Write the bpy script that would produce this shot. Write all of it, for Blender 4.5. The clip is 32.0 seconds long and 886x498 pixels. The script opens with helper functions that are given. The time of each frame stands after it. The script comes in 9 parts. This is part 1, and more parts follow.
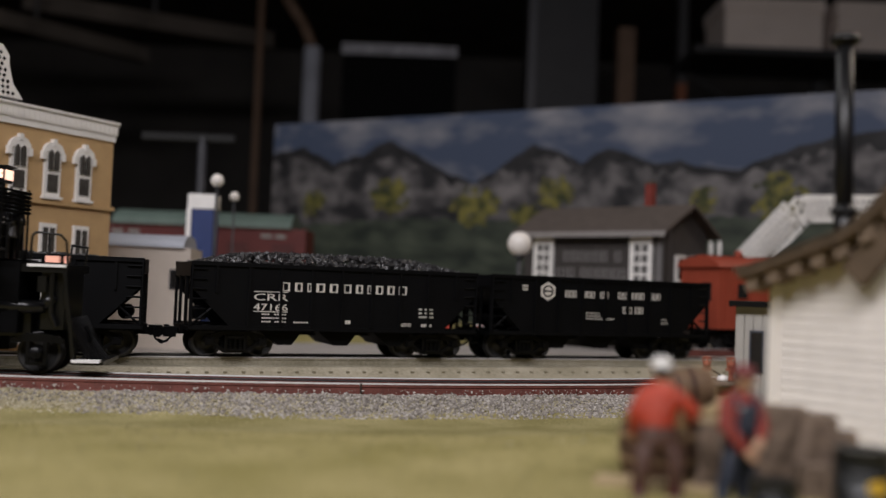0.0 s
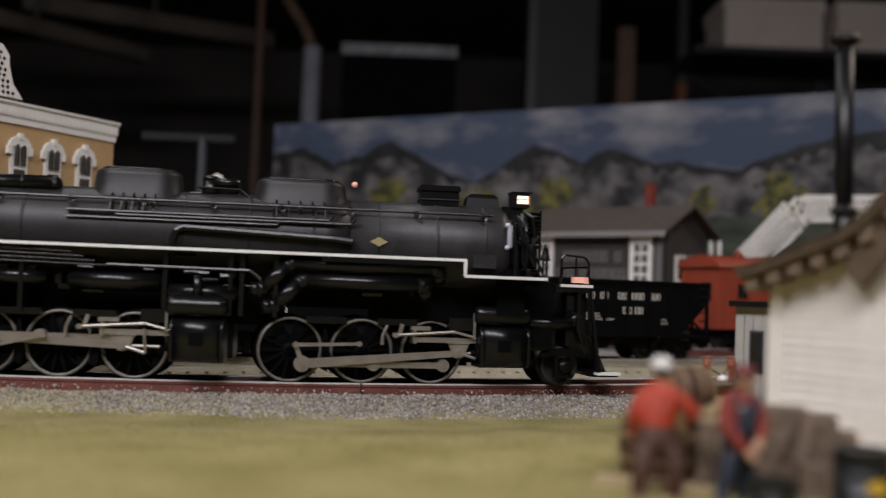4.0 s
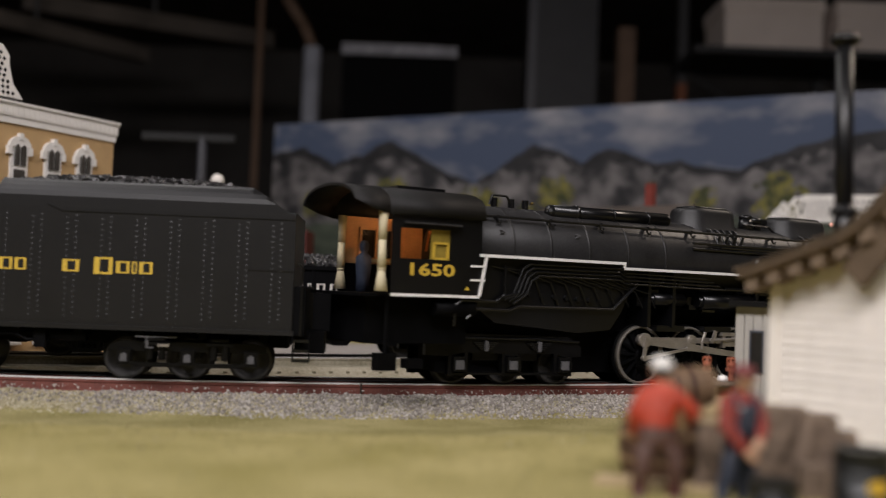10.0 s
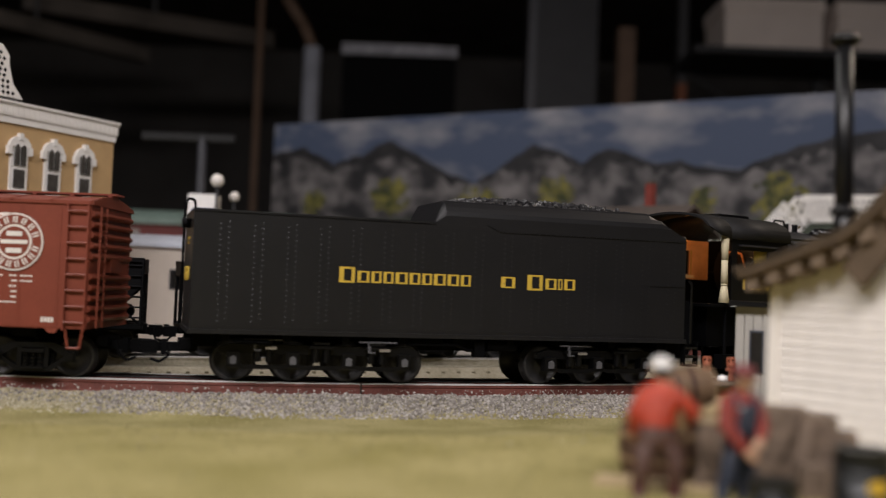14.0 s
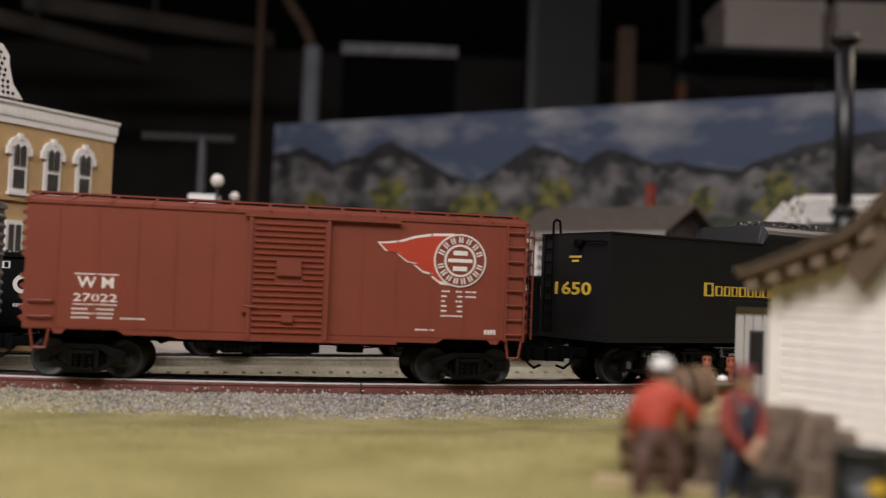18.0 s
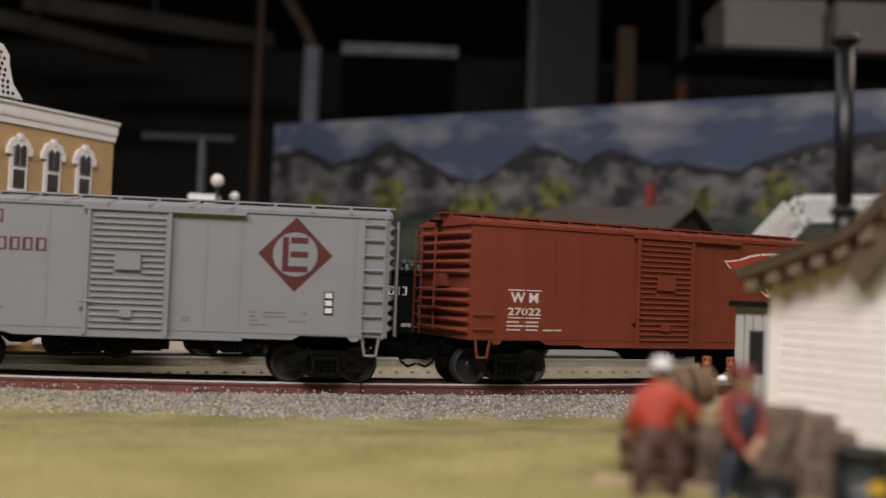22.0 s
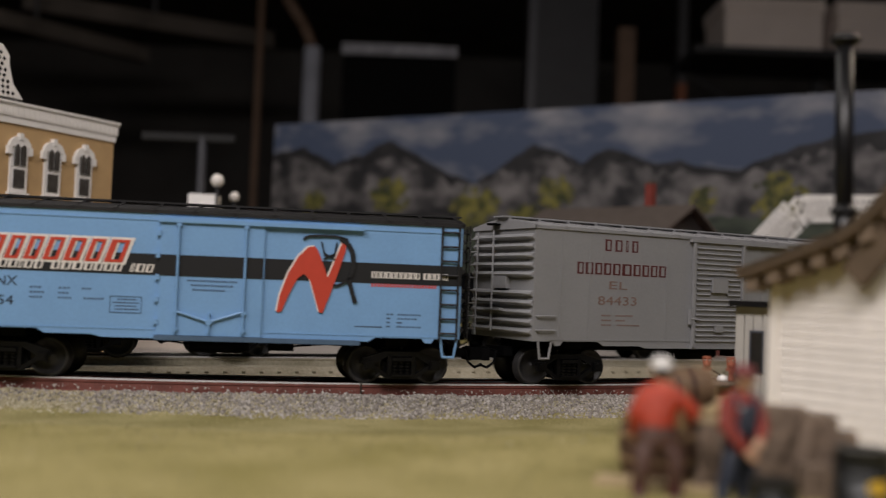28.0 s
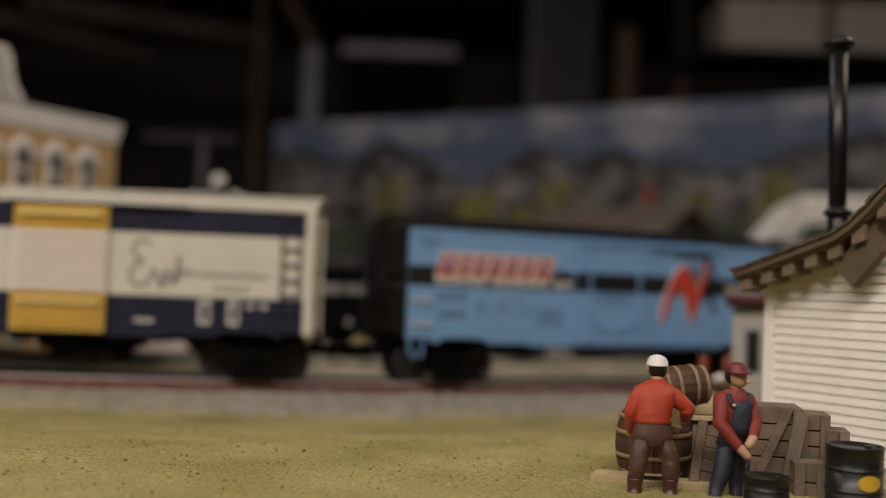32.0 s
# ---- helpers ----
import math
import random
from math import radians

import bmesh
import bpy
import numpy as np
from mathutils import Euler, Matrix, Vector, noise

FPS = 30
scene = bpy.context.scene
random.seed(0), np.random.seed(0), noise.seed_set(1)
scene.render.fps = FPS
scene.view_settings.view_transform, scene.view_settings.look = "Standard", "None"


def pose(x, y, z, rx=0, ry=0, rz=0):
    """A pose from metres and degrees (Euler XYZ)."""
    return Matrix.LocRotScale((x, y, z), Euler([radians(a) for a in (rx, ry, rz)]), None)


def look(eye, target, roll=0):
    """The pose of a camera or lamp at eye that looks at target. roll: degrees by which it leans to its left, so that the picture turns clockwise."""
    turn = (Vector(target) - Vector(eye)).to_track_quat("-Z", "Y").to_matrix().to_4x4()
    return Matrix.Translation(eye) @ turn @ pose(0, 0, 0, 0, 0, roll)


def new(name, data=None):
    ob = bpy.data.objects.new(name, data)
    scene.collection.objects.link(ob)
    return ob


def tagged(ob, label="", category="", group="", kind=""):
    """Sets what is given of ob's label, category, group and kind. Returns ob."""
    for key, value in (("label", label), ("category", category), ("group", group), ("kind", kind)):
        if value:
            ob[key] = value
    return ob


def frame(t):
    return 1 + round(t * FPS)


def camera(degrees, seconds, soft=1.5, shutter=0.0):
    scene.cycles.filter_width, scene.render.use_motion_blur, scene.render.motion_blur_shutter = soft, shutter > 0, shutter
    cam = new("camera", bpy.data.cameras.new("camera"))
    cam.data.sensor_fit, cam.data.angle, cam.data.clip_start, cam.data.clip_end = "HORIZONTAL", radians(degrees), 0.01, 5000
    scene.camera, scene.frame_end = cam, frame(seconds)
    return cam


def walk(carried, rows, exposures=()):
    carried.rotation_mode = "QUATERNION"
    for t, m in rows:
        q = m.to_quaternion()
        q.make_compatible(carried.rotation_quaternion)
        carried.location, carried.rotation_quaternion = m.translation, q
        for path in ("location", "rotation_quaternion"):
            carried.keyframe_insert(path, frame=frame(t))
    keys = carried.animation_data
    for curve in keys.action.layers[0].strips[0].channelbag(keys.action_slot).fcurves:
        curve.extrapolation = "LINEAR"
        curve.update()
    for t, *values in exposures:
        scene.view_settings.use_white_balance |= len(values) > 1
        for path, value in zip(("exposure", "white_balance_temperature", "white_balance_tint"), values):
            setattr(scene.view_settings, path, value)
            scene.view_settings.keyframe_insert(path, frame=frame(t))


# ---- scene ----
# One lens, one fixed viewpoint at the edge of the layout; z = 0 is the top of the rails.
from mathutils import Quaternion

EYE = (0.0, 0.0, 0.055)
cam = camera(48.02, 32.0, soft=1.1, shutter=0.5)
AIM = (0.0, math.cos(0.03772), 0.055 + math.sin(0.03772))
# the camera's own exposure and white balance drift: (seconds, stops, kelvin, tint)
EXPOSURES = [(0, -0.18, 6250, 10), (6.1, -0.16, 6250, 10), (6.8, 0.1, 6350, 10), (11, 0.1, 6450, 10), (22.2, 0.1, 6500, 10), (23.0, -0.12, 6500, 10), (28.0, -0.16, 6600, 10), (28.9, -0.3, 6650, 10), (30.0, -0.34, 6750, 10), (31.0, -0.36, 6900, 10), (31.6, -0.36, 7200, 10), (32, -0.36, 7200, 10)]
# the lens draws back a few millimetres as it is refocused
DRAW = [(0, 0.0), (29.0, 0.0), (29.5, -0.001), (30.0, -0.0035), (30.5, -0.005), (31.0, -0.0055), (32, -0.0057)]
walk(cam, [(t, look((EYE[0], EYE[1] + d, EYE[2]), (AIM[0], AIM[1] + d, AIM[2]), 2.1755)) for t, d in DRAW], exposures=EXPOSURES)
cam.data.dof.use_dof = True
cam.data.dof.aperture_fstop = 5.9
# the lens is refocused at the end, from the train to the figurines by the shed
focus = new("focus_mark")
cam.data.dof.focus_object = focus

# ---- world and light: a dark basement, ceiling tubes above the layout ----
world = bpy.data.worlds.new("room_dark")
scene.world = world
world.use_nodes = True
world.node_tree.nodes["Background"].inputs[0].default_value = (0.62, 0.6, 0.62, 1)
world.node_tree.nodes["Background"].inputs[1].default_value = 0.03


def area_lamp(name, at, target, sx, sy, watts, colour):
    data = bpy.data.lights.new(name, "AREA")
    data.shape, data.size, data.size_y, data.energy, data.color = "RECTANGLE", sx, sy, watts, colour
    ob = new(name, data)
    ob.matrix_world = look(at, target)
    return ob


area_lamp("ceiling_tube_light", (-0.42, -0.62, 1.24), (-0.1, 0.55, 0.0), 2.2, 0.35, 37.0, (1.0, 0.94, 0.945))
area_lamp("ceiling_tube_light", (-0.75, 0.85, 1.34), (-0.6, 0.75, 0.0), 1.3, 0.25, 6.0, (1.0, 0.95, 0.92))
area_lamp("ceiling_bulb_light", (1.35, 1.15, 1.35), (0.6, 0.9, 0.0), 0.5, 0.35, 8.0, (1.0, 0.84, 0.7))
# ---- materials ----
def mat(name, rgb, rough=0.5, metal=0.0, var=0.12, scale=60.0, bump=0.15, glow=0.0, spec=0.4, rand=0.0, dirt=None):
    """A surface with coarse stains and fine grain. scale: grains per metre."""
    m = bpy.data.materials.new(name)
    m.use_nodes = True
    nt = m.node_tree
    b = nt.nodes["Principled BSDF"]
    b.inputs["Roughness"].default_value = rough
    b.inputs["Metallic"].default_value = metal
    b.inputs["Specular IOR Level"].default_value = spec
    tc = nt.nodes.new("ShaderNodeTexCoord")
    n1 = nt.nodes.new("ShaderNodeTexNoise")
    n2 = nt.nodes.new("ShaderNodeTexNoise")
    n1.inputs["Scale"].default_value, n1.inputs["Detail"].default_value = scale, 4
    n2.inputs["Scale"].default_value, n2.inputs["Detail"].default_value = scale * 14, 3
    for n in (n1, n2):
        nt.links.new(tc.outputs["Object"], n.inputs["Vector"])
    mix = nt.nodes.new("ShaderNodeMath")
    mix.operation = "MULTIPLY_ADD"
    mix.inputs[1].default_value = 0.45
    nt.links.new(n2.outputs[0], mix.inputs[0])
    half = nt.nodes.new("ShaderNodeMath")
    half.operation = "MULTIPLY"
    half.inputs[1].default_value = 0.55
    nt.links.new(n1.outputs[0], half.inputs[0])
    nt.links.new(half.outputs[0], mix.inputs[2])
    ramp = nt.nodes.new("ShaderNodeValToRGB")
    e = ramp.color_ramp.elements
    lo = dirt if dirt else tuple(c * (1 - 2 * var) for c in rgb)
    e[0].position, e[1].position = 0.3, 0.7
    e[0].color, e[1].color = (*lo, 1), (*[min(1, c * (1 + var)) for c in rgb], 1)
    nt.links.new(mix.outputs[0], ramp.inputs[0])
    out = ramp.outputs[0]
    if rand:
        oi = nt.nodes.new("ShaderNodeObjectInfo")
        hs = nt.nodes.new("ShaderNodeHueSaturation")
        mr = nt.nodes.new("ShaderNodeMapRange")
        mr.inputs[3].default_value, mr.inputs[4].default_value = 1 - rand, 1 + rand
        nt.links.new(oi.outputs["Random"], mr.inputs[0])
        nt.links.new(mr.outputs[0], hs.inputs["Value"])
        nt.links.new(out, hs.inputs["Color"])
        out = hs.outputs[0]
    nt.links.new(out, b.inputs["Base Color"])
    if bump:
        bp = nt.nodes.new("ShaderNodeBump")
        bp.inputs["Strength"].default_value, bp.inputs["Distance"].default_value = bump, 0.0006
        nt.links.new(mix.outputs[0], bp.inputs["Height"])
        nt.links.new(bp.outputs[0], b.inputs["Normal"])
    if glow:
        b.inputs["Emission Color"].default_value = (*rgb, 1)
        b.inputs["Emission Strength"].default_value = glow
    return m


M_BLACK = mat("engine_black_paint", (0.0045, 0.0046, 0.0054), 0.28, spec=0.48, var=0.2, scale=80, bump=0.05)
M_BOILER = mat("graphite_boiler_paint", (0.042, 0.0412, 0.043), 0.43, metal=0.3, var=0.3, scale=70, bump=0.05)
M_BARREL_PAINT = mat("dark_satin_boiler_paint", (0.029, 0.0283, 0.0292), 0.42, metal=0.3, var=0.3, scale=70, bump=0.05)
M_DOME = mat("dark_dome_paint", (0.021, 0.0206, 0.0215), 0.45, metal=0.2, var=0.25, scale=70, bump=0.05)
M_TENDER = mat("tender_black_paint", (0.0098, 0.0097, 0.0108), 0.4, var=0.12, scale=50, bump=0.05, spec=0.4)
M_CHASSIS = mat("dull_black_plastic", (0.003, 0.0031, 0.0037), 0.6, spec=0.06, var=0.25, scale=120, bump=0.1)
M_TRUCK = mat("truck_black_casting", (0.004, 0.004, 0.0046), 0.34, var=0.25, spec=0.2, scale=140, bump=0.2)
M_WHEEL = mat("blackened_wheel_steel", (0.05, 0.049, 0.05), 0.4, metal=0.4, var=0.25, scale=150, bump=0.1)
M_TYRE = mat("bright_wheel_rim", (0.2, 0.185, 0.165), 0.45, metal=0.3, var=0.15, scale=150, bump=0.05)
M_ROD = mat("nickel_side_rods", (0.36, 0.33, 0.295), 0.38, metal=0.6, var=0.15, scale=150, bump=0.08)
M_WHITE_TRIM = mat("white_edge_paint", (0.86, 0.855, 0.85), 0.5, var=0.06, scale=100, bump=0.03)
M_WM = mat("oxide_red_car_paint", (0.196, 0.043, 0.0235), 0.5, var=0.08, scale=45, bump=0.05)
M_EL = mat("grey_car_paint", (0.242, 0.243, 0.25), 0.5, var=0.05, scale=45, bump=0.05)
M_ND = mat("sky_blue_car_paint", (0.182, 0.352, 0.6), 0.45, var=0.05, scale=45, bump=0.05)
M_CREAM = mat("cream_car_paint", (0.62, 0.59, 0.5), 0.5, var=0.06, scale=45, bump=0.05)
M_NAVY = mat("navy_car_paint", (0.012, 0.013, 0.035), 0.45, var=0.12, scale=45, bump=0.05)
M_YELLOW = mat("yellow_door_paint", (0.60, 0.37, 0.075), 0.5, var=0.06, scale=45, bump=0.05)
M_INK_WHITE = mat("white_lettering", (0.72, 0.68, 0.63), 0.6, var=0.05, scale=200, bump=0)
M_INK_MAROON = mat("maroon_lettering", (0.085, 0.017, 0.017), 0.6, var=0.05, scale=200, bump=0)
M_INK_YELLOW = mat("yellow_lettering", (0.62, 0.42, 0.05), 0.6, var=0.05, scale=200, bump=0)
M_INK_BLACK = mat("black_lettering", (0.007, 0.0075, 0.009), 0.6, var=0.05, scale=200, bump=0)
M_INK_RED = mat("bright_red_lettering", (0.5, 0.05, 0.025), 0.6, var=0.05, scale=200, bump=0)
M_LAMP = mat("lit_headlamp", (1.0, 0.62, 0.46), 0.4, var=0.02, glow=1.7, bump=0)
M_LAMP_DIM = mat("lit_marker_lamp", (1.0, 0.5, 0.38), 0.4, var=0.02, glow=0.28, bump=0)
M_CABGLOW = mat("lit_cab_bulb", (1.0, 0.5, 0.2), 0.4, var=0.02, glow=150.0, bump=0)
M_CABIN = mat("cab_interior_wood", (0.55, 0.29, 0.13), 0.5, var=0.15, scale=120)
M_CURTAIN = mat("beige_canvas_curtain", (0.62, 0.55, 0.37), 0.8, var=0.1, scale=160, bump=0.3)
M_COAL = mat("coal_lumps", (0.03, 0.029, 0.03), 0.3, var=0.3, scale=300, bump=0.3, rand=0.0)
M_HOPPER = mat("hopper_black_paint", (0.0034, 0.0035, 0.0042), 0.55, spec=0.1, var=0.2, scale=60, bump=0.08)
M_RAIL = mat("rusty_rail_side", (0.175, 0.058, 0.045), 0.65, var=0.25, scale=90, bump=0.3)
# pale, barely metallic colour carries the white sheen of the rail heads
M_RAILHEAD = mat("polished_rail_sheen", (0.66, 0.64, 0.62), 0.42, metal=0.25, var=0.12, scale=120, bump=0.05)
M_TIE = mat("dark_brown_tie", (0.05, 0.032, 0.024), 0.8, var=0.25, scale=200, bump=0.4)
M_TAN = mat("tan_roadbed_board", (0.38, 0.345, 0.268), 0.85, var=0.15, scale=34, bump=0.3, dirt=(0.2, 0.178, 0.115))
M_WHITEPLASTIC = mat("white_plastic_trim", (0.88, 0.855, 0.82), 0.55, var=0.05, scale=80, bump=0.05)
M_TANWALL = mat("ochre_plaster_wall", (0.55, 0.365, 0.178), 0.75, var=0.08, scale=70, bump=0.1)
M_GLASS_DARK = mat("dark_window_glass", (0.02, 0.019, 0.018), 0.12, var=0.1, bump=0, spec=0.6)
M_SIDING = mat("cream_white_clapboard", (0.87, 0.815, 0.75), 0.65, var=0.06, scale=120, bump=0.15, rand=0.03)
M_ROOFBROWN = mat("brown_weathered_shingle", (0.12, 0.085, 0.055), 0.85, var=0.3, scale=150, bump=0.4, rand=0.2)
M_WOOD = mat("grey_weathered_wood", (0.21, 0.152, 0.11), 0.8, var=0.3, scale=150, bump=0.35, rand=0.15)
M_PALEWOOD = mat("pale_raw_wood", (0.5, 0.38, 0.22), 0.75, var=0.15, scale=150, bump=0.25)
M_BARREL = mat("brown_barrel_staves", (0.10, 0.052, 0.03), 0.65, var=0.3, scale=180, bump=0.3, rand=0.15)
M_HOOP = mat("tan_barrel_hoop", (0.3, 0.2, 0.11), 0.6, var=0.15, scale=150, bump=0.15)
M_DRUM = mat("black_oil_drum", (0.012, 0.013, 0.013), 0.35, var=0.2, scale=120, bump=0.1)
M_PIPE = mat("black_stove_pipe", (0.007, 0.007, 0.0075), 0.32, spec=0.3, var=0.2, scale=120, bump=0.1)
M_ORANGE = mat("orange_red_caboose_paint", (0.31, 0.055, 0.028), 0.55, var=0.1, scale=50, bump=0.05)
M_DKRED = mat("dark_red_far_car", (0.10, 0.016, 0.014), 0.6, var=0.12, scale=40, bump=0.05)
M_TEAL = mat("teal_grey_roof", (0.10, 0.14, 0.12), 0.6, var=0.12, scale=40, bump=0.05)
M_TOWERWALL = mat("dark_taupe_boards", (0.055, 0.048, 0.045), 0.7, var=0.12, scale=60, bump=0.15)
M_TOWERROOF = mat("brown_grey_roof", (0.085, 0.068, 0.058), 0.8, var=0.15, scale=80, bump=0.2)
M_GREYSHED = mat("light_grey_boards", (0.40, 0.38, 0.35), 0.7, var=0.1, scale=90, bump=0.2)
M_BLUE = mat("royal_blue_paint", (0.03, 0.05, 0.16), 0.5, var=0.1, scale=60, bump=0.05)
M_GREYPOST = mat("grey_painted_post", (0.03, 0.03, 0.036), 0.5, var=0.1, scale=60, bump=0.05)
M_GLOBE = mat("milk_glass_globe", (0.85, 0.8, 0.74), 0.3, var=0.03, scale=60, bump=0)
M_FLOOR = mat("bare_concrete", (0.10, 0.095, 0.09), 0.8, var=0.2, scale=4, bump=0.2)
M_ROOMWALL = mat("dark_basement_wall", (0.072, 0.066, 0.061), 0.9, var=0.25, scale=3, bump=0.2)
M_CEIL = mat("dark_ceiling_boards", (0.09, 0.076, 0.065), 0.9, var=0.3, scale=5, bump=0.2)
M_TABLE = mat("plywood_layout_top", (0.34, 0.25, 0.15), 0.75, var=0.15, scale=12, bump=0.15)
M_BOXCARD = mat("white_cardboard", (0.78, 0.68, 0.62), 0.75, var=0.06, scale=8, bump=0.1)
M_DARKMETAL = mat("dark_grey_metal", (0.045, 0.045, 0.048), 0.5, var=0.15, scale=6, bump=0.1)
M_STUD = mat("raw_pine_stud", (0.15, 0.095, 0.065), 0.75, var=0.15, scale=12, bump=0.2)
M_SILVER = mat("galvanised_metal", (0.5, 0.52, 0.6), 0.4, metal=0.15, var=0.2, scale=12, bump=0.1)
M_DARKGLOSS = mat("black_equipment_case", (0.003, 0.003, 0.0035), 0.8, spec=0.1, var=0.1, scale=12, bump=0.02)
# grey of the truck castings, lifted to hold the glints on the journal covers
M_JOURNAL = mat("glint_grey_casting", (0.1, 0.1, 0.108), 0.42, var=0.2, scale=200, bump=0.1)
M_PLATE = mat("pale_plate_brass", (0.4, 0.33, 0.17), 0.5, var=0.1, scale=200, bump=0)
M_CURTAINED = mat("curtained_town_pane", (0.085, 0.078, 0.07), 0.25, var=0.25, scale=120, bump=0)


def ground_material(name, low, high):
    m = mat(name, (0.30, 0.245, 0.075), 0.95, var=0.1, scale=16, bump=0.0, spec=0.1)
    nt = m.node_tree
    b = nt.nodes["Principled BSDF"]
    tc = nt.nodes["Texture Coordinate"]
    fine = nt.nodes.new("ShaderNodeTexNoise")
    fine.inputs["Scale"].default_value, fine.inputs["Detail"].default_value = 900, 5
    mid = nt.nodes.new("ShaderNodeTexNoise")
    mid.inputs["Scale"].default_value, mid.inputs["Detail"].default_value = 26, 6
    for n in (fine, mid):
        nt.links.new(tc.outputs["Object"], n.inputs["Vector"])
    r1 = nt.nodes.new("ShaderNodeValToRGB")
    r1.color_ramp.elements[0].position, r1.color_ramp.elements[1].position = 0.35, 0.65
    r1.color_ramp.elements[0].color, r1.color_ramp.elements[1].color = (*low, 1), (*high, 1)
    r2 = nt.nodes.new("ShaderNodeValToRGB")
    r2.color_ramp.elements[0].position, r2.color_ramp.elements[1].position = 0.32, 0.6
    r2.color_ramp.elements[0].color, r2.color_ramp.elements[1].color = (0.46, 0.5, 0.42, 1), (1, 1, 1, 1)
    nt.links.new(mid.outputs[0], r1.inputs[0])
    nt.links.new(fine.outputs[0], r2.inputs[0])
    mx = nt.nodes.new("ShaderNodeMixRGB")
    mx.blend_type = "MULTIPLY"
    mx.inputs[0].default_value = 0.8
    nt.links.new(r1.outputs[0], mx.inputs[1])
    nt.links.new(r2.outputs[0], mx.inputs[2])
    nt.links.new(mx.outputs[0], b.inputs["Base Color"])
    bp = nt.nodes.new("ShaderNodeBump")
    bp.inputs["Strength"].default_value, bp.inputs["Distance"].default_value = 0.7, 0.0012
    nt.links.new(fine.outputs[0], bp.inputs["Height"])
    nt.links.new(bp.outputs[0], b.inputs["Normal"])
    return m


M_TURF = ground_material("turf_flock", (0.305, 0.262, 0.1), (0.415, 0.352, 0.158))
M_VERGE = ground_material("verge_flock", (0.265, 0.23, 0.095), (0.38, 0.328, 0.16))


# ---- mesh helpers ----
def bx(bm, x0, x1, y0, y1, z0, z1):
    vs = [bm.verts.new((x, y, z)) for z in (z0, z1) for y in (y0, y1) for x in (x0, x1)]
    for f in ((0, 2, 3, 1), (4, 5, 7, 6), (0, 1, 5, 4), (2, 6, 7, 3), (0, 4, 6, 2), (1, 3, 7, 5)):
        bm.faces.new([vs[i] for i in f])
    return bm


def cyl(bm, p0, p1, r, n=12, r1=None):
    p0, p1 = Vector(p0), Vector(p1)
    d = p1 - p0
    q = d.to_track_quat("Z", "Y").to_matrix()
    rings = []
    for p, rr in ((p0, r), (p1, r if r1 is None else r1)):
        rings.append([bm.verts.new(p + q @ Vector((rr * math.cos(2 * math.pi * i / n), rr * math.sin(2 * math.pi * i / n), 0))) for i in range(n)])
    for i in range(n):
        f = bm.faces.new((rings[0][i], rings[0][(i + 1) % n], rings[1][(i + 1) % n], rings[1][i]))
        f.smooth = n > 8
    bm.faces.new(rings[0][::-1])
    bm.faces.new(rings[1])
    return bm


def tube(bm, pts, r, n=6):
    for a, b in zip(pts, pts[1:]):
        cyl(bm, a, b, r, n)
    return bm


def turned(bm, prof, n=16, axis="z", at=(0, 0, 0)):
    """A turned shape from (radius, height) pairs."""
    rings = []
    for r, hgt in prof:
        ring = []
        for i in range(n):
            c, s = max(r, 1e-5) * math.cos(2 * math.pi * i / n), max(r, 1e-5) * math.sin(2 * math.pi * i / n)
            v = {"z": (c, s, hgt), "x": (hgt, c, s), "y": (s, hgt, c)}[axis]
            ring.append(bm.verts.new(Vector(v) + Vector(at)))
        rings.append(ring)
    for a, b in zip(rings, rings[1:]):
        for i in range(n):
            bm.faces.new((a[i], a[(i + 1) % n], b[(i + 1) % n], b[i])).smooth = True
    bm.faces.new(rings[0][::-1])
    bm.faces.new(rings[-1])
    return bm


def prism(bm, poly, lo, hi, axis="y"):
    """A polygon given in the two other axes, extruded along one."""
    def at(a, b, c):
        return {"y": (a, c, b), "x": (c, a, b), "z": (a, b, c)}[axis]
    p = [bm.verts.new(at(a, b, lo)) for a, b in poly]
    q = [bm.verts.new(at(a, b, hi)) for a, b in poly]
    bm.faces.new(p)
    bm.faces.new(q[::-1])
    for i in range(len(p)):
        j = (i + 1) % len(p)
        bm.faces.new((p[j], p[i], q[i], q[j]))
    return bm


def loft(bm, rings, smooth=True):
    """Closed rings of points joined into one skin with flat ends."""
    vs = [[bm.verts.new(p) for p in ring] for ring in rings]
    n = len(vs[0])
    for a, b in zip(vs, vs[1:]):
        for i in range(n):
            bm.faces.new((a[i], a[(i + 1) % n], b[(i + 1) % n], b[i])).smooth = smooth
    bm.faces.new(vs[0][::-1])
    bm.faces.new(vs[-1])
    return bm


def B():
    return bmesh.new()


def mesh_of(name, bm, material, bevel=0.0):
    if bevel:
        bmesh.ops.bevel(bm, geom=[e for e in bm.edges if len(e.link_faces) == 2 and e.calc_face_angle(0) > 0.6], offset=bevel, segments=2, affect="EDGES", profile=0.6)
    bmesh.ops.recalc_face_normals(bm, faces=bm.faces)
    me = bpy.data.meshes.new(name)
    bm.to_mesh(me)
    bm.free()
    me.materials.append(material)
    return me


def part(name, bm, material, parent, label="", bevel=0.0, m=None):
    ob = new(name, mesh_of(name, bm, material, bevel))
    ob.parent = parent
    if m is not None:
        ob.matrix_basis = m
    if label:
        ob["label"] = label
    return ob


STAND = [0.0]


def thing(name, m, label, category, group="", kind="", bm=None, material=None, bevel=0.0):
    ob = new(name, mesh_of(name, bm, material, bevel) if bm is not None else None)
    ob.matrix_basis = Matrix.Translation((0, STAND[0], 0)) @ m
    return tagged(ob, label, category, group, kind)


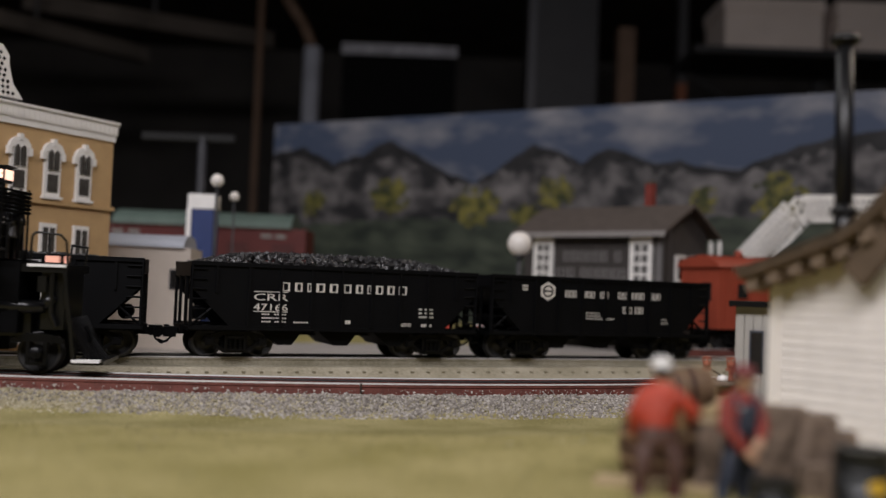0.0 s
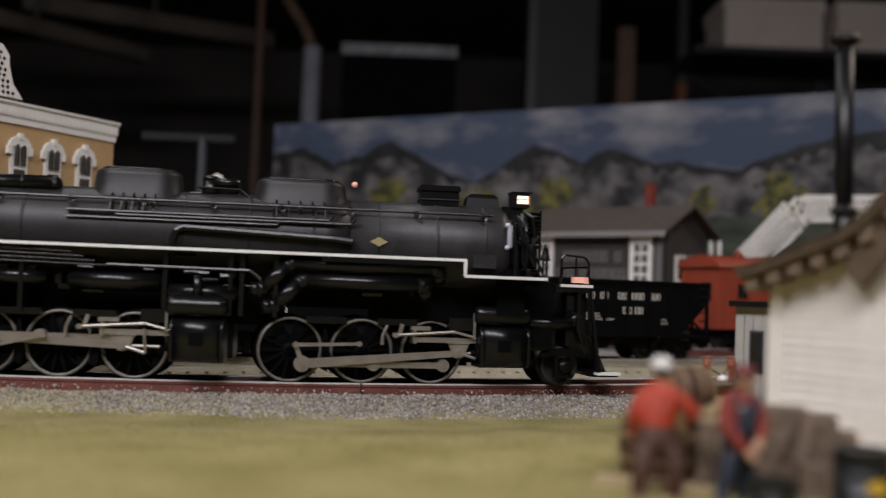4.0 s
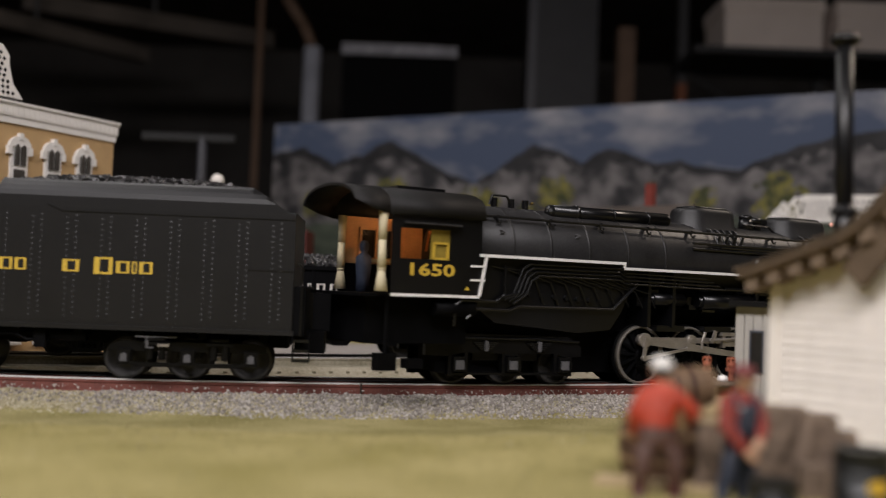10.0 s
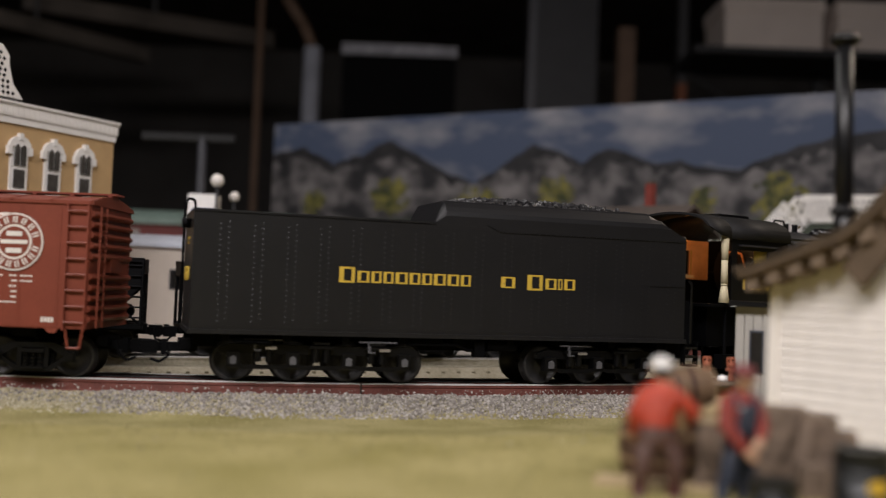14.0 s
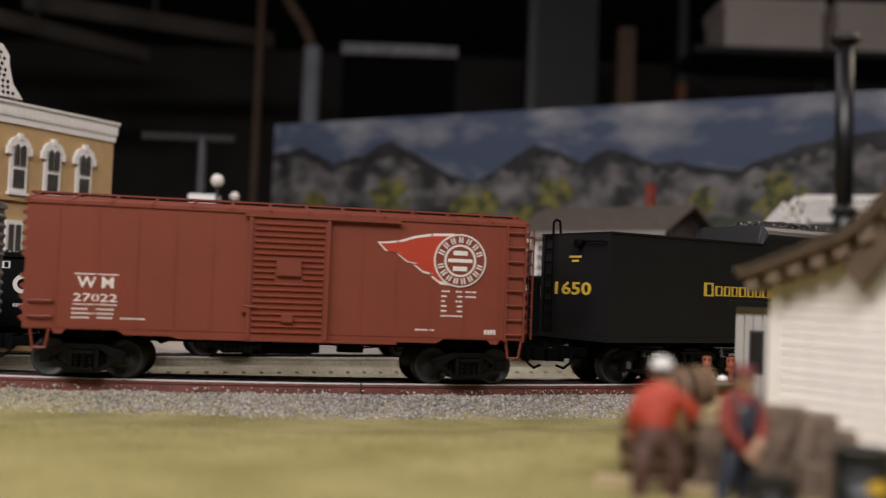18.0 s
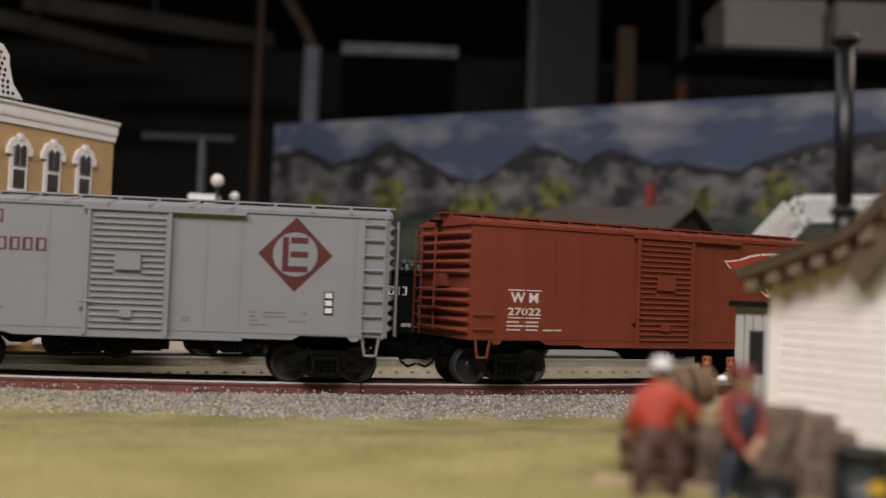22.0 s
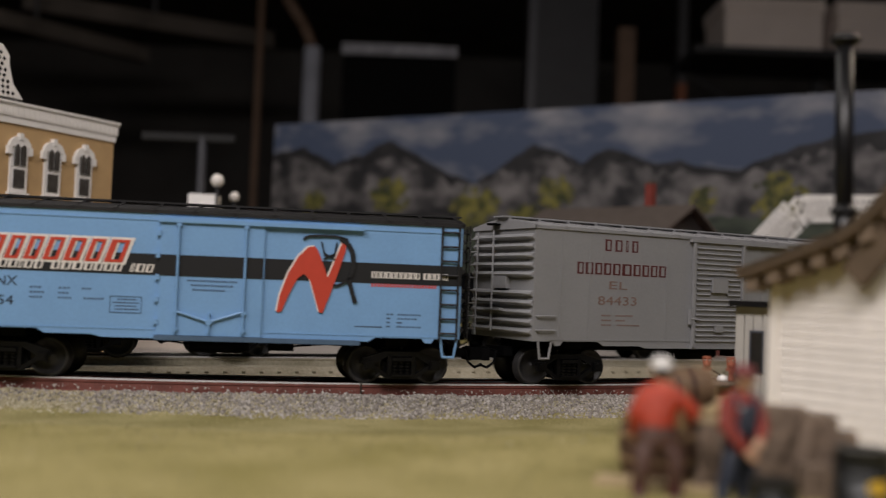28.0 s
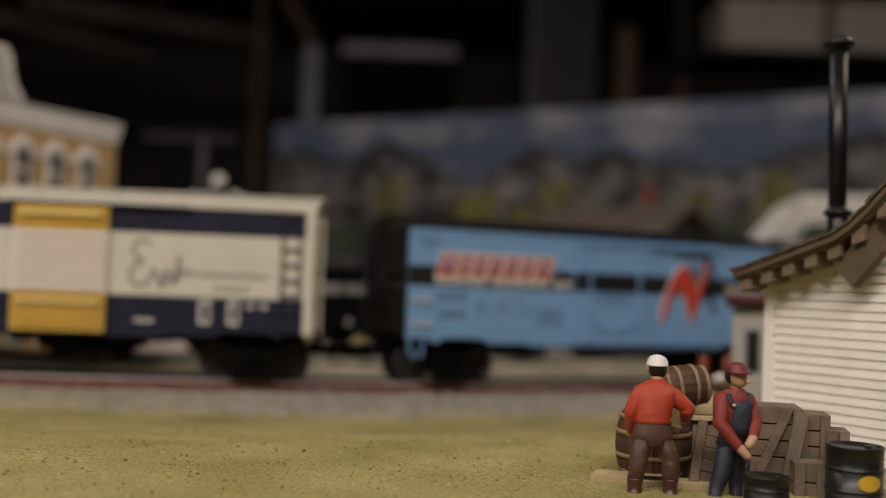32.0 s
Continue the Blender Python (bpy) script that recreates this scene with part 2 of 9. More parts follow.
def lettering(name, words, x, z, width, height, y, material, parent, bold=0.0, shear=0.0, label=""):
    """Raised lettering on a side that faces -y, fitted to a width and a height."""
    cu = bpy.data.curves.new(name, "FONT")
    cu.body, cu.extrude, cu.offset, cu.shear, cu.resolution_u = words, 0.02, bold, shear, 2
    tmp = bpy.data.objects.new(name, cu)
    me = bpy.data.meshes.new_from_object(tmp)
    bpy.data.objects.remove(tmp)
    co = [v.co.copy() for v in me.vertices]
    x0, x1 = min(c.x for c in co), max(c.x for c in co)
    y0, y1 = min(c.y for c in co), max(c.y for c in co)
    for v in me.vertices:
        v.co = (x + (v.co.x - x0) / (x1 - x0) * width, y - v.co.z * 0.008, z + (v.co.y - y0) / (y1 - y0) * height)
    me.materials.append(material)
    ob = new(name, me)
    ob.parent = parent
    if label:
        ob["label"] = label
    return ob


def letter_blocks(parent, material, label, x, z, height, widths, gap, y, slant=0.0, stroke=0.3):
    """A painted name as a row of plain hollow blocks, one for each letter; a negative width is a space."""
    for w in widths:
        if w > 0:
            bm = B()
            s = min(w * 0.5, max(0.0005, w * stroke))
            k = height * 0.12
            for a, b, c, d in ((0, s, 0, height), (w - s * 0.7, w, 0, height)) + (((s, w - s * 0.7, 0, k), (s, w - s * 0.7, height - k, height)) if w > 2.2 * s else ()):
                prism(bm, [(x + a + slant * c, z + c), (x + b + slant * c, z + c), (x + b + slant * d, z + d), (x + a + slant * d, z + d)], y - 0.00012, y + 0.0003)
            part("letter_block", bm, material, parent, label)
        x += abs(w) + gap
    return x


def bars(bm, x, z, rows, y, height=0.0009, pitch=0.0022):
    """Lines of small print as plain bars: rows of (start, length) pairs."""
    for i, row in enumerate(rows):
        for a, w in row:
            n = max(1, int(w / 0.0016)) if height > 0.0007 else 1
            for k in range(n):
                bx(bm, x + a + w * k / n, x + a + w * (k + (0.72 if n > 1 else 1)) / n, y - 0.00012, y + 0.0003, z - i * pitch, z - i * pitch + height)
# ---- the line of the main track: straight, a 0.9 m curve, a counter-curve, straight ----
CX, CY, RAD, TURN = -0.27237, 1.43849, 0.89916, radians(40)


def track(s):
    """The place on the track's centre line s metres along it."""
    if s < 0:
        return Vector((CX + s, CY - RAD))
    if s < RAD * TURN:
        return Vector((CX + RAD * math.sin(s / RAD), CY - RAD * math.cos(s / RAD)))
    b = min(s - RAD * TURN, RAD * TURN) / RAD
    e = max(0.0, s - 2 * RAD * TURN)
    return Vector((CX + RAD * math.sin(TURN) + RAD * (math.sin(TURN) - math.sin(TURN - b)) + e, CY - RAD * math.cos(TURN) + RAD * (math.cos(TURN - b) - math.cos(TURN))))


def siding(s):
    """The second track: straight behind the main one, bending parallel to it beyond s = 0."""
    p, d = Vector((-0.207, 0.6955)), Vector((math.cos(radians(24.0)), math.sin(radians(24.0))))
    if s >= 0:
        return p + d * s
    a = min(-s, 0.7 * radians(24.0)) / 0.7
    e = max(0.0, -s - 0.7 * radians(24.0))
    c = p + Vector((-d.y, d.x)) * 0.7
    g = radians(24.0) - a
    return c + Vector((math.sin(g), -math.cos(g))) * 0.7 - Vector((math.cos(g), math.sin(g))) * e


def along(line, s):
    a, b = line(s - 0.002), line(s + 0.002)
    return line(s), (b - a).normalized()


def sweep(bm, line, s0, s1, step, prof):
    """A closed profile of (offset, z) swept along a line; a positive offset lies on the far side."""
    rings = []
    n = max(2, int((s1 - s0) / step) + 1)
    for i in range(n):
        p, d = along(line, s0 + (s1 - s0) * i / (n - 1))
        rings.append([bm.verts.new((p.x - d.y * o, p.y + d.x * o, z)) for o, z in prof])
    k = len(prof)
    for a, b in zip(rings, rings[1:]):
        for i in range(k):
            bm.faces.new((a[i], a[(i + 1) % k], b[(i + 1) % k], b[i]))
    bm.faces.new(rings[0])
    bm.faces.new(rings[-1][::-1])
    return bm


# ---- room shell ----
def wall(name, x0, x1, y0, y1, z0, z1, material, label):
    return thing(name, Matrix(), label, name.split("_")[0], kind="structure", bm=bx(B(), x0, x1, y0, y1, z0, z1), material=material)


wall("floor", -4.6, 4.6, -2.6, 6.0, -1.1, -1.05, M_FLOOR, "bare grey concrete basement floor")
wall("wall_north", -4.6, 4.6, 6.0, 6.12, -1.1, 1.45, M_ROOMWALL, "unlit dark basement wall behind the layout")
wall("wall_south", -4.6, 4.6, -2.72, -2.6, -1.1, 1.45, M_ROOMWALL, "plain dark basement wall")
wall("wall_west", -4.72, -4.6, -2.72, 6.12, -1.1, 1.45, M_ROOMWALL, "plain dark basement wall")
wall("wall_east", 4.6, 4.72, -2.72, 6.12, -1.1, 1.45, M_ROOMWALL, "plain dark basement wall")
wall("ceiling", -4.72, 4.72, -2.72, 6.12, 1.45, 1.5, M_CEIL, "dark unfinished basement ceiling")

# ---- the layout's scenery base, one sheet with the track bed's banks ----
MAIN_PTS = np.array([track(s)[:] for s in np.arange(-2.4, 2.2, 0.02)])


def lawn_edge(s):
    """Distance from the track at which the foreground lawn mat begins."""
    return float(np.interp(s, (-0.3, 0.07, 0.13, 0.2, 0.24, 0.31, 0.6), (0.085, 0.098, 0.109, 0.147, 0.162, 0.168, 0.17)))


def lie(x, y):
    """Ground height: the ballast bank falls from the rails, the turf rises again towards the viewer."""
    d = np.sqrt(((MAIN_PTS - (x, y)) ** 2).sum(1))
    i = int(d.argmin())
    j = min(max(i, 1), len(MAIN_PTS) - 2)
    t = MAIN_PTS[j + 1] - MAIN_PTS[j - 1]
    side = t[0] * (y - MAIN_PTS[i][1]) - t[1] * (x - MAIN_PTS[i][0])
    dist = d[i]
    if dist < 0.024:
        return -0.0085
    if dist < 0.062:
        return -0.0085 - 0.0065 * (dist - 0.024) / 0.038
    if side > 0:
        return -0.015
    lip = 0.0018 * min(1.0, max(0.0, (dist - lawn_edge(-2.4 + 0.02 * i)) / 0.008))
    f = min(1.0, (dist - 0.062) / 0.2)
    bumps = 0.0007 * noise.noise((x * 22, y * 22, 0.3)) + 0.0006 * noise.noise((x * 70, y * 70, 1.3))
    return -0.015 + 0.015 * f * f * (3 - 2 * f) + bumps * min(1, f * 3) + lip


def shoulder(x, y, o):
    """Height of the ballast shoulder beside the near rail, at an offset from the centre line."""
    w = 0.0009 * noise.noise((x * 55, y * 55, 2.1)) + 0.0005 * noise.noise((x * 160, y * 160, 5.1))
    return max(lie(x, y), float(np.interp(-o, (0.0192, 0.03, 0.045, 0.062), (-0.0063, -0.0078, -0.0118, -0.0152))) + w)


def ground():
    xs = sorted(set(np.round(np.concatenate([np.arange(-2.6, 2.0, 0.1), np.arange(-0.5, 0.5, 0.0125)]), 4)))
    ys = sorted(set(np.round(np.concatenate([np.arange(-0.3, 2.5, 0.1), np.arange(0.1, 0.9, 0.0125)]), 4)))
    verts = [(x, y, lie(x, y)) for y in ys for x in xs]
    w = len(xs)
    faces = [(j * w + i, j * w + i + 1, (j + 1) * w + i + 1, (j + 1) * w + i) for j in range(len(ys) - 1) for i in range(w - 1)]
    me = bpy.data.meshes.new("ground")
    me.from_pydata(verts, [], faces)
    me.materials.append(M_TURF)
    for p in me.polygons:
        p.use_smooth = True
    tagged(new("ground", me), "dry yellow-green flocked turf on a model railway layout", "turf", kind="structure")


ground()


def verge():
    """The darker strip of turf between the ballast and the lawn mat."""
    vs, n, m_ = [], 12, 70
    for j in range(m_ + 1):
        s = -0.35 + 1.1 * j / m_
        p, d = along(track, s)
        e = lawn_edge(s) + 0.002 * noise.noise((s * 60, 0.2, 0.4))
        for i in range(n + 1):
            o = -(0.05 + (e - 0.05) * i / n)
            x, y = p.x - d.y * o, p.y + d.x * o
            vs.append((x, y, lie(x, y) + (0.0006 if i < n else -0.001)))
    fs = [(j * (n + 1) + i, j * (n + 1) + i + 1, (j + 1) * (n + 1) + i + 1, (j + 1) * (n + 1) + i) for j in range(m_) for i in range(n)]
    me = bpy.data.meshes.new("grass_verge")
    me.from_pydata(vs, [], fs)
    me.materials.append(M_VERGE)
    for p in me.polygons:
        p.use_smooth = True
    tagged(new("grass_verge", me), "darker olive turf strip beside the ballast", "turf", kind="structure")


base = thing("layout_table", pose(0, 0, 0), "plywood layout table carrying the model railway", "table", bm=bx(B(), -2.65, 2.05, -0.32, 2.5, -0.06, -0.03), material=M_TABLE)
for lx in (-2.5, -1.0, 0.5, 1.9):
    for ly in (-0.2, 2.35):
        part("leg", bx(B(), lx - 0.045, lx + 0.045, ly - 0.045, ly + 0.045, -1.05, -0.06), M_STUD, base)


yard = thing("yard_pavement", Matrix(), "pale grey paved yard behind the second track", "pavement", kind="structure", bm=sweep(B(), siding, -1.2, 1.2, 0.05, [(0.049, -0.0165), (0.36, -0.0165), (0.36, -0.0135), (0.049, -0.0135)]), material=mat("pale_grey_yard", (0.33, 0.305, 0.28), 0.85, var=0.18, scale=25, bump=0.2))


# ---- tracks ----
def lay_track(name, line, s0, s1, label, web, tie_from, tie_to, tie_mat, centre=True):
    tr = thing(name, Matrix(), label, "railway track", kind="structure")
    for o in ((-0.0165, 0.0165, 0.0) if centre else (-0.0165, 0.0165)):
        r = part("rail" if o else "centre_rail", sweep(B(), line, s0, s1, 0.02, [(o - 0.003, -0.0078), (o + 0.003, -0.0078), (o + 0.003, -0.0066), (o + 0.0012, -0.006), (o + 0.001, -0.0026), (o + 0.0015, -0.002), (o + 0.0015, -0.0007), (o - 0.0015, -0.0007), (o - 0.0015, -0.002), (o - 0.001, -0.0026), (o - 0.0012, -0.006), (o - 0.003, -0.0066)]), web, tr)
        part("rail_head", sweep(B(), line, s0, s1, 0.02, [(o - 0.0016, -0.0007), (o + 0.0016, -0.0007), (o + 0.0015, -0.0002), (o + 0.001, 0), (o - 0.001, 0), (o - 0.0015, -0.0002)]), M_RAILHEAD if o else M_WHEEL, r, "polished rail head, its bright sheen put into the colour" if o else "dark centre rail head")
    me = mesh_of("tie", bx(B(), -0.003, 0.003, -0.027, 0.027, -0.0098, -0.0078), tie_mat)
    for i in range(int((tie_to - tie_from) / 0.0125)):
        p, d = along(line, tie_from + i * 0.0125)
        ob = new("tie", me)
        ob.parent = tr
        ob.matrix_basis = pose(p.x, p.y, 0, 0, 0, math.degrees(math.atan2(d.y, d.x)))
    return tr


main = lay_track("main_track", track, -2.35, 2.2, "three-rail model track with rust-brown rail sides in grey ballast", M_RAIL, -0.15, 0.95, M_TIE)
side = lay_track("siding_track", siding, -1.6, 1.5, "second model track on a pale tan roadbed", M_TAN, -0.35, 0.95, M_TAN)
part("roadbed", sweep(B(), siding, -1.6, 1.5, 0.03, [(-0.05, -0.0155), (0.05, -0.0155), (0.036, -0.0058), (-0.036, -0.0058)]), M_TAN, side, "pale tan roadbed with stained edges")
notch = mesh_of("tie_end", bx(B(), -0.0012, 0.0012, -0.0415, -0.036, -0.0096, -0.0082), mat("stained_tie_end", (0.19, 0.165, 0.11), 0.85, var=0.2, scale=150))
for i in range(100):
    p, d = along(siding, -0.3 + i * 0.0125)
    ob = new("tie_end", notch)
    ob.parent = side
    ob.matrix_basis = pose(p.x, p.y, 0, 0, 0, math.degrees(math.atan2(d.y, d.x)))
jo, jd = along(track, 0.228)
part("rail_joiner", bx(B(), -0.0005, 0.0005, -0.0006, 0.0006, -0.0072, 0.0), M_TIE, main, m=pose(jo.x + jd.y * 0.0182, jo.y - jd.x * 0.0182, 0, 0, 0, math.degrees(math.atan2(jd.y, jd.x))))


def scatter_stones(name, count, line, s0, s1, o0, o1, size, zof, material, label, seed):
    """Loose stones in one mesh: squashed octahedra, strewn along a track."""
    rnd = np.random.RandomState(seed)
    shape = np.array([(1, 0, 0), (-1, 0, 0), (0, 1, 0), (0, -1, 0), (0, 0, 1), (0, 0, -1)], float)
    fc = np.array([(0, 2, 4), (2, 1, 4), (1, 3, 4), (3, 0, 4), (2, 0, 5), (1, 2, 5), (3, 1, 5), (0, 3, 5)])
    vs, fs = [], []
    for i in range(count):
        s = s0 + (s1 - s0) * rnd.rand()
        o = o0 + (o1 - o0) * rnd.rand()
        p, d = along(line, s)
        x, y = p.x - d.y * o, p.y + d.x * o
        r = size * (0.5 + rnd.rand() ** 2)
        q = Euler(rnd.rand(3) * 6.3).to_matrix()
        v = (shape * (r * (0.6 + 0.6 * rnd.rand(3)))) @ np.array(q)
        vs.append(v + (x, y, zof(x, y, o) + r * 0.25))
        fs.append(fc + 6 * i)
    me = bpy.data.meshes.new(name)
    me.from_pydata(np.concatenate(vs).tolist(), [], np.concatenate(fs).tolist())
    me.materials.append(material)
    return tagged(new(name, me), label, "gravel", kind="stuff")


def stone_material(name, a, b, c):
    m = mat(name, a, 0.9, var=0.2, scale=400, bump=0.3)
    nt = m.node_tree
    geo = nt.nodes.new("ShaderNodeNewGeometry")
    rp = nt.nodes.new("ShaderNodeValToRGB")
    rp.color_ramp.elements[0].color, rp.color_ramp.elements[1].color = (*a, 1), (*b, 1)
    rp.color_ramp.elements.new(0.55).color = (*c, 1)
    nt.links.new(geo.outputs["Random Per Island"], rp.inputs[0])
    nt.links.new(rp.outputs[0], nt.nodes["Principled BSDF"].inputs["Base Color"])
    return m


M_STONE = stone_material("grey_ballast_stones", (0.19, 0.17, 0.152), (0.47, 0.44, 0.40), (0.31, 0.283, 0.252))
M_TANSTONE = stone_material("tan_ballast_fines", (0.3, 0.265, 0.16), (0.56, 0.51, 0.39), (0.43, 0.38, 0.25))
M_BANK = ground_material("packed_bank_fines", (0.36, 0.315, 0.2), (0.48, 0.43, 0.31))
M_CRUMB = stone_material("turf_crumbs", (0.17, 0.155, 0.06), (0.42, 0.37, 0.19), (0.33, 0.285, 0.13))
M_GRIT = stone_material("dark_turf_grit", (0.1, 0.1, 0.045), (0.5, 0.46, 0.34), (0.22, 0.19, 0.09))
verge()


def ballast_bank():
    """The packed bank of fines under the loose ballast, from the rail foot to the turf."""
    vs, n, m_ = [], 14, 150
    for j in range(m_ + 1):
        p, d = along(track, -0.35 + 1.1 * j / m_)
        for i in range(n + 1):
            o = -(0.0192 + 0.0428 * i / n)
            x, y = p.x - d.y * o, p.y + d.x * o
            vs.append((x, y, shoulder(x, y, o) - (0.0002 if i < n else 0.002)))
    fs = [(j * (n + 1) + i, j * (n + 1) + i + 1, (j + 1) * (n + 1) + i + 1, (j + 1) * (n + 1) + i) for j in range(m_) for i in range(n)]
    me = bpy.data.meshes.new("ballast_bank")
    me.from_pydata(vs, [], fs)
    me.materials.append(M_BANK)
    for p in me.polygons:
        p.use_smooth = True
    tagged(new("ballast_bank", me), "packed tan-grey gravel bank below the rail", "gravel", kind="structure")


ballast_bank()
scatter_stones("ballast", 15000, track, 0.16, 0.62, -0.06, -0.0195, 0.00095, shoulder, M_STONE, "grey crushed-stone ballast along the rails", 3)
scatter_stones("ballast", 1500, track, 0.09, 0.17, -0.056, -0.0195, 0.0009, shoulder, M_STONE, "grey ballast thinning into turf", 17)
scatter_stones("ballast", 1800, track, -0.05, 0.2, -0.04, -0.0195, 0.0008, shoulder, M_STONE, "thin grey ballast mixed with turf", 8)
scatter_stones("ballast", 5000, track, -0.05, 0.2, -0.056, -0.022, 0.00075, shoulder, M_TANSTONE, "tan ballast fines mixed with turf", 12)
scatter_stones("ballast", 2500, track, -0.02, 0.62, -0.015, 0.04, 0.0014, lambda x, y, o: lie(x, y), M_STONE, "grey crushed-stone ballast between the rails", 4)
scatter_stones("turf_crumbs", 7000, track, -0.05, 0.6, -0.08, -0.042, 0.00055, shoulder, M_CRUMB, "loose yellow-green turf crumbs on the grass", 9)
scatter_stones("turf_crumbs", 12000, track, -0.1, 0.6, -0.36, -0.06, 0.0005, lambda x, y, o: lie(x, y) - 0.0001 - 0.0004 * noise.noise((x * 60, y * 60, 3.3)), M_CRUMB, "loose olive turf crumbs on the grass", 5)
scatter_stones("turf_grit", 1100, track, -0.1, 0.6, -0.36, -0.1, 0.0005, lambda x, y, o: lie(x, y) - 0.0001, M_GRIT, "dark grit and a few pale chips in the turf", 15)
scatter_stones("rail_flecks", 300, track, -0.04, 0.6, -0.0206, -0.0186, 0.0006, lambda x, y, o: -0.0054 + (o + 0.0206) * 1.0, stone_material("pale_ballast_flecks", (0.26, 0.24, 0.215), (0.6, 0.58, 0.54), (0.42, 0.39, 0.36)), "pale ballast crumbs stuck to the rail foot", 6)


# ---- printed mountain backdrop, a thin panel behind the layout ----
def poster(name, rgb_a, rgb_b, scale, lo, hi, stretch=1.0, rough=0.7):
    m = mat(name, rgb_a, rough, var=0.05, scale=30, bump=0)
    nt = m.node_tree
    tc = nt.nodes["Texture Coordinate"]
    mp = nt.nodes.new("ShaderNodeMapping")
    mp.inputs["Scale"].default_value = (1, 1, stretch)
    nz = nt.nodes.new("ShaderNodeTexNoise")
    nz.inputs["Scale"].default_value, nz.inputs["Detail"].default_value = scale, 6
    rp = nt.nodes.new("ShaderNodeValToRGB")
    rp.color_ramp.elements[0].position, rp.color_ramp.elements[1].position = lo, hi
    rp.color_ramp.elements[0].color, rp.color_ramp.elements[1].color = (*rgb_a, 1), (*rgb_b, 1)
    nt.links.new(tc.outputs["Object"], mp.inputs[0])
    nt.links.new(mp.outputs[0], nz.inputs["Vector"])
    nt.links.new(nz.outputs[0], rp.inputs[0])
    nt.links.new(rp.outputs[0], nt.nodes["Principled BSDF"].inputs["Base Color"])
    return m


P_SKY = poster("printed_sky", (0.053, 0.072, 0.125), (0.265, 0.262, 0.283), 6.5, 0.47, 0.7, 2.2)
P_ROCK = poster("printed_rock", (0.014, 0.014, 0.017), (0.2, 0.186, 0.19), 17, 0.4, 0.68, 1.3)
P_RIDGE = poster("printed_dark_ridge", (0.008, 0.008, 0.01), (0.028, 0.027, 0.03), 24, 0.4, 0.7)
P_MEADOW = poster("printed_meadow", (0.015, 0.022, 0.017), (0.075, 0.09, 0.065), 16, 0.35, 0.7, 2.4)
P_TREE = poster("printed_tree", (0.035, 0.042, 0.014), (0.2, 0.178, 0.042), 46, 0.4, 0.62)
mural = thing("mountain_backdrop", pose(-0.371, 2.2, 0, 0, 0, -28.965), "long printed backdrop of mountains, clouds and autumn trees", "backdrop", bm=bx(B(), -0.016, 1.6, 0, 0.006, -0.03, 0.4015), material=P_SKY)
CREST = [(-0.016, 0.335), (0.07, 0.347), (0.147, 0.31), (0.219, 0.326), (0.288, 0.356), (0.358, 0.322), (0.425, 0.285), (0.49, 0.261), (0.539, 0.288), (0.615, 0.334), (0.668, 0.317), (0.714, 0.297), (0.763, 0.323), (0.812, 0.308), (0.855, 0.289), (0.901, 0.296), (0.957, 0.278), (1.005, 0.277), (1.089, 0.309), (1.151, 0.325), (1.235, 0.334), (1.6, 0.32)]


def rugged(pts, rough, seed, step=0.012):
    out, rnd = [], random.Random(seed)
    for (a, b), (c, d) in zip(pts, pts[1:]):
        n = max(1, int((c - a) / step))
        out += [(a + (c - a) * i / n, b + (d - b) * i / n + (rnd.random() - 0.5) * rough) for i in range(n)]
    return out + [pts[-1]]


part("mountains", prism(B(), [(1.6, 0.17), (-0.016, 0.17)] + rugged(CREST, 0.006, 1), -0.0004, 0), P_RIDGE, mural, "dark ridge line of the printed mountains")
part("mountains", prism(B(), [(1.6, 0.17), (-0.016, 0.17)] + rugged([(x, 0.17 + (z - 0.17) * (0.86 + 0.05 * math.sin(40 * x))) for x, z in CREST], 0.02, 2), -0.0008, -0.0004), P_ROCK, mural, "grey printed rock slopes")
part("meadow", prism(B(), [(1.6, -0.02), (-0.016, -0.02)] + rugged([(-0.016, 0.175), (0.168, 0.182), (0.31, 0.191), (0.6, 0.188), (0.94, 0.194), (1.6, 0.184)], 0.008, 3), -0.0012, -0.0008), P_MEADOW, mural, "dark green printed meadow")


def printed_tree(x, z, w, hgt, seed):
    """An uneven crown of many leaf clumps on a short stem, thinning towards the edge."""
    rnd = random.Random(seed)
    tree = part("printed_tree", prism(B(), [(x - 0.003, z - hgt * 1.25), (x + 0.003, z - hgt * 1.25), (x + 0.002, z), (x - 0.002, z)], -0.0016, -0.0012), P_RIDGE, mural, "yellow-green printed tree")
    bm = B()
    for i in range(46):
        a, r = rnd.random() * 6.283, rnd.random() ** 0.6
        px, pz, s = x + w * 1.05 * r * math.cos(a), z + hgt * 1.05 * r * math.sin(a), (0.3 - 0.17 * r) * w
        prism(bm, [(px + s * (0.7 + 0.5 * rnd.random()) * math.cos(k * 1.047), pz + s * (0.7 + 0.5 * rnd.random()) * math.sin(k * 1.047)) for k in range(6)], -0.0018 - 0.00002 * i, -0.0012)
    part("crown", bm, P_TREE, tree)


for k, (x, z, w, hgt) in enumerate([(0.293, 0.241, 0.045, 0.042), (0.492, 0.215, 0.05, 0.038), (0.662, 0.24, 0.036, 0.03), (0.943, 0.226, 0.024, 0.026), (1.072, 0.226, 0.045, 0.04), (0.10, 0.226, 0.03, 0.03), (0.60, 0.2, 0.03, 0.02)]):
    printed_tree(x, z, w, hgt, k)
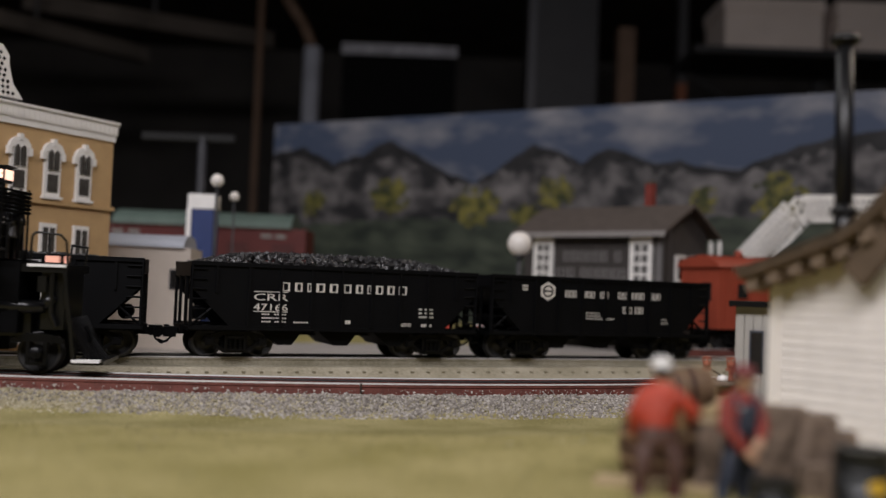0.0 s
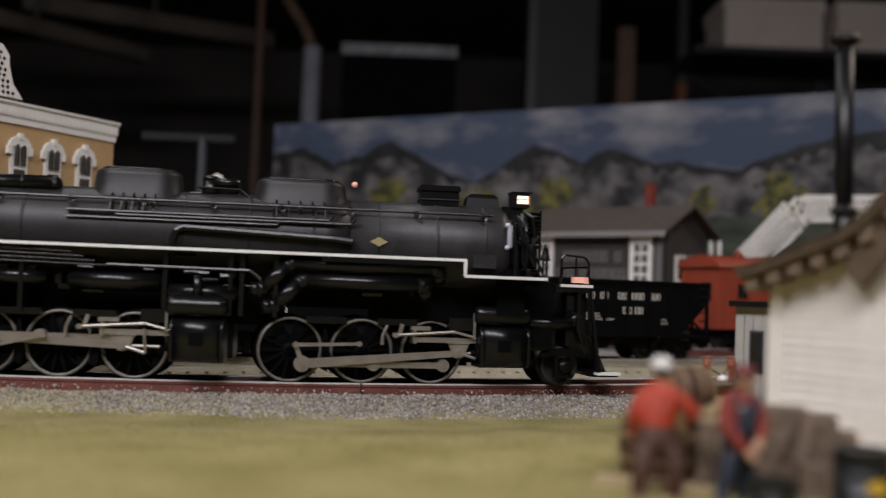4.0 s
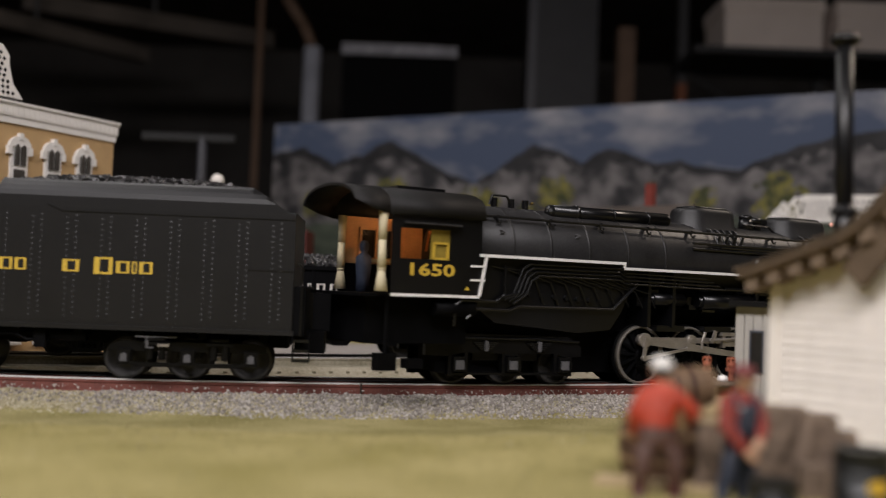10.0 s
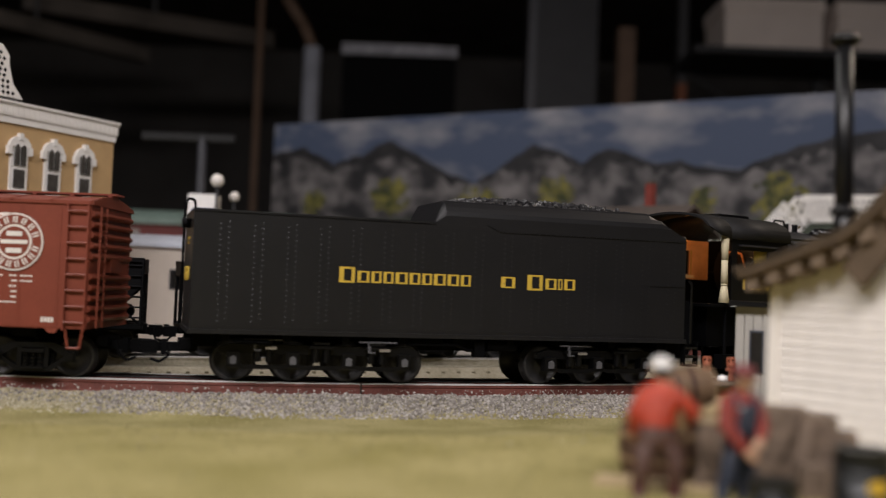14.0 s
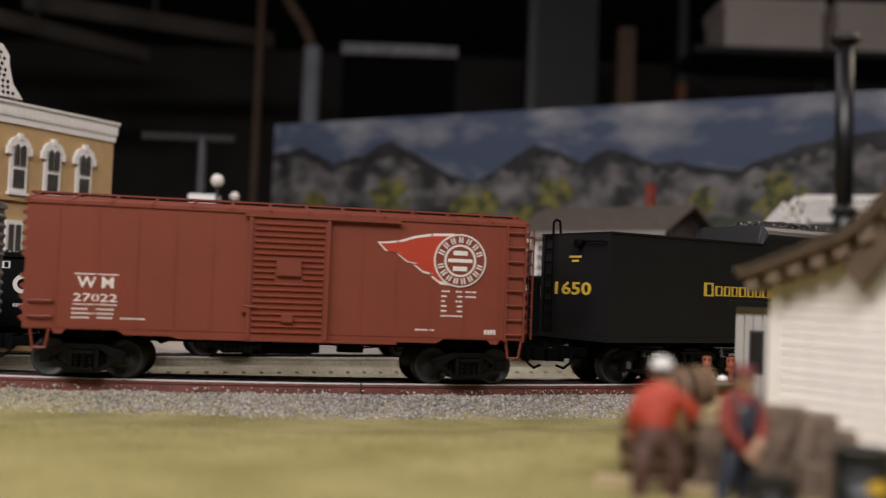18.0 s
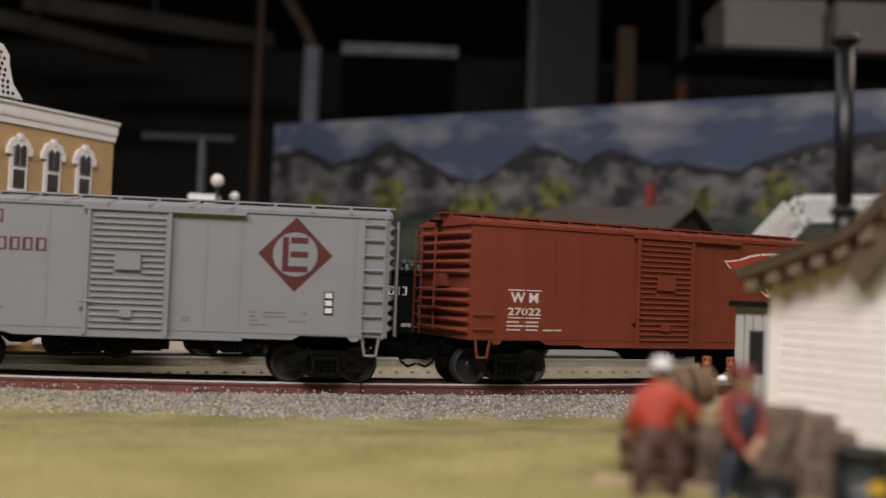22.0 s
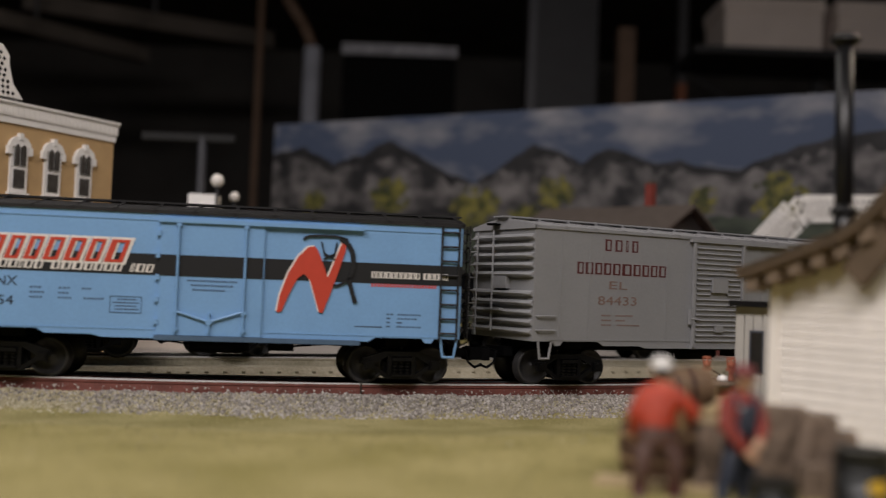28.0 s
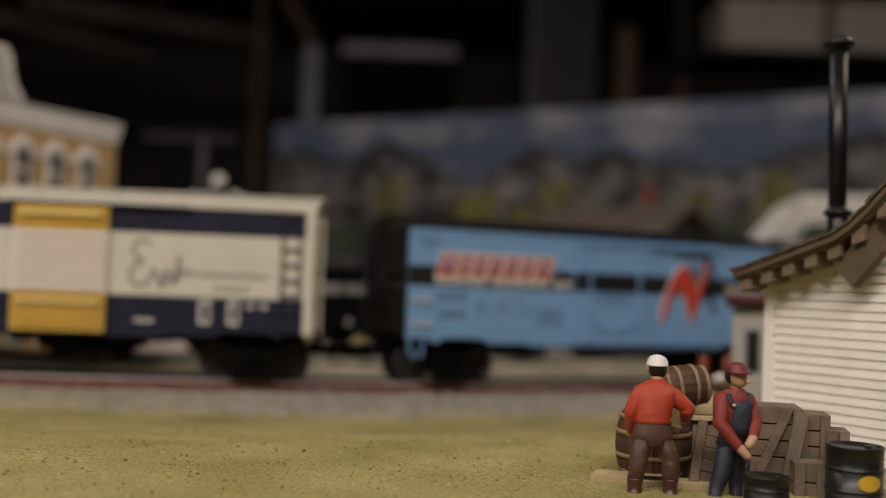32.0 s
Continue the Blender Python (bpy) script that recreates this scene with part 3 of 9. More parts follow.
# ---- rolling stock ----
def wheel_mesh(r, half=0.0165, material=None):
    """A pair of flanged wheels on an axle, turning about its own y."""
    bm = B()
    for sgn in (-1, 1):
        prof = [(0.0015, half - 0.0022), (r * 0.35, half - 0.0022), (r * 0.4, half - 0.001), (r * 0.78, half - 0.0012), (r * 0.84, half + 0.0002), (r * 0.97, half + 0.0002), (r, half - 0.0004), (r, half - 0.003), (r + 0.0011, half - 0.0038), (r + 0.0011, half - 0.0046), (0.0015, half - 0.0046)]
        hub = [(0.0002, half + 0.001), (r * 0.22, half + 0.001), (r * 0.3, half - 0.001)] + prof[2:]
        turned(bm, [(a, -sgn * b) for a, b in hub], 22, "y")
    cyl(bm, (0, -half, 0), (0, half, 0), 0.0016, 8)
    bx(bm, -0.0012, 0.0012, -half - 0.0011, -half - 0.0006, -0.0012, 0.0012)
    return mesh_of("wheelset", bm, material or M_WHEEL)


WHEEL = wheel_mesh(0.0105)
ROLLERS = []


def add_wheels(parent, mesh, r, x, z=None, y=0.0, name="wheelset"):
    ob = new(name, mesh)
    ob.parent = parent
    ob.matrix_basis = pose(x, y, r if z is None else z)
    ROLLERS.append((ob, pose(x, y, r if z is None else z), r, x * 40))
    return ob


def truck_mesh(bm, half_base):
    """Cast side frames with open windows, spring nests, journal boxes and a bolster."""
    b = half_base
    for sgn in (-1, 1):
        y0, y1 = sorted((sgn * 0.0222, sgn * 0.0256))
        prism(bm, [(-b - 0.004, 0.0118), (-b + 0.0035, 0.0118), (-0.0078, 0.0158), (0.0078, 0.0158), (b - 0.0035, 0.0118), (b + 0.004, 0.0118), (b + 0.0032, 0.0148), (0.0095, 0.0184), (-0.0095, 0.0184), (-b - 0.0032, 0.0148)], y0, y1)
        prism(bm, [(-b - 0.002, 0.0092), (-b + 0.003, 0.0088), (-0.0082, 0.0034), (0.0082, 0.0034), (b - 0.003, 0.0088), (b + 0.002, 0.0092), (b - 0.003, 0.0112), (0.0072, 0.0056), (-0.0072, 0.0056), (-b + 0.003, 0.0112)], y0, y1)
        for x in (-0.0078, 0.0056):
            bx(bm, x, x + 0.0022, y0, y1, 0.005, 0.0165)
        y0, y1 = sorted((sgn * 0.0252, sgn * 0.0278))
        for x in (-b, b):
            bx(bm, x - 0.0027, x + 0.0027, y0, y1, 0.0086, 0.0136)
            prism(bm, [(x - 0.0021, 0.0092), (x + 0.0021, 0.0092), (x + 0.0021, 0.0124), (x, 0.0131), (x - 0.0021, 0.0124)], *sorted((sgn * 0.0278, sgn * 0.0284)))
        for x in (-0.0036, 0.0, 0.0036):
            for k in range(4):
                cyl(bm, (x, sgn * 0.0248, 0.0062 + k * 0.0018), (x, sgn * 0.0248, 0.0072 + k * 0.0018), 0.0015, 8)
        bx(bm, -0.0056, 0.0056, *sorted((sgn * 0.0228, sgn * 0.0272)), 0.0132, 0.0152)
        bx(bm, -0.0058, 0.0058, *sorted((sgn * 0.0228, sgn * 0.0268)), 0.0048, 0.006)
    bx(bm, -0.005, 0.005, -0.0225, 0.0225, 0.0125, 0.0165)
    bx(bm, -0.0095, 0.0095, -0.0205, 0.0205, 0.0042, 0.0125)
    cyl(bm, (0, 0, 0.0165), (0, 0, 0.0215), 0.006, 12)
    return bm


TRUCK_ME = mesh_of("truck", truck_mesh(B(), 0.0185), M_TRUCK)


def add_truck(parent, x, swivel=0.0):
    t = new("truck", TRUCK_ME)
    t.parent = parent
    t.matrix_basis = pose(x, 0, 0, 0, 0, swivel)
    for a in (-0.0185, 0.0185):
        add_wheels(t, WHEEL, 0.0105, a)
    return t


def coupler(parent, x, sgn):
    bm = B()
    bx(bm, *sorted((x - sgn * 0.012, x + sgn * 0.012)), -0.0028, 0.0028, 0.0148, 0.0195)
    bx(bm, *sorted((x + sgn * 0.009, x + sgn * 0.0175)), -0.005, 0.0045, 0.0135, 0.0205)
    bx(bm, *sorted((x + sgn * 0.004, x + sgn * 0.007)), -0.004, 0.004, 0.013, 0.021)
    tube(bm, [(x + sgn * 0.002, -0.009, 0.0195), (x + sgn * 0.004, -0.0095, 0.0125), (x + sgn * 0.008, -0.0085, 0.0095), (x + sgn * 0.0125, -0.007, 0.0112)], 0.0008, 6)
    bx(bm, *sorted((x - sgn * 0.008, x - sgn * 0.002)), -0.0105, 0.0105, 0.0165, 0.0215)
    part("coupler", bm, M_CHASSIS, parent, bevel=0.0004)


HW = 0.0335


def sill_profile(L):
    """The lower edge of a car side: a straight sill with tabs over the trucks."""
    return [(-L, 0.0262), (-L + 0.014, 0.0262), (-L + 0.0155, 0.0238), (-L + 0.019, 0.0238), (-L + 0.021, 0.0262), (-L + 0.046, 0.0262), (-L + 0.05, 0.0238), (-0.06, 0.0238), (-0.055, 0.0225),
            (0.055, 0.0225), (0.06, 0.0238), (L - 0.05, 0.0238), (L - 0.046, 0.0262), (L - 0.021, 0.0262), (L - 0.019, 0.0238), (L - 0.0155, 0.0238), (L - 0.014, 0.0262), (L, 0.0262)]


def boxcar_shell(car, L, paint, roof_paint, ztop=0.091, end_paint=None):
    """Sides, ends, roof, running board, underframe, trucks and couplers."""
    for sgn in (-1, 1):
        y0, y1 = sorted((sgn * (HW - 0.001), sgn * HW))
        part("side", prism(B(), sill_profile(L) + [(L, ztop), (-L, ztop)], y0, y1), paint, car)
    for sgn in (-1, 1):
        e = part("end", bx(B(), *sorted((sgn * (L - 0.001), sgn * (L - 0.0002))), -HW + 0.001, HW - 0.001, 0.0262, ztop + 0.001), end_paint or paint, car, "corrugated car end")
        for k in range(11):
            z = 0.0295 + k * 0.0054
            if k == 5:
                part("end_plate", bx(B(), *sorted((sgn * L, sgn * (L + 0.003))), -0.008, 0.008, z - 0.001, z + 0.0062), end_paint or paint, e)
                continue
            bm = B()
            for (x_a, z_a), (x_b, z_b) in (((0.0, 0.0), (0.0, 0.0)),):
                a = [bm.verts.new((sgn * (L + o), yy, z + q)) for yy in (-HW + 0.0006, -HW + 0.006, HW - 0.006, HW - 0.0006) for o, q in ((0, 0), (0.0028 if abs(yy) < HW - 0.003 else 0.0012, 0.0009), (0.0034 if abs(yy) < HW - 0.003 else 0.0016, 0.0018), (0.0028 if abs(yy) < HW - 0.003 else 0.0012, 0.0028), (0, 0.0037))]
                for r_ in range(3):
                    for c_ in range(4):
                        bm.faces.new((a[r_ * 5 + c_], a[r_ * 5 + c_ + 1], a[r_ * 5 + c_ + 6], a[r_ * 5 + c_ + 5]))
                bm.faces.new(a[:5])
                bm.faces.new(a[15:][::-1])
            part("end_rib", bm, end_paint or paint, e)
    for sgn in (-1, 1):
        bm = B()
        x0 = sgn * (L + 0.0045)
        y0 = -HW + 0.002 if sgn > 0 else HW - 0.011
        for y in (y0, y0 + 0.009):
            cyl(bm, (x0, y, 0.027), (x0, y, 0.089), 0.0005, 5)
        for k in range(8):
            cyl(bm, (x0, y0, 0.03 + k * 0.0078), (x0, y0 + 0.009, 0.03 + k * 0.0078), 0.0005, 5)
        part("end_ladder", bm, end_paint or paint, car)
    cyl_b = cyl(B(), (-L - 0.0035, 0.006, 0.03), (-L - 0.0035, 0.006, ztop + 0.002), 0.0006, 6)
    staff = part("brake_staff", cyl_b, end_paint or paint, car)
    part("brake_wheel", turned(B(), [(0.0005, -0.0005), (0.0042, -0.0006), (0.0046, 0), (0.0042, 0.0006), (0.0005, 0.0005)], 14, "z", (-L - 0.0035, 0.006, ztop + 0.0022)), M_CHASSIS, staff, "dark brake wheel")
    part("brake_platform", bx(B(), -L - 0.0055, -L, -0.006, 0.012, 0.0425, 0.0436), end_paint or paint, car)
    prof = [(-HW - 0.0008, ztop - 0.001), (-HW - 0.0008, ztop + 0.0008), (-HW * 0.55, ztop + 0.0036), (0, ztop + 0.0055), (HW * 0.55, ztop + 0.0036), (HW + 0.0008, ztop + 0.0008), (HW + 0.0008, ztop - 0.001)]
    part("roof", prism(B(), prof, -L - 0.0012, L + 0.0012, axis="x"), roof_paint, car, "ribbed metal roof")
    bm = B()
    n = 13
    for i in range(n + 1):
        x = -L + 2 * L * i / n
        prism(bm, [(a, b + 0.0004) for a, b in prof], x - 0.0007, x + 0.0007, axis="x")
    part("roof_ribs", bm, roof_paint, car)
    bm = B()
    for y in (-0.0048, -0.0016, 0.0016, 0.0048):
        bx(bm, -L - 0.004, L + 0.004, y - 0.0012, y + 0.0012, ztop + 0.0062, ztop + 0.0071)
    for i in range(14):
        x = -L + 2 * L * i / 13
        bx(bm, x - 0.001, x + 0.001, -0.006, 0.006, ztop + 0.004, ztop + 0.0062)
    part("running_board", bm, roof_paint, car)
    bm = B()
    bx(bm, -L + 0.004, L - 0.004, -0.006, 0.006, 0.0195, 0.026)
    bx(bm, -L + 0.002, L - 0.002, -HW + 0.001, HW - 0.001, 0.0262, 0.0275)
    for x in (-0.05, -0.025, 0.0, 0.025, 0.05):
        bx(bm, x - 0.0015, x + 0.0015, -0.026, 0.026, 0.0222, 0.0262)
    for x in (-L + 0.0335, L - 0.0335):
        bx(bm, x - 0.006, x + 0.006, -0.027, 0.027, 0.0215, 0.0262)
    part("underframe", bm, M_CHASSIS, car)
    bm = cyl(B(), (-0.012, -0.012, 0.0185), (0.016, -0.012, 0.0185), 0.0042, 12)
    cyl(bm, (0.016, -0.012, 0.0185), (0.02, -0.012, 0.0185), 0.0032, 12)
    bx(bm, 0.03, 0.044, -0.018, -0.008, 0.0165, 0.0225)
    tube(bm, [(-0.012, -0.012, 0.0185), (-0.03, -0.014, 0.021), (-0.06, -0.006, 0.021)], 0.0006)
    tube(bm, [(0.044, -0.013, 0.019), (0.07, -0.008, 0.021)], 0.0006)
    part("brake_gear", bm, M_CHASSIS, car)
    for sgn, x in ((-1, -0.1), (1, 0.1)):
        add_truck(car, x if L < 0.1335 else sgn * 0.102, sgn * 6.2)
        coupler(car, sgn * (L + 0.006), sgn)


def side_ladder(car, x, w, z0, z1, n, paint, stiles=True):
    bm = B()
    y = -HW - 0.0014
    if stiles:
        for a in (x, x + w):
            bx(bm, a - 0.0005, a + 0.0005, y - 0.0004, -HW, z0, z1)
    for k in range(n):
        z = z0 + (z1 - z0) * (k + 0.5) / n
        cyl(bm, (x, y, z), (x + w, y, z), 0.0006, 6)
    part("side_ladder", bm, paint, car)


def stirrup(car, x, paint):
    bm = B()
    for a, b in (((x - 0.0045, -HW, 0.026), (x - 0.003, -HW + 0.0004, 0.0165)), ((x + 0.0045, -HW, 0.026), (x + 0.003, -HW + 0.0004, 0.0165)), ((x - 0.0034, -HW + 0.0004, 0.0165), (x + 0.0034, -HW + 0.0004, 0.0165))):
        cyl(bm, a, b, 0.0007, 6)
    part("stirrup_step", bm, paint, car)


def grab_irons(car, x, zs, paint, w=0.0115):
    bm = B()
    for z in zs:
        tube(bm, [(x, -HW, z), (x, -HW - 0.0016, z), (x + w, -HW - 0.0016, z), (x + w, -HW, z)], 0.0006)
    part("grab_iron", bm, paint, car)


def seams(car, xs, paint, ztop=0.09):
    for x in xs:
        bm = bx(B(), x - 0.0004, x + 0.0004, -HW - 0.00022, -HW + 0.0003, 0.0275, ztop - 0.001)
        for k in range(24):
            for dx in (-0.0011, 0.0011):
                z = 0.029 + k * 0.0025
                bx(bm, x + dx - 0.0002, x + dx + 0.0002, -HW - 0.0002, -HW + 0.0002, z, z + 0.0004)
        part("panel_seam", bm, paint, car)
    part("sill_line", bx(B(), -0.131, 0.131, -HW - 0.0003, -HW + 0.0003, 0.0268, 0.0274), paint, car)


def ribbed_door(car, x0, x1, paint):
    y = -HW - 0.0016
    bm = B()
    bx(bm, x0, x1, y, -HW, 0.0236, 0.0880)
    d = part("door", bm, paint, car, "sliding steel door with pressed ribs")
    bm = B()
    n = 19
    for k in range(n):
        z = 0.0262 + k * (0.0605 / n)
        if k in (9, 10):
            for a, b in ((x0 + 0.0022, x0 + 0.013), (x1 - 0.013, x1 - 0.0022)):
                prism(bm, [(-y_, z_) for y_, z_ in ((-y, z), (-y + 0.0013, z + 0.0011), (-y, z + 0.0019))], a, b, axis="x")
            continue
        prism(bm, [(y, z), (y - 0.0013, z + 0.0011), (y, z + 0.0019)], x0 + 0.0022, x1 - 0.0022, axis="x")
    part("door_rib", bm, paint, d)
    for x in (x0, x1):
        part("door_post", bx(B(), x - 0.0009, x + 0.0009, y - 0.0014, y, 0.0236, 0.088), paint, d)
    xm = (x0 + x1) / 2
    part("placard_board", bx(B(), xm - 0.0065, xm + 0.0065, y - 0.002, y - 0.0004, 0.0575, 0.0665), paint, d)
    bm = bx(B(), xm - 0.003, xm + 0.003, y - 0.0019, y - 0.0004, 0.033, 0.0372)
    tube(bm, [(x0 - 0.0025, y - 0.001, 0.041), (x0 + 0.004, y - 0.0016, 0.0405)], 0.0006)
    bx(bm, x0 - 0.0032, x0 - 0.0012, y - 0.001, y + 0.001, 0.0375, 0.047)
    part("door_latch", bm, paint, d)
    part("door_track", bx(B(), x0 - 0.003, x1 + 0.039, -HW - 0.003, -HW, 0.0882, 0.0899), paint, car)
    part("door_track", bx(B(), x0 - 0.001, x1 + 0.039, -HW - 0.0022, -HW, 0.0225, 0.0236), paint, car)


def disc(bm, x, z, r, y, n=28, r_in=0.0):
    if not r_in:
        return prism(bm, [(x + r * math.cos(2 * math.pi * i / n), z + r * math.sin(2 * math.pi * i / n)) for i in range(n)], y - 0.0002, y + 0.0003)
    for i in range(n):
        a, b = 2 * math.pi * i / n, 2 * math.pi * (i + 1) / n
        prism(bm, [(x + r_in * math.cos(a), z + r_in * math.sin(a)), (x + r * math.cos(a), z + r * math.sin(a)), (x + r * math.cos(b), z + r * math.sin(b)), (x + r_in * math.cos(b), z + r_in * math.sin(b))], y - 0.0002, y + 0.0003)
    return bm


def red_boxcar():
    car = thing("boxcar", Matrix(), "oxide-red model boxcar with ribbed sliding door and white lettering", "boxcar", "cars of the passing train")
    boxcar_shell(car, 0.132, M_WM, M_WM)
    seams(car, (-0.1165, -0.097, -0.0775, -0.0585, -0.0395, 0.0395, 0.0585, 0.0775, 0.097, 0.1165), M_WM)
    ribbed_door(car, -0.0203, 0.0207, M_WM)
    side_ladder(car, 0.1205, 0.0105, 0.0255, 0.0905, 8, M_WM)
    grab_irons(car, -0.1295, (0.0325, 0.0405), M_WM)
    for x in (-0.1235, 0.126):
        stirrup(car, x, M_WM)
    lettering("reporting_mark", "W M", -0.1065, 0.0475, 0.0180, 0.0058, -HW, M_INK_WHITE, car, 0.02)
    lettering("car_number", "27022", -0.108, 0.0405, 0.0215, 0.0042, -HW, M_INK_WHITE, car, 0.01)
    bm = B()
    bars(bm, -0.108, 0.0543, [[(0, 0.0215)]], -HW, 0.0006)
    bars(bm, -0.108, 0.0388, [[(0, 0.0215)]], -HW, 0.0005)
    bars(bm, -0.1085, 0.0362, [[(0, 0.008), (0.011, 0.010)], [(0, 0.021)], [(0, 0.009), (0.0125, 0.008), (0.024, 0.0125)]], -HW)
    bars(bm, 0.084, 0.052, [[(0, 0.005), (0.008, 0.004), (0.0135, 0.0065)], [(0, 0.003), (0.009, 0.003), (0.0135, 0.0065)], [(0, 0.002), (0.008, 0.0042)], [(0, 0.003), (0.009, 0.003)], [(0, 0.003), (0.009, 0.003)], [(0, 0.0125)]], -HW, 0.0009, 0.0027)
    bars(bm, 0.070, 0.0305, [[(0, 0.011)]], -HW)
    bars(bm, 0.109, 0.0293, [[(0, 0.0068)]], -HW, 0.0026)
    part("small_print", bm, M_INK_WHITE, car)
    wing = [(0.0472, 0.0781), (0.052, 0.0783), (0.06, 0.0795), (0.068, 0.0822), (0.078, 0.084), (0.090, 0.0845), (0.092, 0.070), (0.090, 0.0555), (0.083, 0.0562), (0.0775, 0.0602), (0.0795, 0.0608), (0.073, 0.0622), (0.0678, 0.0662), (0.0698, 0.0668), (0.064, 0.0676), (0.0578, 0.0722), (0.0596, 0.0727), (0.052, 0.0732)]
    part("wing_emblem", prism(B(), wing, -HW - 0.0002, -HW + 0.0003), M_INK_WHITE, car, "white outlined wing emblem")
    cx_, cz_ = 0.073, 0.0715
    part("wing_emblem", prism(B(), [(cx_ + (a - cx_) * 0.93, cz_ + (b - cz_) * 0.88) for a, b in wing], -HW - 0.0004, -HW - 0.0001), mat("fire_red_emblem", (0.42, 0.045, 0.02), 0.55, var=0.05, bump=0), car, "red wing emblem")
    part("round_emblem", disc(B(), 0.0937, 0.0696, 0.0148, -HW - 0.0005), M_INK_WHITE, car)
    bm = disc(B(), 0.0937, 0.0696, 0.0139, -HW - 0.0007, r_in=0.0091)
    disc(bm, 0.0937, 0.0696, 0.0078, -HW - 0.0007)
    part("round_emblem", bm, M_WM, car, "red rings of the round emblem")
    bm = B()
    for i in range(15):
        a = radians(20 + i * 23) if i < 7 else radians(196 + (i - 7) * 21)
        c, s = math.cos(a), math.sin(a)
        for k in (-0.0011, 0.0004):
            p = [(0.0098, k), (0.0131, k), (0.0131, k + 0.0008), (0.0098, k + 0.0008)]
            prism(bm, [(0.0937 + r * c - q * s, 0.0696 + r * s + q * c) for r, q in p], -HW - 0.0011, -HW - 0.0006)
    for z in (0.0738, 0.0652):
        bx(bm, 0.0897, 0.0977, -HW - 0.0011, -HW - 0.0006, z - 0.0013, z + 0.0012)
    bx(bm, 0.0868, 0.1006, -HW - 0.0011, -HW - 0.0006, 0.0686, 0.0706)
    part("round_emblem", bm, M_INK_WHITE, car, "white bars inside the round emblem")
    return car



def grey_boxcar():
    car = thing("boxcar", Matrix(), "light grey model boxcar with maroon lettering and diamond emblem", "boxcar", "cars of the passing train")
    boxcar_shell(car, 0.1365, M_EL, M_EL)
    seams(car, (-0.118, -0.098, -0.04, 0.04, 0.058, 0.118), M_EL)
    ribbed_door(car, -0.0195, 0.0214, M_EL)
    side_ladder(car, 0.1225, 0.0115, 0.0255, 0.0905, 8, M_EL)
    grab_irons(car, -0.134, (0.0325, 0.0405), M_EL)
    for x in (-0.128, 0.128):
        stirrup(car, x, M_EL)
    tag = "maroon block of the company lettering"
    letter_blocks(car, M_INK_MAROON, tag, -0.0872, 0.0795, 0.0068, (0.0045, 0.0052, 0.0018, 0.0045), 0.0028, -HW)
    letter_blocks(car, M_INK_MAROON, tag, -0.107, 0.0655, 0.0068, (0.0045, 0.0054, 0.005, 0.0052, 0.0054, 0.007, 0.0054, 0.005, 0.005, 0.0054), 0.00145, -HW)
    pale = mat("faded_maroon_lettering", (0.2, 0.13, 0.11), 0.6, var=0.15, scale=300, bump=0)
    lettering("reporting_mark", "EL", -0.0835, 0.0572, 0.0135, 0.0046, -HW, pale, car, 0.0)
    lettering("car_number", "84433", -0.0915, 0.0478, 0.0288, 0.0052, -HW, pale, car, 0.0)
    bm = B()
    bars(bm, -0.0885, 0.0412, [[(0, 0.007), (0.0105, 0.013)], [(0, 0.0075), (0.0105, 0.007)], [(0, 0.0075), (0.0115, 0.017)]], -HW, 0.0009, 0.0028)
    bars(bm, 0.064, 0.0375, [[(0, 0.004), (0.007, 0.012), (0.027, 0.003)], [(0, 0.003), (0.007, 0.012)], [(0, 0.005), (0.020, 0.010)], [(0, 0.010)]], -HW, 0.0008, 0.0022)
    bars(bm, 0.029, 0.0335, [[(0, 0.0045)], [(0, 0.0045)]], -HW, 0.0008, 0.0016)
    part("small_print", bm, pale, car)
    cx_, cz_ = 0.0865, 0.069
    part("diamond_emblem", prism(B(), [(cx_ - 0.0195, cz_), (cx_, cz_ - 0.0198), (cx_ + 0.0195, cz_), (cx_, cz_ + 0.0198)], -HW - 0.0002, -HW + 0.0003), M_INK_MAROON, car, "maroon diamond emblem")
    part("diamond_emblem", disc(B(), cx_, cz_, 0.0118, -HW - 0.0004), M_EL, car)
    bm = B()
    for a, b, c, d in ((-0.0068, -0.0037, -0.0092, 0.0090), (-0.0037, 0.0066, -0.0092, -0.0062), (-0.0026, 0.0066, 0.0060, 0.0090), (-0.0026, 0.0066, -0.0014, 0.0016)):
        bx(bm, cx_ + a, cx_ + b, -HW - 0.0008, -HW - 0.0003, cz_ + c, cz_ + d)
    part("diamond_emblem", bm, M_INK_MAROON, car, "maroon bars inside the diamond")
    part("stencil_plate", bx(B(), 0.1025, 0.1075, -HW - 0.0003, -HW + 0.0002, 0.0375, 0.0498), M_INK_BLACK, car, "black stencil plate")
    bm = B()
    for k in range(3):
        bx(bm, 0.1032, 0.1068, -HW - 0.0006, -HW, 0.0385 + k * 0.004, 0.0412 + k * 0.004)
    part("stencil_plate", bm, M_INK_WHITE, car)
    return car


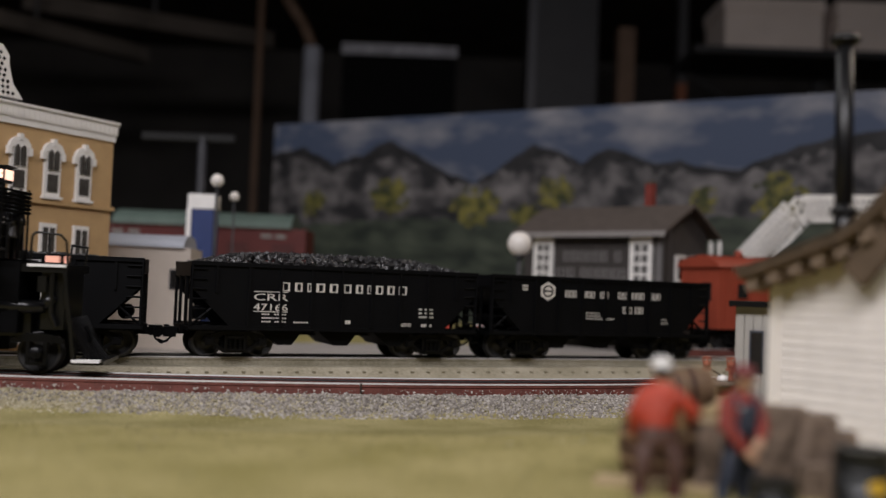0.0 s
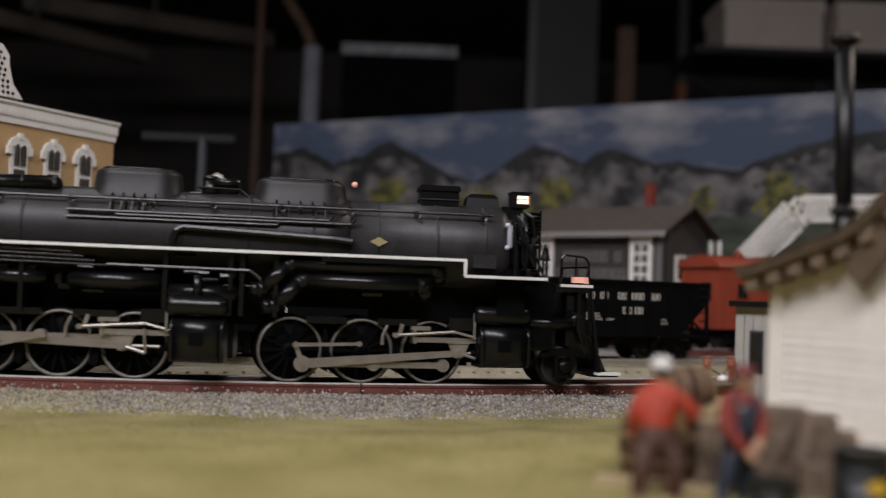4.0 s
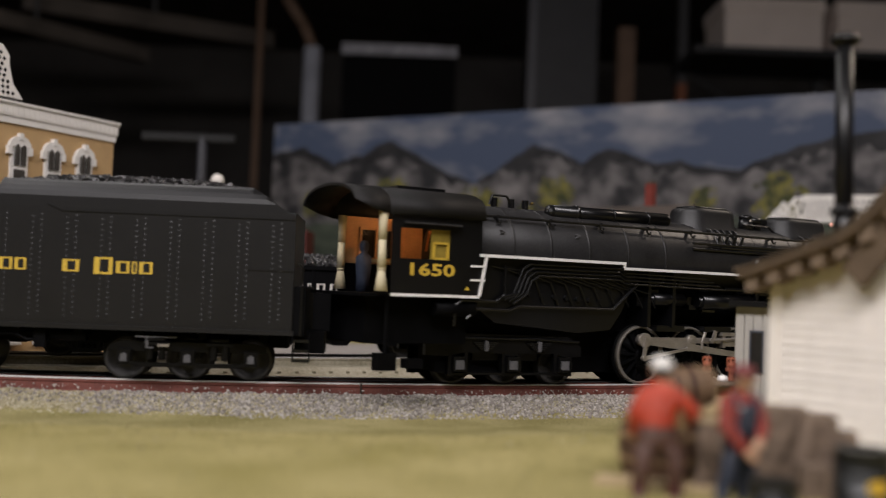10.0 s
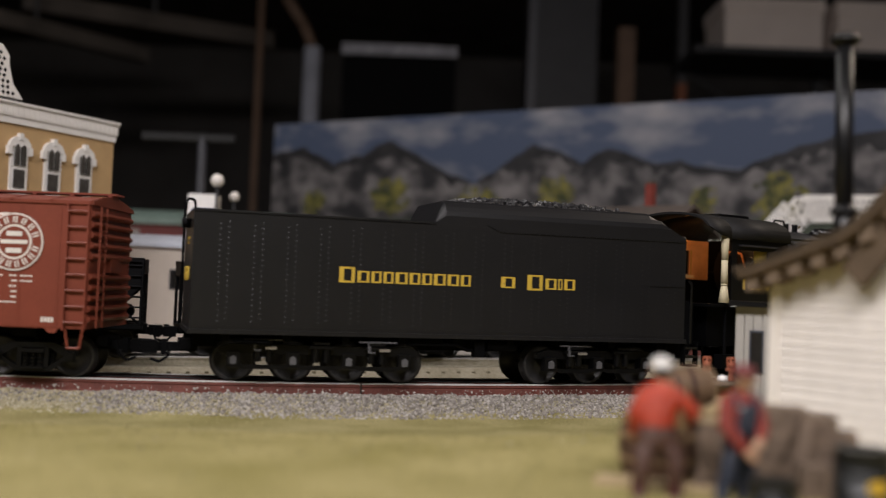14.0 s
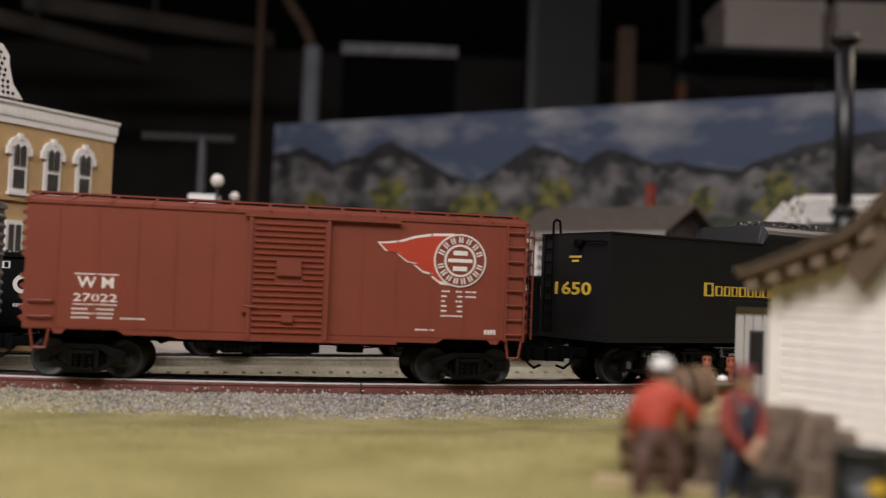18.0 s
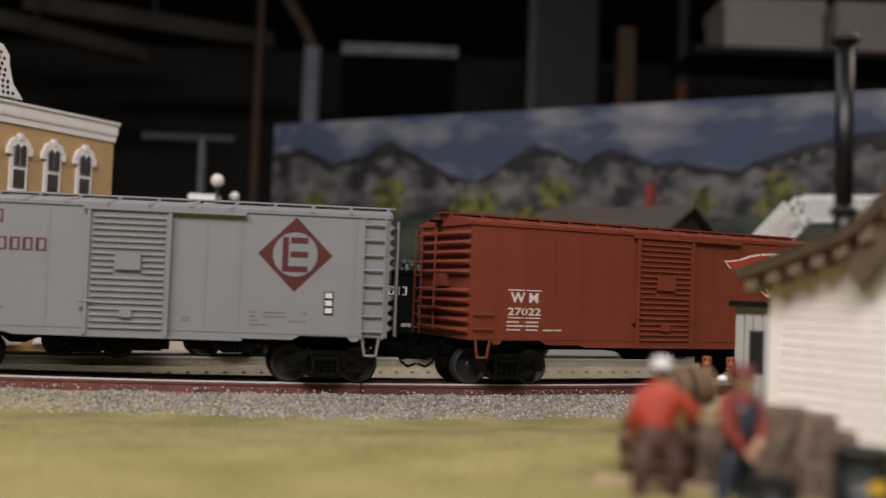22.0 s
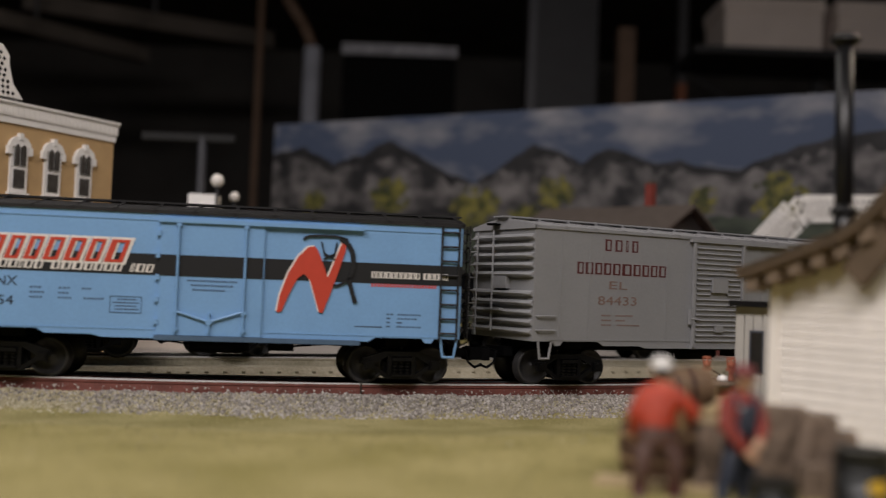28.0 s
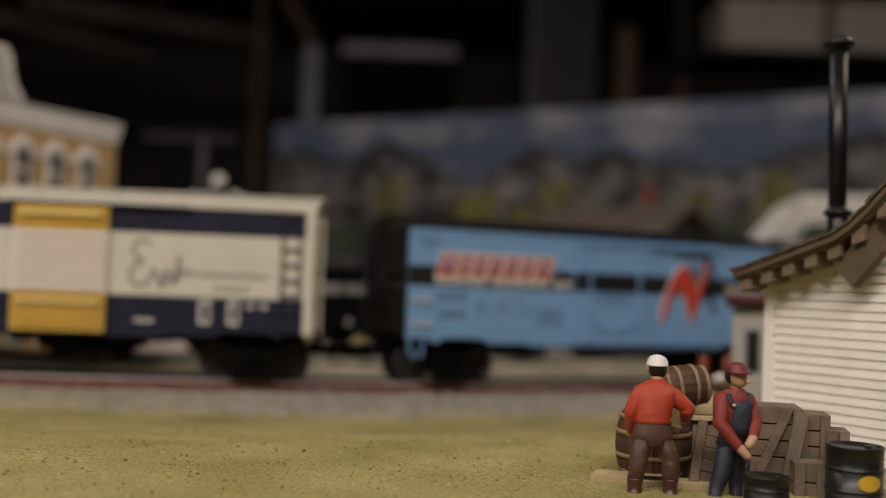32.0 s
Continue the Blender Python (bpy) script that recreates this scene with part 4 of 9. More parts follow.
def blue_boxcar():
    car = thing("boxcar", Matrix(), "sky-blue model refrigerator car with black band and red lettering", "boxcar", "cars of the passing train")
    roof = mat("black_brown_roof_paint", (0.012, 0.0115, 0.012), 0.5, var=0.2, scale=60, bump=0.1)
    L = 0.133
    boxcar_shell(car, L, M_ND, roof, 0.0885, roof)
    y = -HW
    part("black_band", bx(B(), -L, L, y - 0.0002, y + 0.0002, 0.0553, 0.0663), M_INK_BLACK, car, "black painted band")
    part("sill_line", bx(B(), -L, L, y - 0.0003, y, 0.0268, 0.0274), M_ND, car)
    part("eave_line", bx(B(), -L, L, y - 0.0004, y, 0.0838, 0.0846), M_ND, car)
    bm = bx(B(), -0.0275, 0.0258, y - 0.0015, y, 0.0245, 0.0832)
    d = part("plug_door", bm, M_ND, car, "flush blue plug door")
    part("black_band", bx(B(), -0.0275, 0.0258, y - 0.0018, y - 0.0014, 0.0553, 0.0663), M_INK_BLACK, d, "black painted band")
    bm = B()
    for x in (-0.018, 0.0165):
        cyl(bm, (x, y - 0.0026, 0.026), (x, y - 0.0026, 0.0825), 0.0007, 6)
        for z in (0.027, 0.036, 0.0815):
            bx(bm, x - 0.0013, x + 0.0013, y - 0.003, y - 0.0014, z, z + 0.0016)
    tube(bm, [(-0.018, y - 0.0024, 0.037), (-0.001, y - 0.0026, 0.0318), (0.0165, y - 0.0024, 0.0375)], 0.0007)
    tube(bm, [(-0.001, y - 0.0026, 0.026), (-0.001, y - 0.0026, 0.0365)], 0.0007)
    cyl(bm, (-0.001, y - 0.0014, 0.0318), (-0.001, y - 0.0034, 0.0318), 0.0017, 10)
    for k in range(5):
        bx(bm, -0.0292, -0.0272, y - 0.0022, y, 0.03 + k * 0.0115, 0.0328 + k * 0.0115)
    part("lock_bar", bm, M_ND, d)
    part("door_track", bx(B(), -0.0285, 0.0785, y - 0.003, y, 0.0832, 0.0852), M_ND, car)
    part("door_track", bx(B(), -0.0285, 0.0785, y - 0.003, y, 0.0218, 0.0243), mat("slate_blue_rail", (0.07, 0.12, 0.19), 0.5, var=0.1, scale=60, bump=0.05), car, "slate-blue lower door rail")
    part("door_edge", bx(B(), 0.0258, 0.0266, y - 0.0008, y, 0.0245, 0.0832), M_ND, car)
    side_ladder(car, 0.1215, 0.0095, 0.0255, 0.0885, 8, roof)
    for x in (-0.127, 0.127):
        stirrup(car, x, M_ND)
    grab_irons(car, -0.1295, (0.0345, 0.0475), M_INK_WHITE, 0.0098)
    wid = (0.0112, 0.0078, 0.0078, 0.0088, 0.0092, 0.0082, 0.0108)
    letter_blocks(car, M_INK_WHITE, "white rim of the slanted name", -0.1178, 0.0600, 0.0142, tuple(w + 0.0009 for w in wid), 0.0005, y - 0.0002, 0.32, 0.42)
    letter_blocks(car, M_INK_RED, "slanted red block of the company name", -0.1166, 0.0612, 0.0118, tuple(w * 0.86 for w in wid), 0.0026, y - 0.0005, 0.32, 0.34)
    letter_blocks(car, M_INK_WHITE, "white block of the small company line", -0.1175, 0.0566, 0.0042, (0.004, 0.0045, 0.004, 0.004, 0.0018, 0.004, 0.004, -0.0025, 0.004, 0.0045, 0.005, 0.004, 0.004, 0.004, 0.004, -0.0025, 0.0018, 0.0042, 0.0035), 0.0009, y - 0.0004, 0.25, 0.34)
    letter_blocks(car, M_INK_WHITE, "white block of the small slogan", 0.0835, 0.0583, 0.0034, (0.0022, 0.002, 0.0026, 0.0026, 0.0024, 0.0024, 0.002, 0.0026, 0.0024, 0.0024, -0.0014, 0.0032, 0.0022, 0.0026, 0.0022, 0.0022), 0.0003, y - 0.0004, 0.0, 0.36)
    lettering("reporting_mark", "LLNX", -0.1145, 0.0475, 0.0172, 0.0048, y, M_INK_BLACK, car)
    lettering("car_number", "2454", -0.1145, 0.0375, 0.0158, 0.0048, y, M_INK_BLACK, car)
    ink = mat("slate_small_print", (0.06, 0.1, 0.17), 0.6, var=0.1, bump=0)
    bm = B()
    bars(bm, -0.091, 0.0465, [[(0, 0.006), (0.014, 0.006), (0.0255, 0.005)], [(0, 0.0075), (0.014, 0.0055)], [(0, 0.0065), (0.014, 0.007), (0.0265, 0.0105)]], y, 0.0009, 0.0025)
    for z in (0.0352, 0.0435):
        bx(bm, -0.0515, -0.0355, y - 0.0003, y, z, z + 0.0003)
    for x in (-0.0515, -0.0358):
        bx(bm, x, x + 0.0003, y - 0.0003, y, 0.0352, 0.0435)
    bars(bm, -0.050, 0.0418, [[(0.002, 0.010)], [(0, 0.013)], [(0.001, 0.011)], [(0.001, 0.012)]], y, 0.0006, 0.0017)
    bars(bm, -0.013, 0.0528, [[(0, 0.026)], [(0.002, 0.022)], [(0.003, 0.017)]], y - 0.0016, 0.0008, 0.0024)
    bars(bm, 0.0925, 0.0385, [[(0, 0.004), (0.006, 0.013)], [(0, 0.002), (0.006, 0.011)], [(0, 0.002), (0.0055, 0.003)], [(0, 0.002), (0.0055, 0.014)]], y, 0.0008, 0.0022)
    bars(bm, 0.0755, 0.0315, [[(0, 0.015)]], y, 0.0007)
    bars(bm, -0.129, 0.0805, [[(0, 0.014)], [(0.004, 0.012)], [(0.004, 0.008)]], y, 0.0006, 0.0018)
    part("small_print", bm, ink, car)
    bm = B()
    bars(bm, 0.0835, 0.0535, [[(0, 0.036)]], y, 0.0018)
    part("slogan_bar", bm, M_INK_RED, car, "small red slogan line")
    # the swooping emblem: a red zigzag with white rim and a black arc
    zig = [(0.0337, 0.0380), (0.0350, 0.0470), (0.0390, 0.0590), (0.0440, 0.0680), (0.0490, 0.0732), (0.0525, 0.0740), (0.0545, 0.0715), (0.0575, 0.0640), (0.0600, 0.0575), (0.0625, 0.0640), (0.0650, 0.0710), (0.0672, 0.0765), (0.0692, 0.0762), (0.0690, 0.0720), (0.0660, 0.0620), (0.0615, 0.0480), (0.0580, 0.0385), (0.0562, 0.0385), (0.0535, 0.0470), (0.0505, 0.0560), (0.0475, 0.0590), (0.0440, 0.0565), (0.0400, 0.0480), (0.0362, 0.0385)]
    part("swoop_emblem", prism(B(), [(a - 0.0007, b + 0.0006) for a, b in zig], y - 0.0005, y), M_INK_WHITE, car, "white rim of the emblem")
    part("swoop_emblem", prism(B(), zig, y - 0.0008, y - 0.0004), M_INK_RED, car, "red zigzag emblem")
    bm = B()
    for wide, pts in ((0.0006, [(0.0462, 0.0775), (0.0488, 0.0792), (0.0570, 0.0797), (0.0640, 0.0797), (0.0700, 0.0782)]),
                      (0.0013, [(0.0660, 0.0786), (0.0702, 0.0760), (0.0728, 0.0712), (0.0736, 0.0650), (0.0722, 0.0592), (0.0690, 0.0552)]),
                      (0.0007, [(0.0690, 0.0552), (0.0650, 0.0532), (0.0630, 0.0535)]), (0.0012, [(0.0712, 0.0580), (0.0730, 0.0510), (0.0752, 0.0445)]),
                      (0.0004, [(0.0560, 0.0765), (0.0580, 0.0690), (0.0630, 0.0690), (0.0642, 0.0765)]), (0.0004, [(0.0575, 0.0705), (0.0635, 0.0672)]), (0.0004, [(0.0575, 0.0672), (0.0635, 0.0705)])):
        for (a, b), (c, d_) in zip(pts, pts[1:]):
            dx, dz = c - a, d_ - b
            ln = math.hypot(dx, dz)
            ox, oz = -dz / ln * wide, dx / ln * wide
            prism(bm, [(a + ox, b + oz), (a - ox, b - oz), (c - ox, d_ - oz), (c + ox, d_ + oz)], y - 0.0011, y - 0.0003)
    part("swoop_emblem", bm, M_INK_BLACK, car, "black arc lines of the emblem")
    return car


def striped_boxcar():
    car = thing("boxcar", Matrix(), "navy and cream model boxcar with a yellow sliding door", "boxcar", "cars of the passing train")
    L, y = 0.134, -HW
    boxcar_shell(car, L, M_NAVY, M_CREAM, 0.0945, M_CREAM)
    part("cream_band", bx(B(), -L, L, y - 0.0002, y + 0.0002, 0.0445, 0.0775), M_CREAM, car, "broad cream painted band")
    part("corner_post", bx(B(), L - 0.0045, L + 0.0006, y - 0.0012, y + 0.002, 0.0262, 0.0945), M_CREAM, car)
    part("corner_post", bx(B(), -L - 0.0006, -L + 0.0045, y - 0.0012, y + 0.002, 0.0262, 0.0945), M_CREAM, car)
    part("eave_line", bx(B(), -L, L, y - 0.001, y, 0.0915, 0.0945), M_CREAM, car)
    d = part("door", bx(B(), -0.021, 0.027, y - 0.0022, y, 0.0245, 0.0905), M_YELLOW, car, "yellow sliding door with a white centre")
    part("door_panel", bx(B(), -0.021, 0.027, y - 0.0026, y - 0.002, 0.0445, 0.0775), M_INK_WHITE, d, "white centre of the door")
    bm = B()
    for k in range(14):
        z = 0.027 + k * 0.0045
        prism(bm, [(y - 0.0022, z), (y - 0.0038, z + 0.0015), (y - 0.0022, z + 0.0028)], -0.019, 0.025, axis="x")
    part("door_rib", bm, M_YELLOW, d)
    for z in (0.0845, 0.0385):
        part("door_stripe", bx(B(), -0.0175, 0.0235, y - 0.0042, y - 0.0022, z, z + 0.0026), mat("pale_yellow_stripe", (0.68, 0.52, 0.2), 0.5, var=0.05) if z > 0.05 else bpy.data.materials["pale_yellow_stripe"], d, "pale yellow stripe on the door")
    bm = B()
    for k in range(7):
        z = 0.0455 + k * 0.0045
        prism(bm, [(y - 0.0026, z), (y - 0.004, z + 0.0015), (y - 0.0026, z + 0.0028)], -0.019, 0.025, axis="x")
    part("door_rib", bm, M_INK_WHITE, d)
    part("door_track", bx(B(), -0.024, 0.068, y - 0.003, y, 0.0905, 0.0918), M_NAVY, car)
    side_ladder(car, 0.1175, 0.0095, 0.0262, 0.092, 8, M_NAVY)
    ink = mat("grey_script", (0.14, 0.14, 0.15), 0.6, var=0.1, bump=0)
    bm = B()
    for pts in ([(0.049, 0.0725), (0.0425, 0.0735), (0.0395, 0.069), (0.0415, 0.064), (0.0455, 0.0625), (0.040, 0.0595), (0.0385, 0.054), (0.0415, 0.0495), (0.0475, 0.0505)], [(0.0475, 0.0505), (0.051, 0.0585), (0.0545, 0.0505), (0.0575, 0.0585), (0.0555, 0.0475)], [(0.0575, 0.0585), (0.061, 0.0505), (0.064, 0.066), (0.0625, 0.0525), (0.0665, 0.059), (0.069, 0.0555), (0.072, 0.058)]):
        for (a, b), (c, e) in zip(pts, pts[1:]):
            dx, dz = c - a, e - b
            ln = math.hypot(dx, dz)
            ox, oz = -dz / ln * 0.0006, dx / ln * 0.0006
            prism(bm, [(a + ox, b + oz), (a - ox, b - oz), (c - ox, e - oz), (c + ox, e + oz)], y - 0.0006, y)
    bars(bm, 0.0735, 0.0552, [[(0, 0.0365)], [], [(0.009, 0.0185)]], y - 0.0002, 0.002, 0.0035)
    part("script_emblem", bm, ink, car, "grey flourish emblem and small print")
    letter_blocks(car, M_INK_WHITE, "white figure block on navy", 0.075, 0.0305, 0.0125, (0.006, -0.003, 0.006), 0.003, y, 0.0, 0.24)
    bm = B()
    bars(bm, 0.1, 0.0395, [[(0, 0.004), (0.007, 0.004)]], y, 0.0025)
    bars(bm, 0.042, 0.0305, [[(0, 0.010)]], y, 0.002)
    part("painted_figures", bm, M_INK_WHITE, car, "white figures on navy")
    return car


def coal(bm, x0, x1, y0, y1, z, mound, count, size, seed):
    rnd = random.Random(seed)
    for _ in range(count):
        x, yy = x0 + (x1 - x0) * rnd.random(), y0 + (y1 - y0) * rnd.random()
        u = (x - x0) / (x1 - x0) * 2 - 1
        v = (yy - y0) / (y1 - y0) * 2 - 1
        zz = z + mound * max(0, 1 - u ** 4) * max(0, 1 - v * v)
        r = size * (0.6 + 0.8 * rnd.random())
        q = Euler((rnd.random() * 6, rnd.random() * 6, rnd.random() * 6)).to_matrix()
        vs = [bm.verts.new(Vector((x, yy, zz)) + q @ Vector(c) * r * (0.7 + 0.5 * rnd.random())) for c in ((1, 0, 0), (-1, 0, 0), (0, 1, 0), (0, -1, 0), (0, 0, 1), (0, 0, -1))]
        for f in ((0, 2, 4), (2, 1, 4), (1, 3, 4), (3, 0, 4), (2, 0, 5), (1, 2, 5), (3, 1, 5), (0, 3, 5)):
            bm.faces.new([vs[i] for i in f])
    return bm


def tender_car():
    t = thing("tender", Matrix(), "long black coal tender with yellow lettering and riveted sides", "tender", "cars of the passing train")
    y = -0.0325
    x0, x1 = -0.147, 0.1425
    bm = B()
    prism(bm, [(-0.0325, 0.0285), (-0.0325, 0.0892), (-0.0315, 0.0905), (0.0315, 0.0905), (0.0325, 0.0892), (0.0325, 0.0285)], x0, x1 - 0.0001, axis="x")
    part("tank", bm, M_TENDER, t, "riveted black water tank")
    half = [(-0.0325, 0.0885), (-0.0324, 0.0945), (-0.0318, 0.0972), (-0.0302, 0.0998), (-0.0278, 0.1022), (-0.0255, 0.1035)]
    sect = half + [(-a_, b_) for a_, b_ in reversed(half)]
    bm = loft(B(), [[(x, a_, min(b_, top)) for a_, b_ in sect] for x, top in ((-0.0165, 0.0908), (-0.0105, 0.1035), (0.119, 0.1035), (0.1262, 0.0992), (0.1318, 0.0948), (0.1378, 0.0912), (0.1424, 0.0892))], False)
    part("coal_bunker", bm, M_TENDER, t, "sloped black coal bunker")
    bm = bx(B(), x0 - 0.001, x1 + 0.001, -0.0335, 0.0335, 0.0262, 0.0285)
    bx(bm, x0, -0.0165, -0.033, 0.033, 0.0895, 0.0907)
    part("edge_strip", bm, M_TENDER, t)
    part("seam_strip", bx(B(), 0.022, x1, y - 0.0005, y, 0.0868, 0.0876), M_TENDER, t)
    part("seam_strip", prism(B(), [(0.014, 0.0905), (0.0148, 0.0905), (0.0228, 0.0876), (0.022, 0.0868)], y - 0.0005, y), M_TENDER, t)
    part("seam_strip", bx(B(), 0.118, x1, y - 0.0005, y, 0.0598, 0.0605), M_TENDER, t)
    bm = B()
    for k in range(16):
        x = -0.131 + k * 0.0176
        for dx in (-0.0022, 0.0022):
            for j in range(19):
                z = 0.0325 + j * 0.0028 + (0.0014 if dx > 0 else 0)
                prism(bm, [(y + 0.0001, z), (y - 0.00018, z + 0.0001), (y + 0.0001, z + 0.0011)], x + dx - 0.00045, x + dx + 0.00045, axis="x")
    for k in range(120):
        x = x0 + 0.003 + k * 0.00238
        bx(bm, x, x + 0.0006, y - 0.00035, y + 0.0001, 0.0302, 0.0308)
    part("rivets", bm, M_TENDER, t)
    tag = "yellow block of the company lettering"
    for x, z, hh, ws in ((-0.0698, 0.0552, 0.0085, (0.0085,)), (-0.0598, 0.0556, 0.0062, (0.0066, 0.0056, 0.0056, 0.0068, 0.006, 0.0056, 0.0068, 0.0066, 0.0058)), (0.0235, 0.0556, 0.0062, (0.0085,)), (0.0395, 0.0548, 0.0088, (0.0095,)), (0.0508, 0.0556, 0.0062, (0.0068, 0.0026, 0.0068))):
        letter_blocks(t, M_INK_YELLOW, tag, x, z, hh, ws, 0.0012, y)
    # rear wall with ladder, lamp, number and small print
    bm = B()
    xr = x0 - 0.0015
    for yy in (0.0195, 0.027):
        cyl(bm, (xr, yy, 0.029), (xr, yy, 0.0905), 0.0006, 6)
    for k in range(8):
        cyl(bm, (xr, 0.0195, 0.033 + k * 0.008), (xr, 0.027, 0.033 + k * 0.008), 0.0006, 6)
    tube(bm, [(xr, 0.0195, 0.09), (xr, 0.0195, 0.0975), (xr + 0.002, 0.0195, 0.0995), (xr + 0.005, 0.0195, 0.0985), (xr + 0.006, 0.0195, 0.0905)], 0.0008)
    part("end_ladder", bm, M_CHASSIS, t)
    bm = B()
    cyl(bm, (x0, -0.006, 0.084), (x0 - 0.0045, -0.006, 0.084), 0.0026, 14)
    tube(bm, [(x0 - 0.001, -0.03, 0.0845), (x0 - 0.0022, -0.028, 0.085), (x0 - 0.0022, -0.012, 0.0855), (x0, -0.008, 0.085)], 0.0006)
    part("rear_lamp", bm, M_CHASSIS, t)
    num = lettering("tender_number", "1650", 0, 0, 0.034, 0.008, 0.0, M_INK_YELLOW, t, 0.02)
    num.matrix_basis = pose(x0 - 0.0004, 0.0175, 0.053, 0, 0, -90)
    bm = B()
    for k, (a, w) in enumerate(((-0.0065, 0.011), (-0.004, 0.006))):
        bx(bm, x0 - 0.0004, x0, a, a + w, 0.0755 - k * 0.0025, 0.0768 - k * 0.0025)
    part("small_print", bm, M_INK_YELLOW, t)
    bm = bx(B(), x0 + 0.004, x1 - 0.004, -0.008, 0.008, 0.018, 0.0262)
    for k in range(9):
        x = -0.128 + k * 0.032
        bx(bm, x - 0.002, x + 0.002, -0.029, 0.029, 0.0225, 0.0262)
    bx(bm, x1, x1 + 0.016, -0.012, 0.012, 0.016, 0.028)
    bx(bm, x1, x1 + 0.0065, -0.0315, 0.0315, 0.0262, 0.052)
    part("underframe", bm, M_CHASSIS, t)
    for k in range(3):
        part("step", bx(B(), x1 + 0.001, x1 + 0.009, -0.033, -0.028, 0.0125 + k * 0.0052, 0.0138 + k * 0.0052), M_BLACK, t)
    for x in (x1 + 0.0005, x1 + 0.009):
        part("step_hanger", bx(B(), x, x + 0.0006, -0.033, -0.028, 0.0125, 0.0275), M_CHASSIS, t)
    tube_ = tube(B(), [(x1 + 0.0045, -0.0318, 0.0262), (x1 + 0.0045, -0.0325, 0.062), (x1 + 0.0025, -0.0325, 0.064)], 0.0007)
    part("grab_rail", tube_, M_BLACK, t)
    bm = B()
    tube(bm, [(-0.03, -0.029, 0.0225), (0.0, -0.029, 0.0225), (0.006, -0.028, 0.0195), (0.02, -0.024, 0.0195)], 0.0009)
    cyl(bm, (0.018, -0.026, 0.0225), (0.036, -0.026, 0.0225), 0.0032, 10)
    bx(bm, 0.01, 0.016, -0.03, -0.024, 0.016, 0.0245)
    tube(bm, [(-0.125, -0.0285, 0.0225), (-0.105, -0.0285, 0.0218)], 0.0011)
    part("piping", bm, M_CHASSIS, t)
    w = wheel_mesh(0.0115)
    for name, xs, swivel in (("truck", (-0.1206, -0.0892, -0.0592, -0.0285), -5.5), ("truck", (0.0536, 0.0858, 0.1185), 5.5)):
        xm = sum(xs) / len(xs)
        bm = B()
        for sgn in (-1, 1):
            lo, hi = xs[0] - xm - 0.008, xs[-1] - xm + 0.008
            prism(bm, [(lo, 0.0155), (hi, 0.0155), (hi, 0.0185), (hi - 0.006, 0.0205), (lo + 0.006, 0.0205), (lo, 0.0185)], *sorted((sgn * 0.0222, sgn * 0.0258)))
            for x in xs:
                bx(bm, x - xm - 0.0036, x - xm + 0.0036, *sorted((sgn * 0.0228, sgn * 0.0285)), 0.0085, 0.0165)
                if sgn > 0:
                    prism(bm, [(x - xm - 0.0025, 0.0095), (x - xm + 0.0025, 0.0095), (x - xm + 0.0025, 0.0143), (x - xm, 0.0156), (x - xm - 0.0025, 0.0143)], 0.0285, 0.0292)
            for a, b in zip(xs, xs[1:]):
                c = (a + b) / 2 - xm
                for dx in (-0.003, 0.003):
                    cyl(bm, (c + dx, sgn * 0.0268, 0.0115), (c + dx, sgn * 0.0268, 0.0188), 0.0019, 8)
                bx(bm, c - 0.0068, c + 0.0068, *sorted((sgn * 0.025, sgn * 0.029)), 0.0188, 0.0205)
        for a, b in zip(xs, xs[1:]):
            a, b = a - xm, b - xm
            prism(bm, [(a + 0.003, 0.0088), (a + 0.006, 0.0075), (b - 0.006, 0.0075), (b - 0.003, 0.0088), (b - 0.003, 0.0102), (b - 0.007, 0.0098), (a + 0.007, 0.0098), (a + 0.003, 0.0102)], -0.0282, -0.0262)
            bx(bm, (a + b) / 2 - 0.0045, (a + b) / 2 + 0.0045, -0.0296, -0.0275, 0.0212, 0.0226)
        bx(bm, -0.006, 0.006, -0.0222, 0.0222, 0.012, 0.0195)
        tk = part(name, bm, M_TRUCK, t, m=pose(xm, 0.0, 0, 0, 0, swivel))
        for x in xs:
            add_wheels(tk, w, 0.0115, x - xm)
            part("journal_cover", prism(B(), [(x - xm - 0.0017, 0.0102), (x - xm + 0.0017, 0.0102), (x - xm + 0.0017, 0.0138), (x - xm, 0.0148), (x - xm - 0.0017, 0.0138)], -0.0292, -0.0285), M_JOURNAL, tk, "grey journal cover with its glint in the colour")
        for k, (a, b) in enumerate(zip(xs, xs[1:])):
            c = (a + b) / 2 - xm
            if k % 2 == 0:
                part("spring_plate", bx(B(), c - 0.0105, c + 0.0105, -0.0292, -0.0268, 0.0228, 0.0235), M_JOURNAL, tk, "thin grey spring plate")
                part("hanger_bracket", bx(bx(B(), c - 0.0052, c - 0.0038, -0.0294, -0.0272, 0.0172, 0.0228), c - 0.0038, c - 0.0012, -0.0294, -0.028, 0.0172, 0.018), M_JOURNAL, tk, "grey hanger bracket")
                part("pale_bar", bx(B(), c + 0.001, c + 0.0068, -0.0302, -0.0294, 0.0182, 0.0197), M_ROD, tk, "short pale bar beside the bracket", bevel=0.0002)
    coupler(t, x0 - 0.005, -1)
    bm = coal(B(), -0.008, 0.116, -0.025, 0.025, 0.1022, 0.0055, 950, 0.0018, 11)
    part("coal_load", bm, M_COAL, t, "heap of glossy black coal lumps")
    return t


# ---- the locomotive ----
M_ROOF = mat("satin_black_roof", (0.012, 0.0115, 0.0115), 0.6, var=0.2, scale=80, bump=0.05, spec=0.2)
DRIVER_R, CRANK = 0.0178, 0.0094
LINKS = []


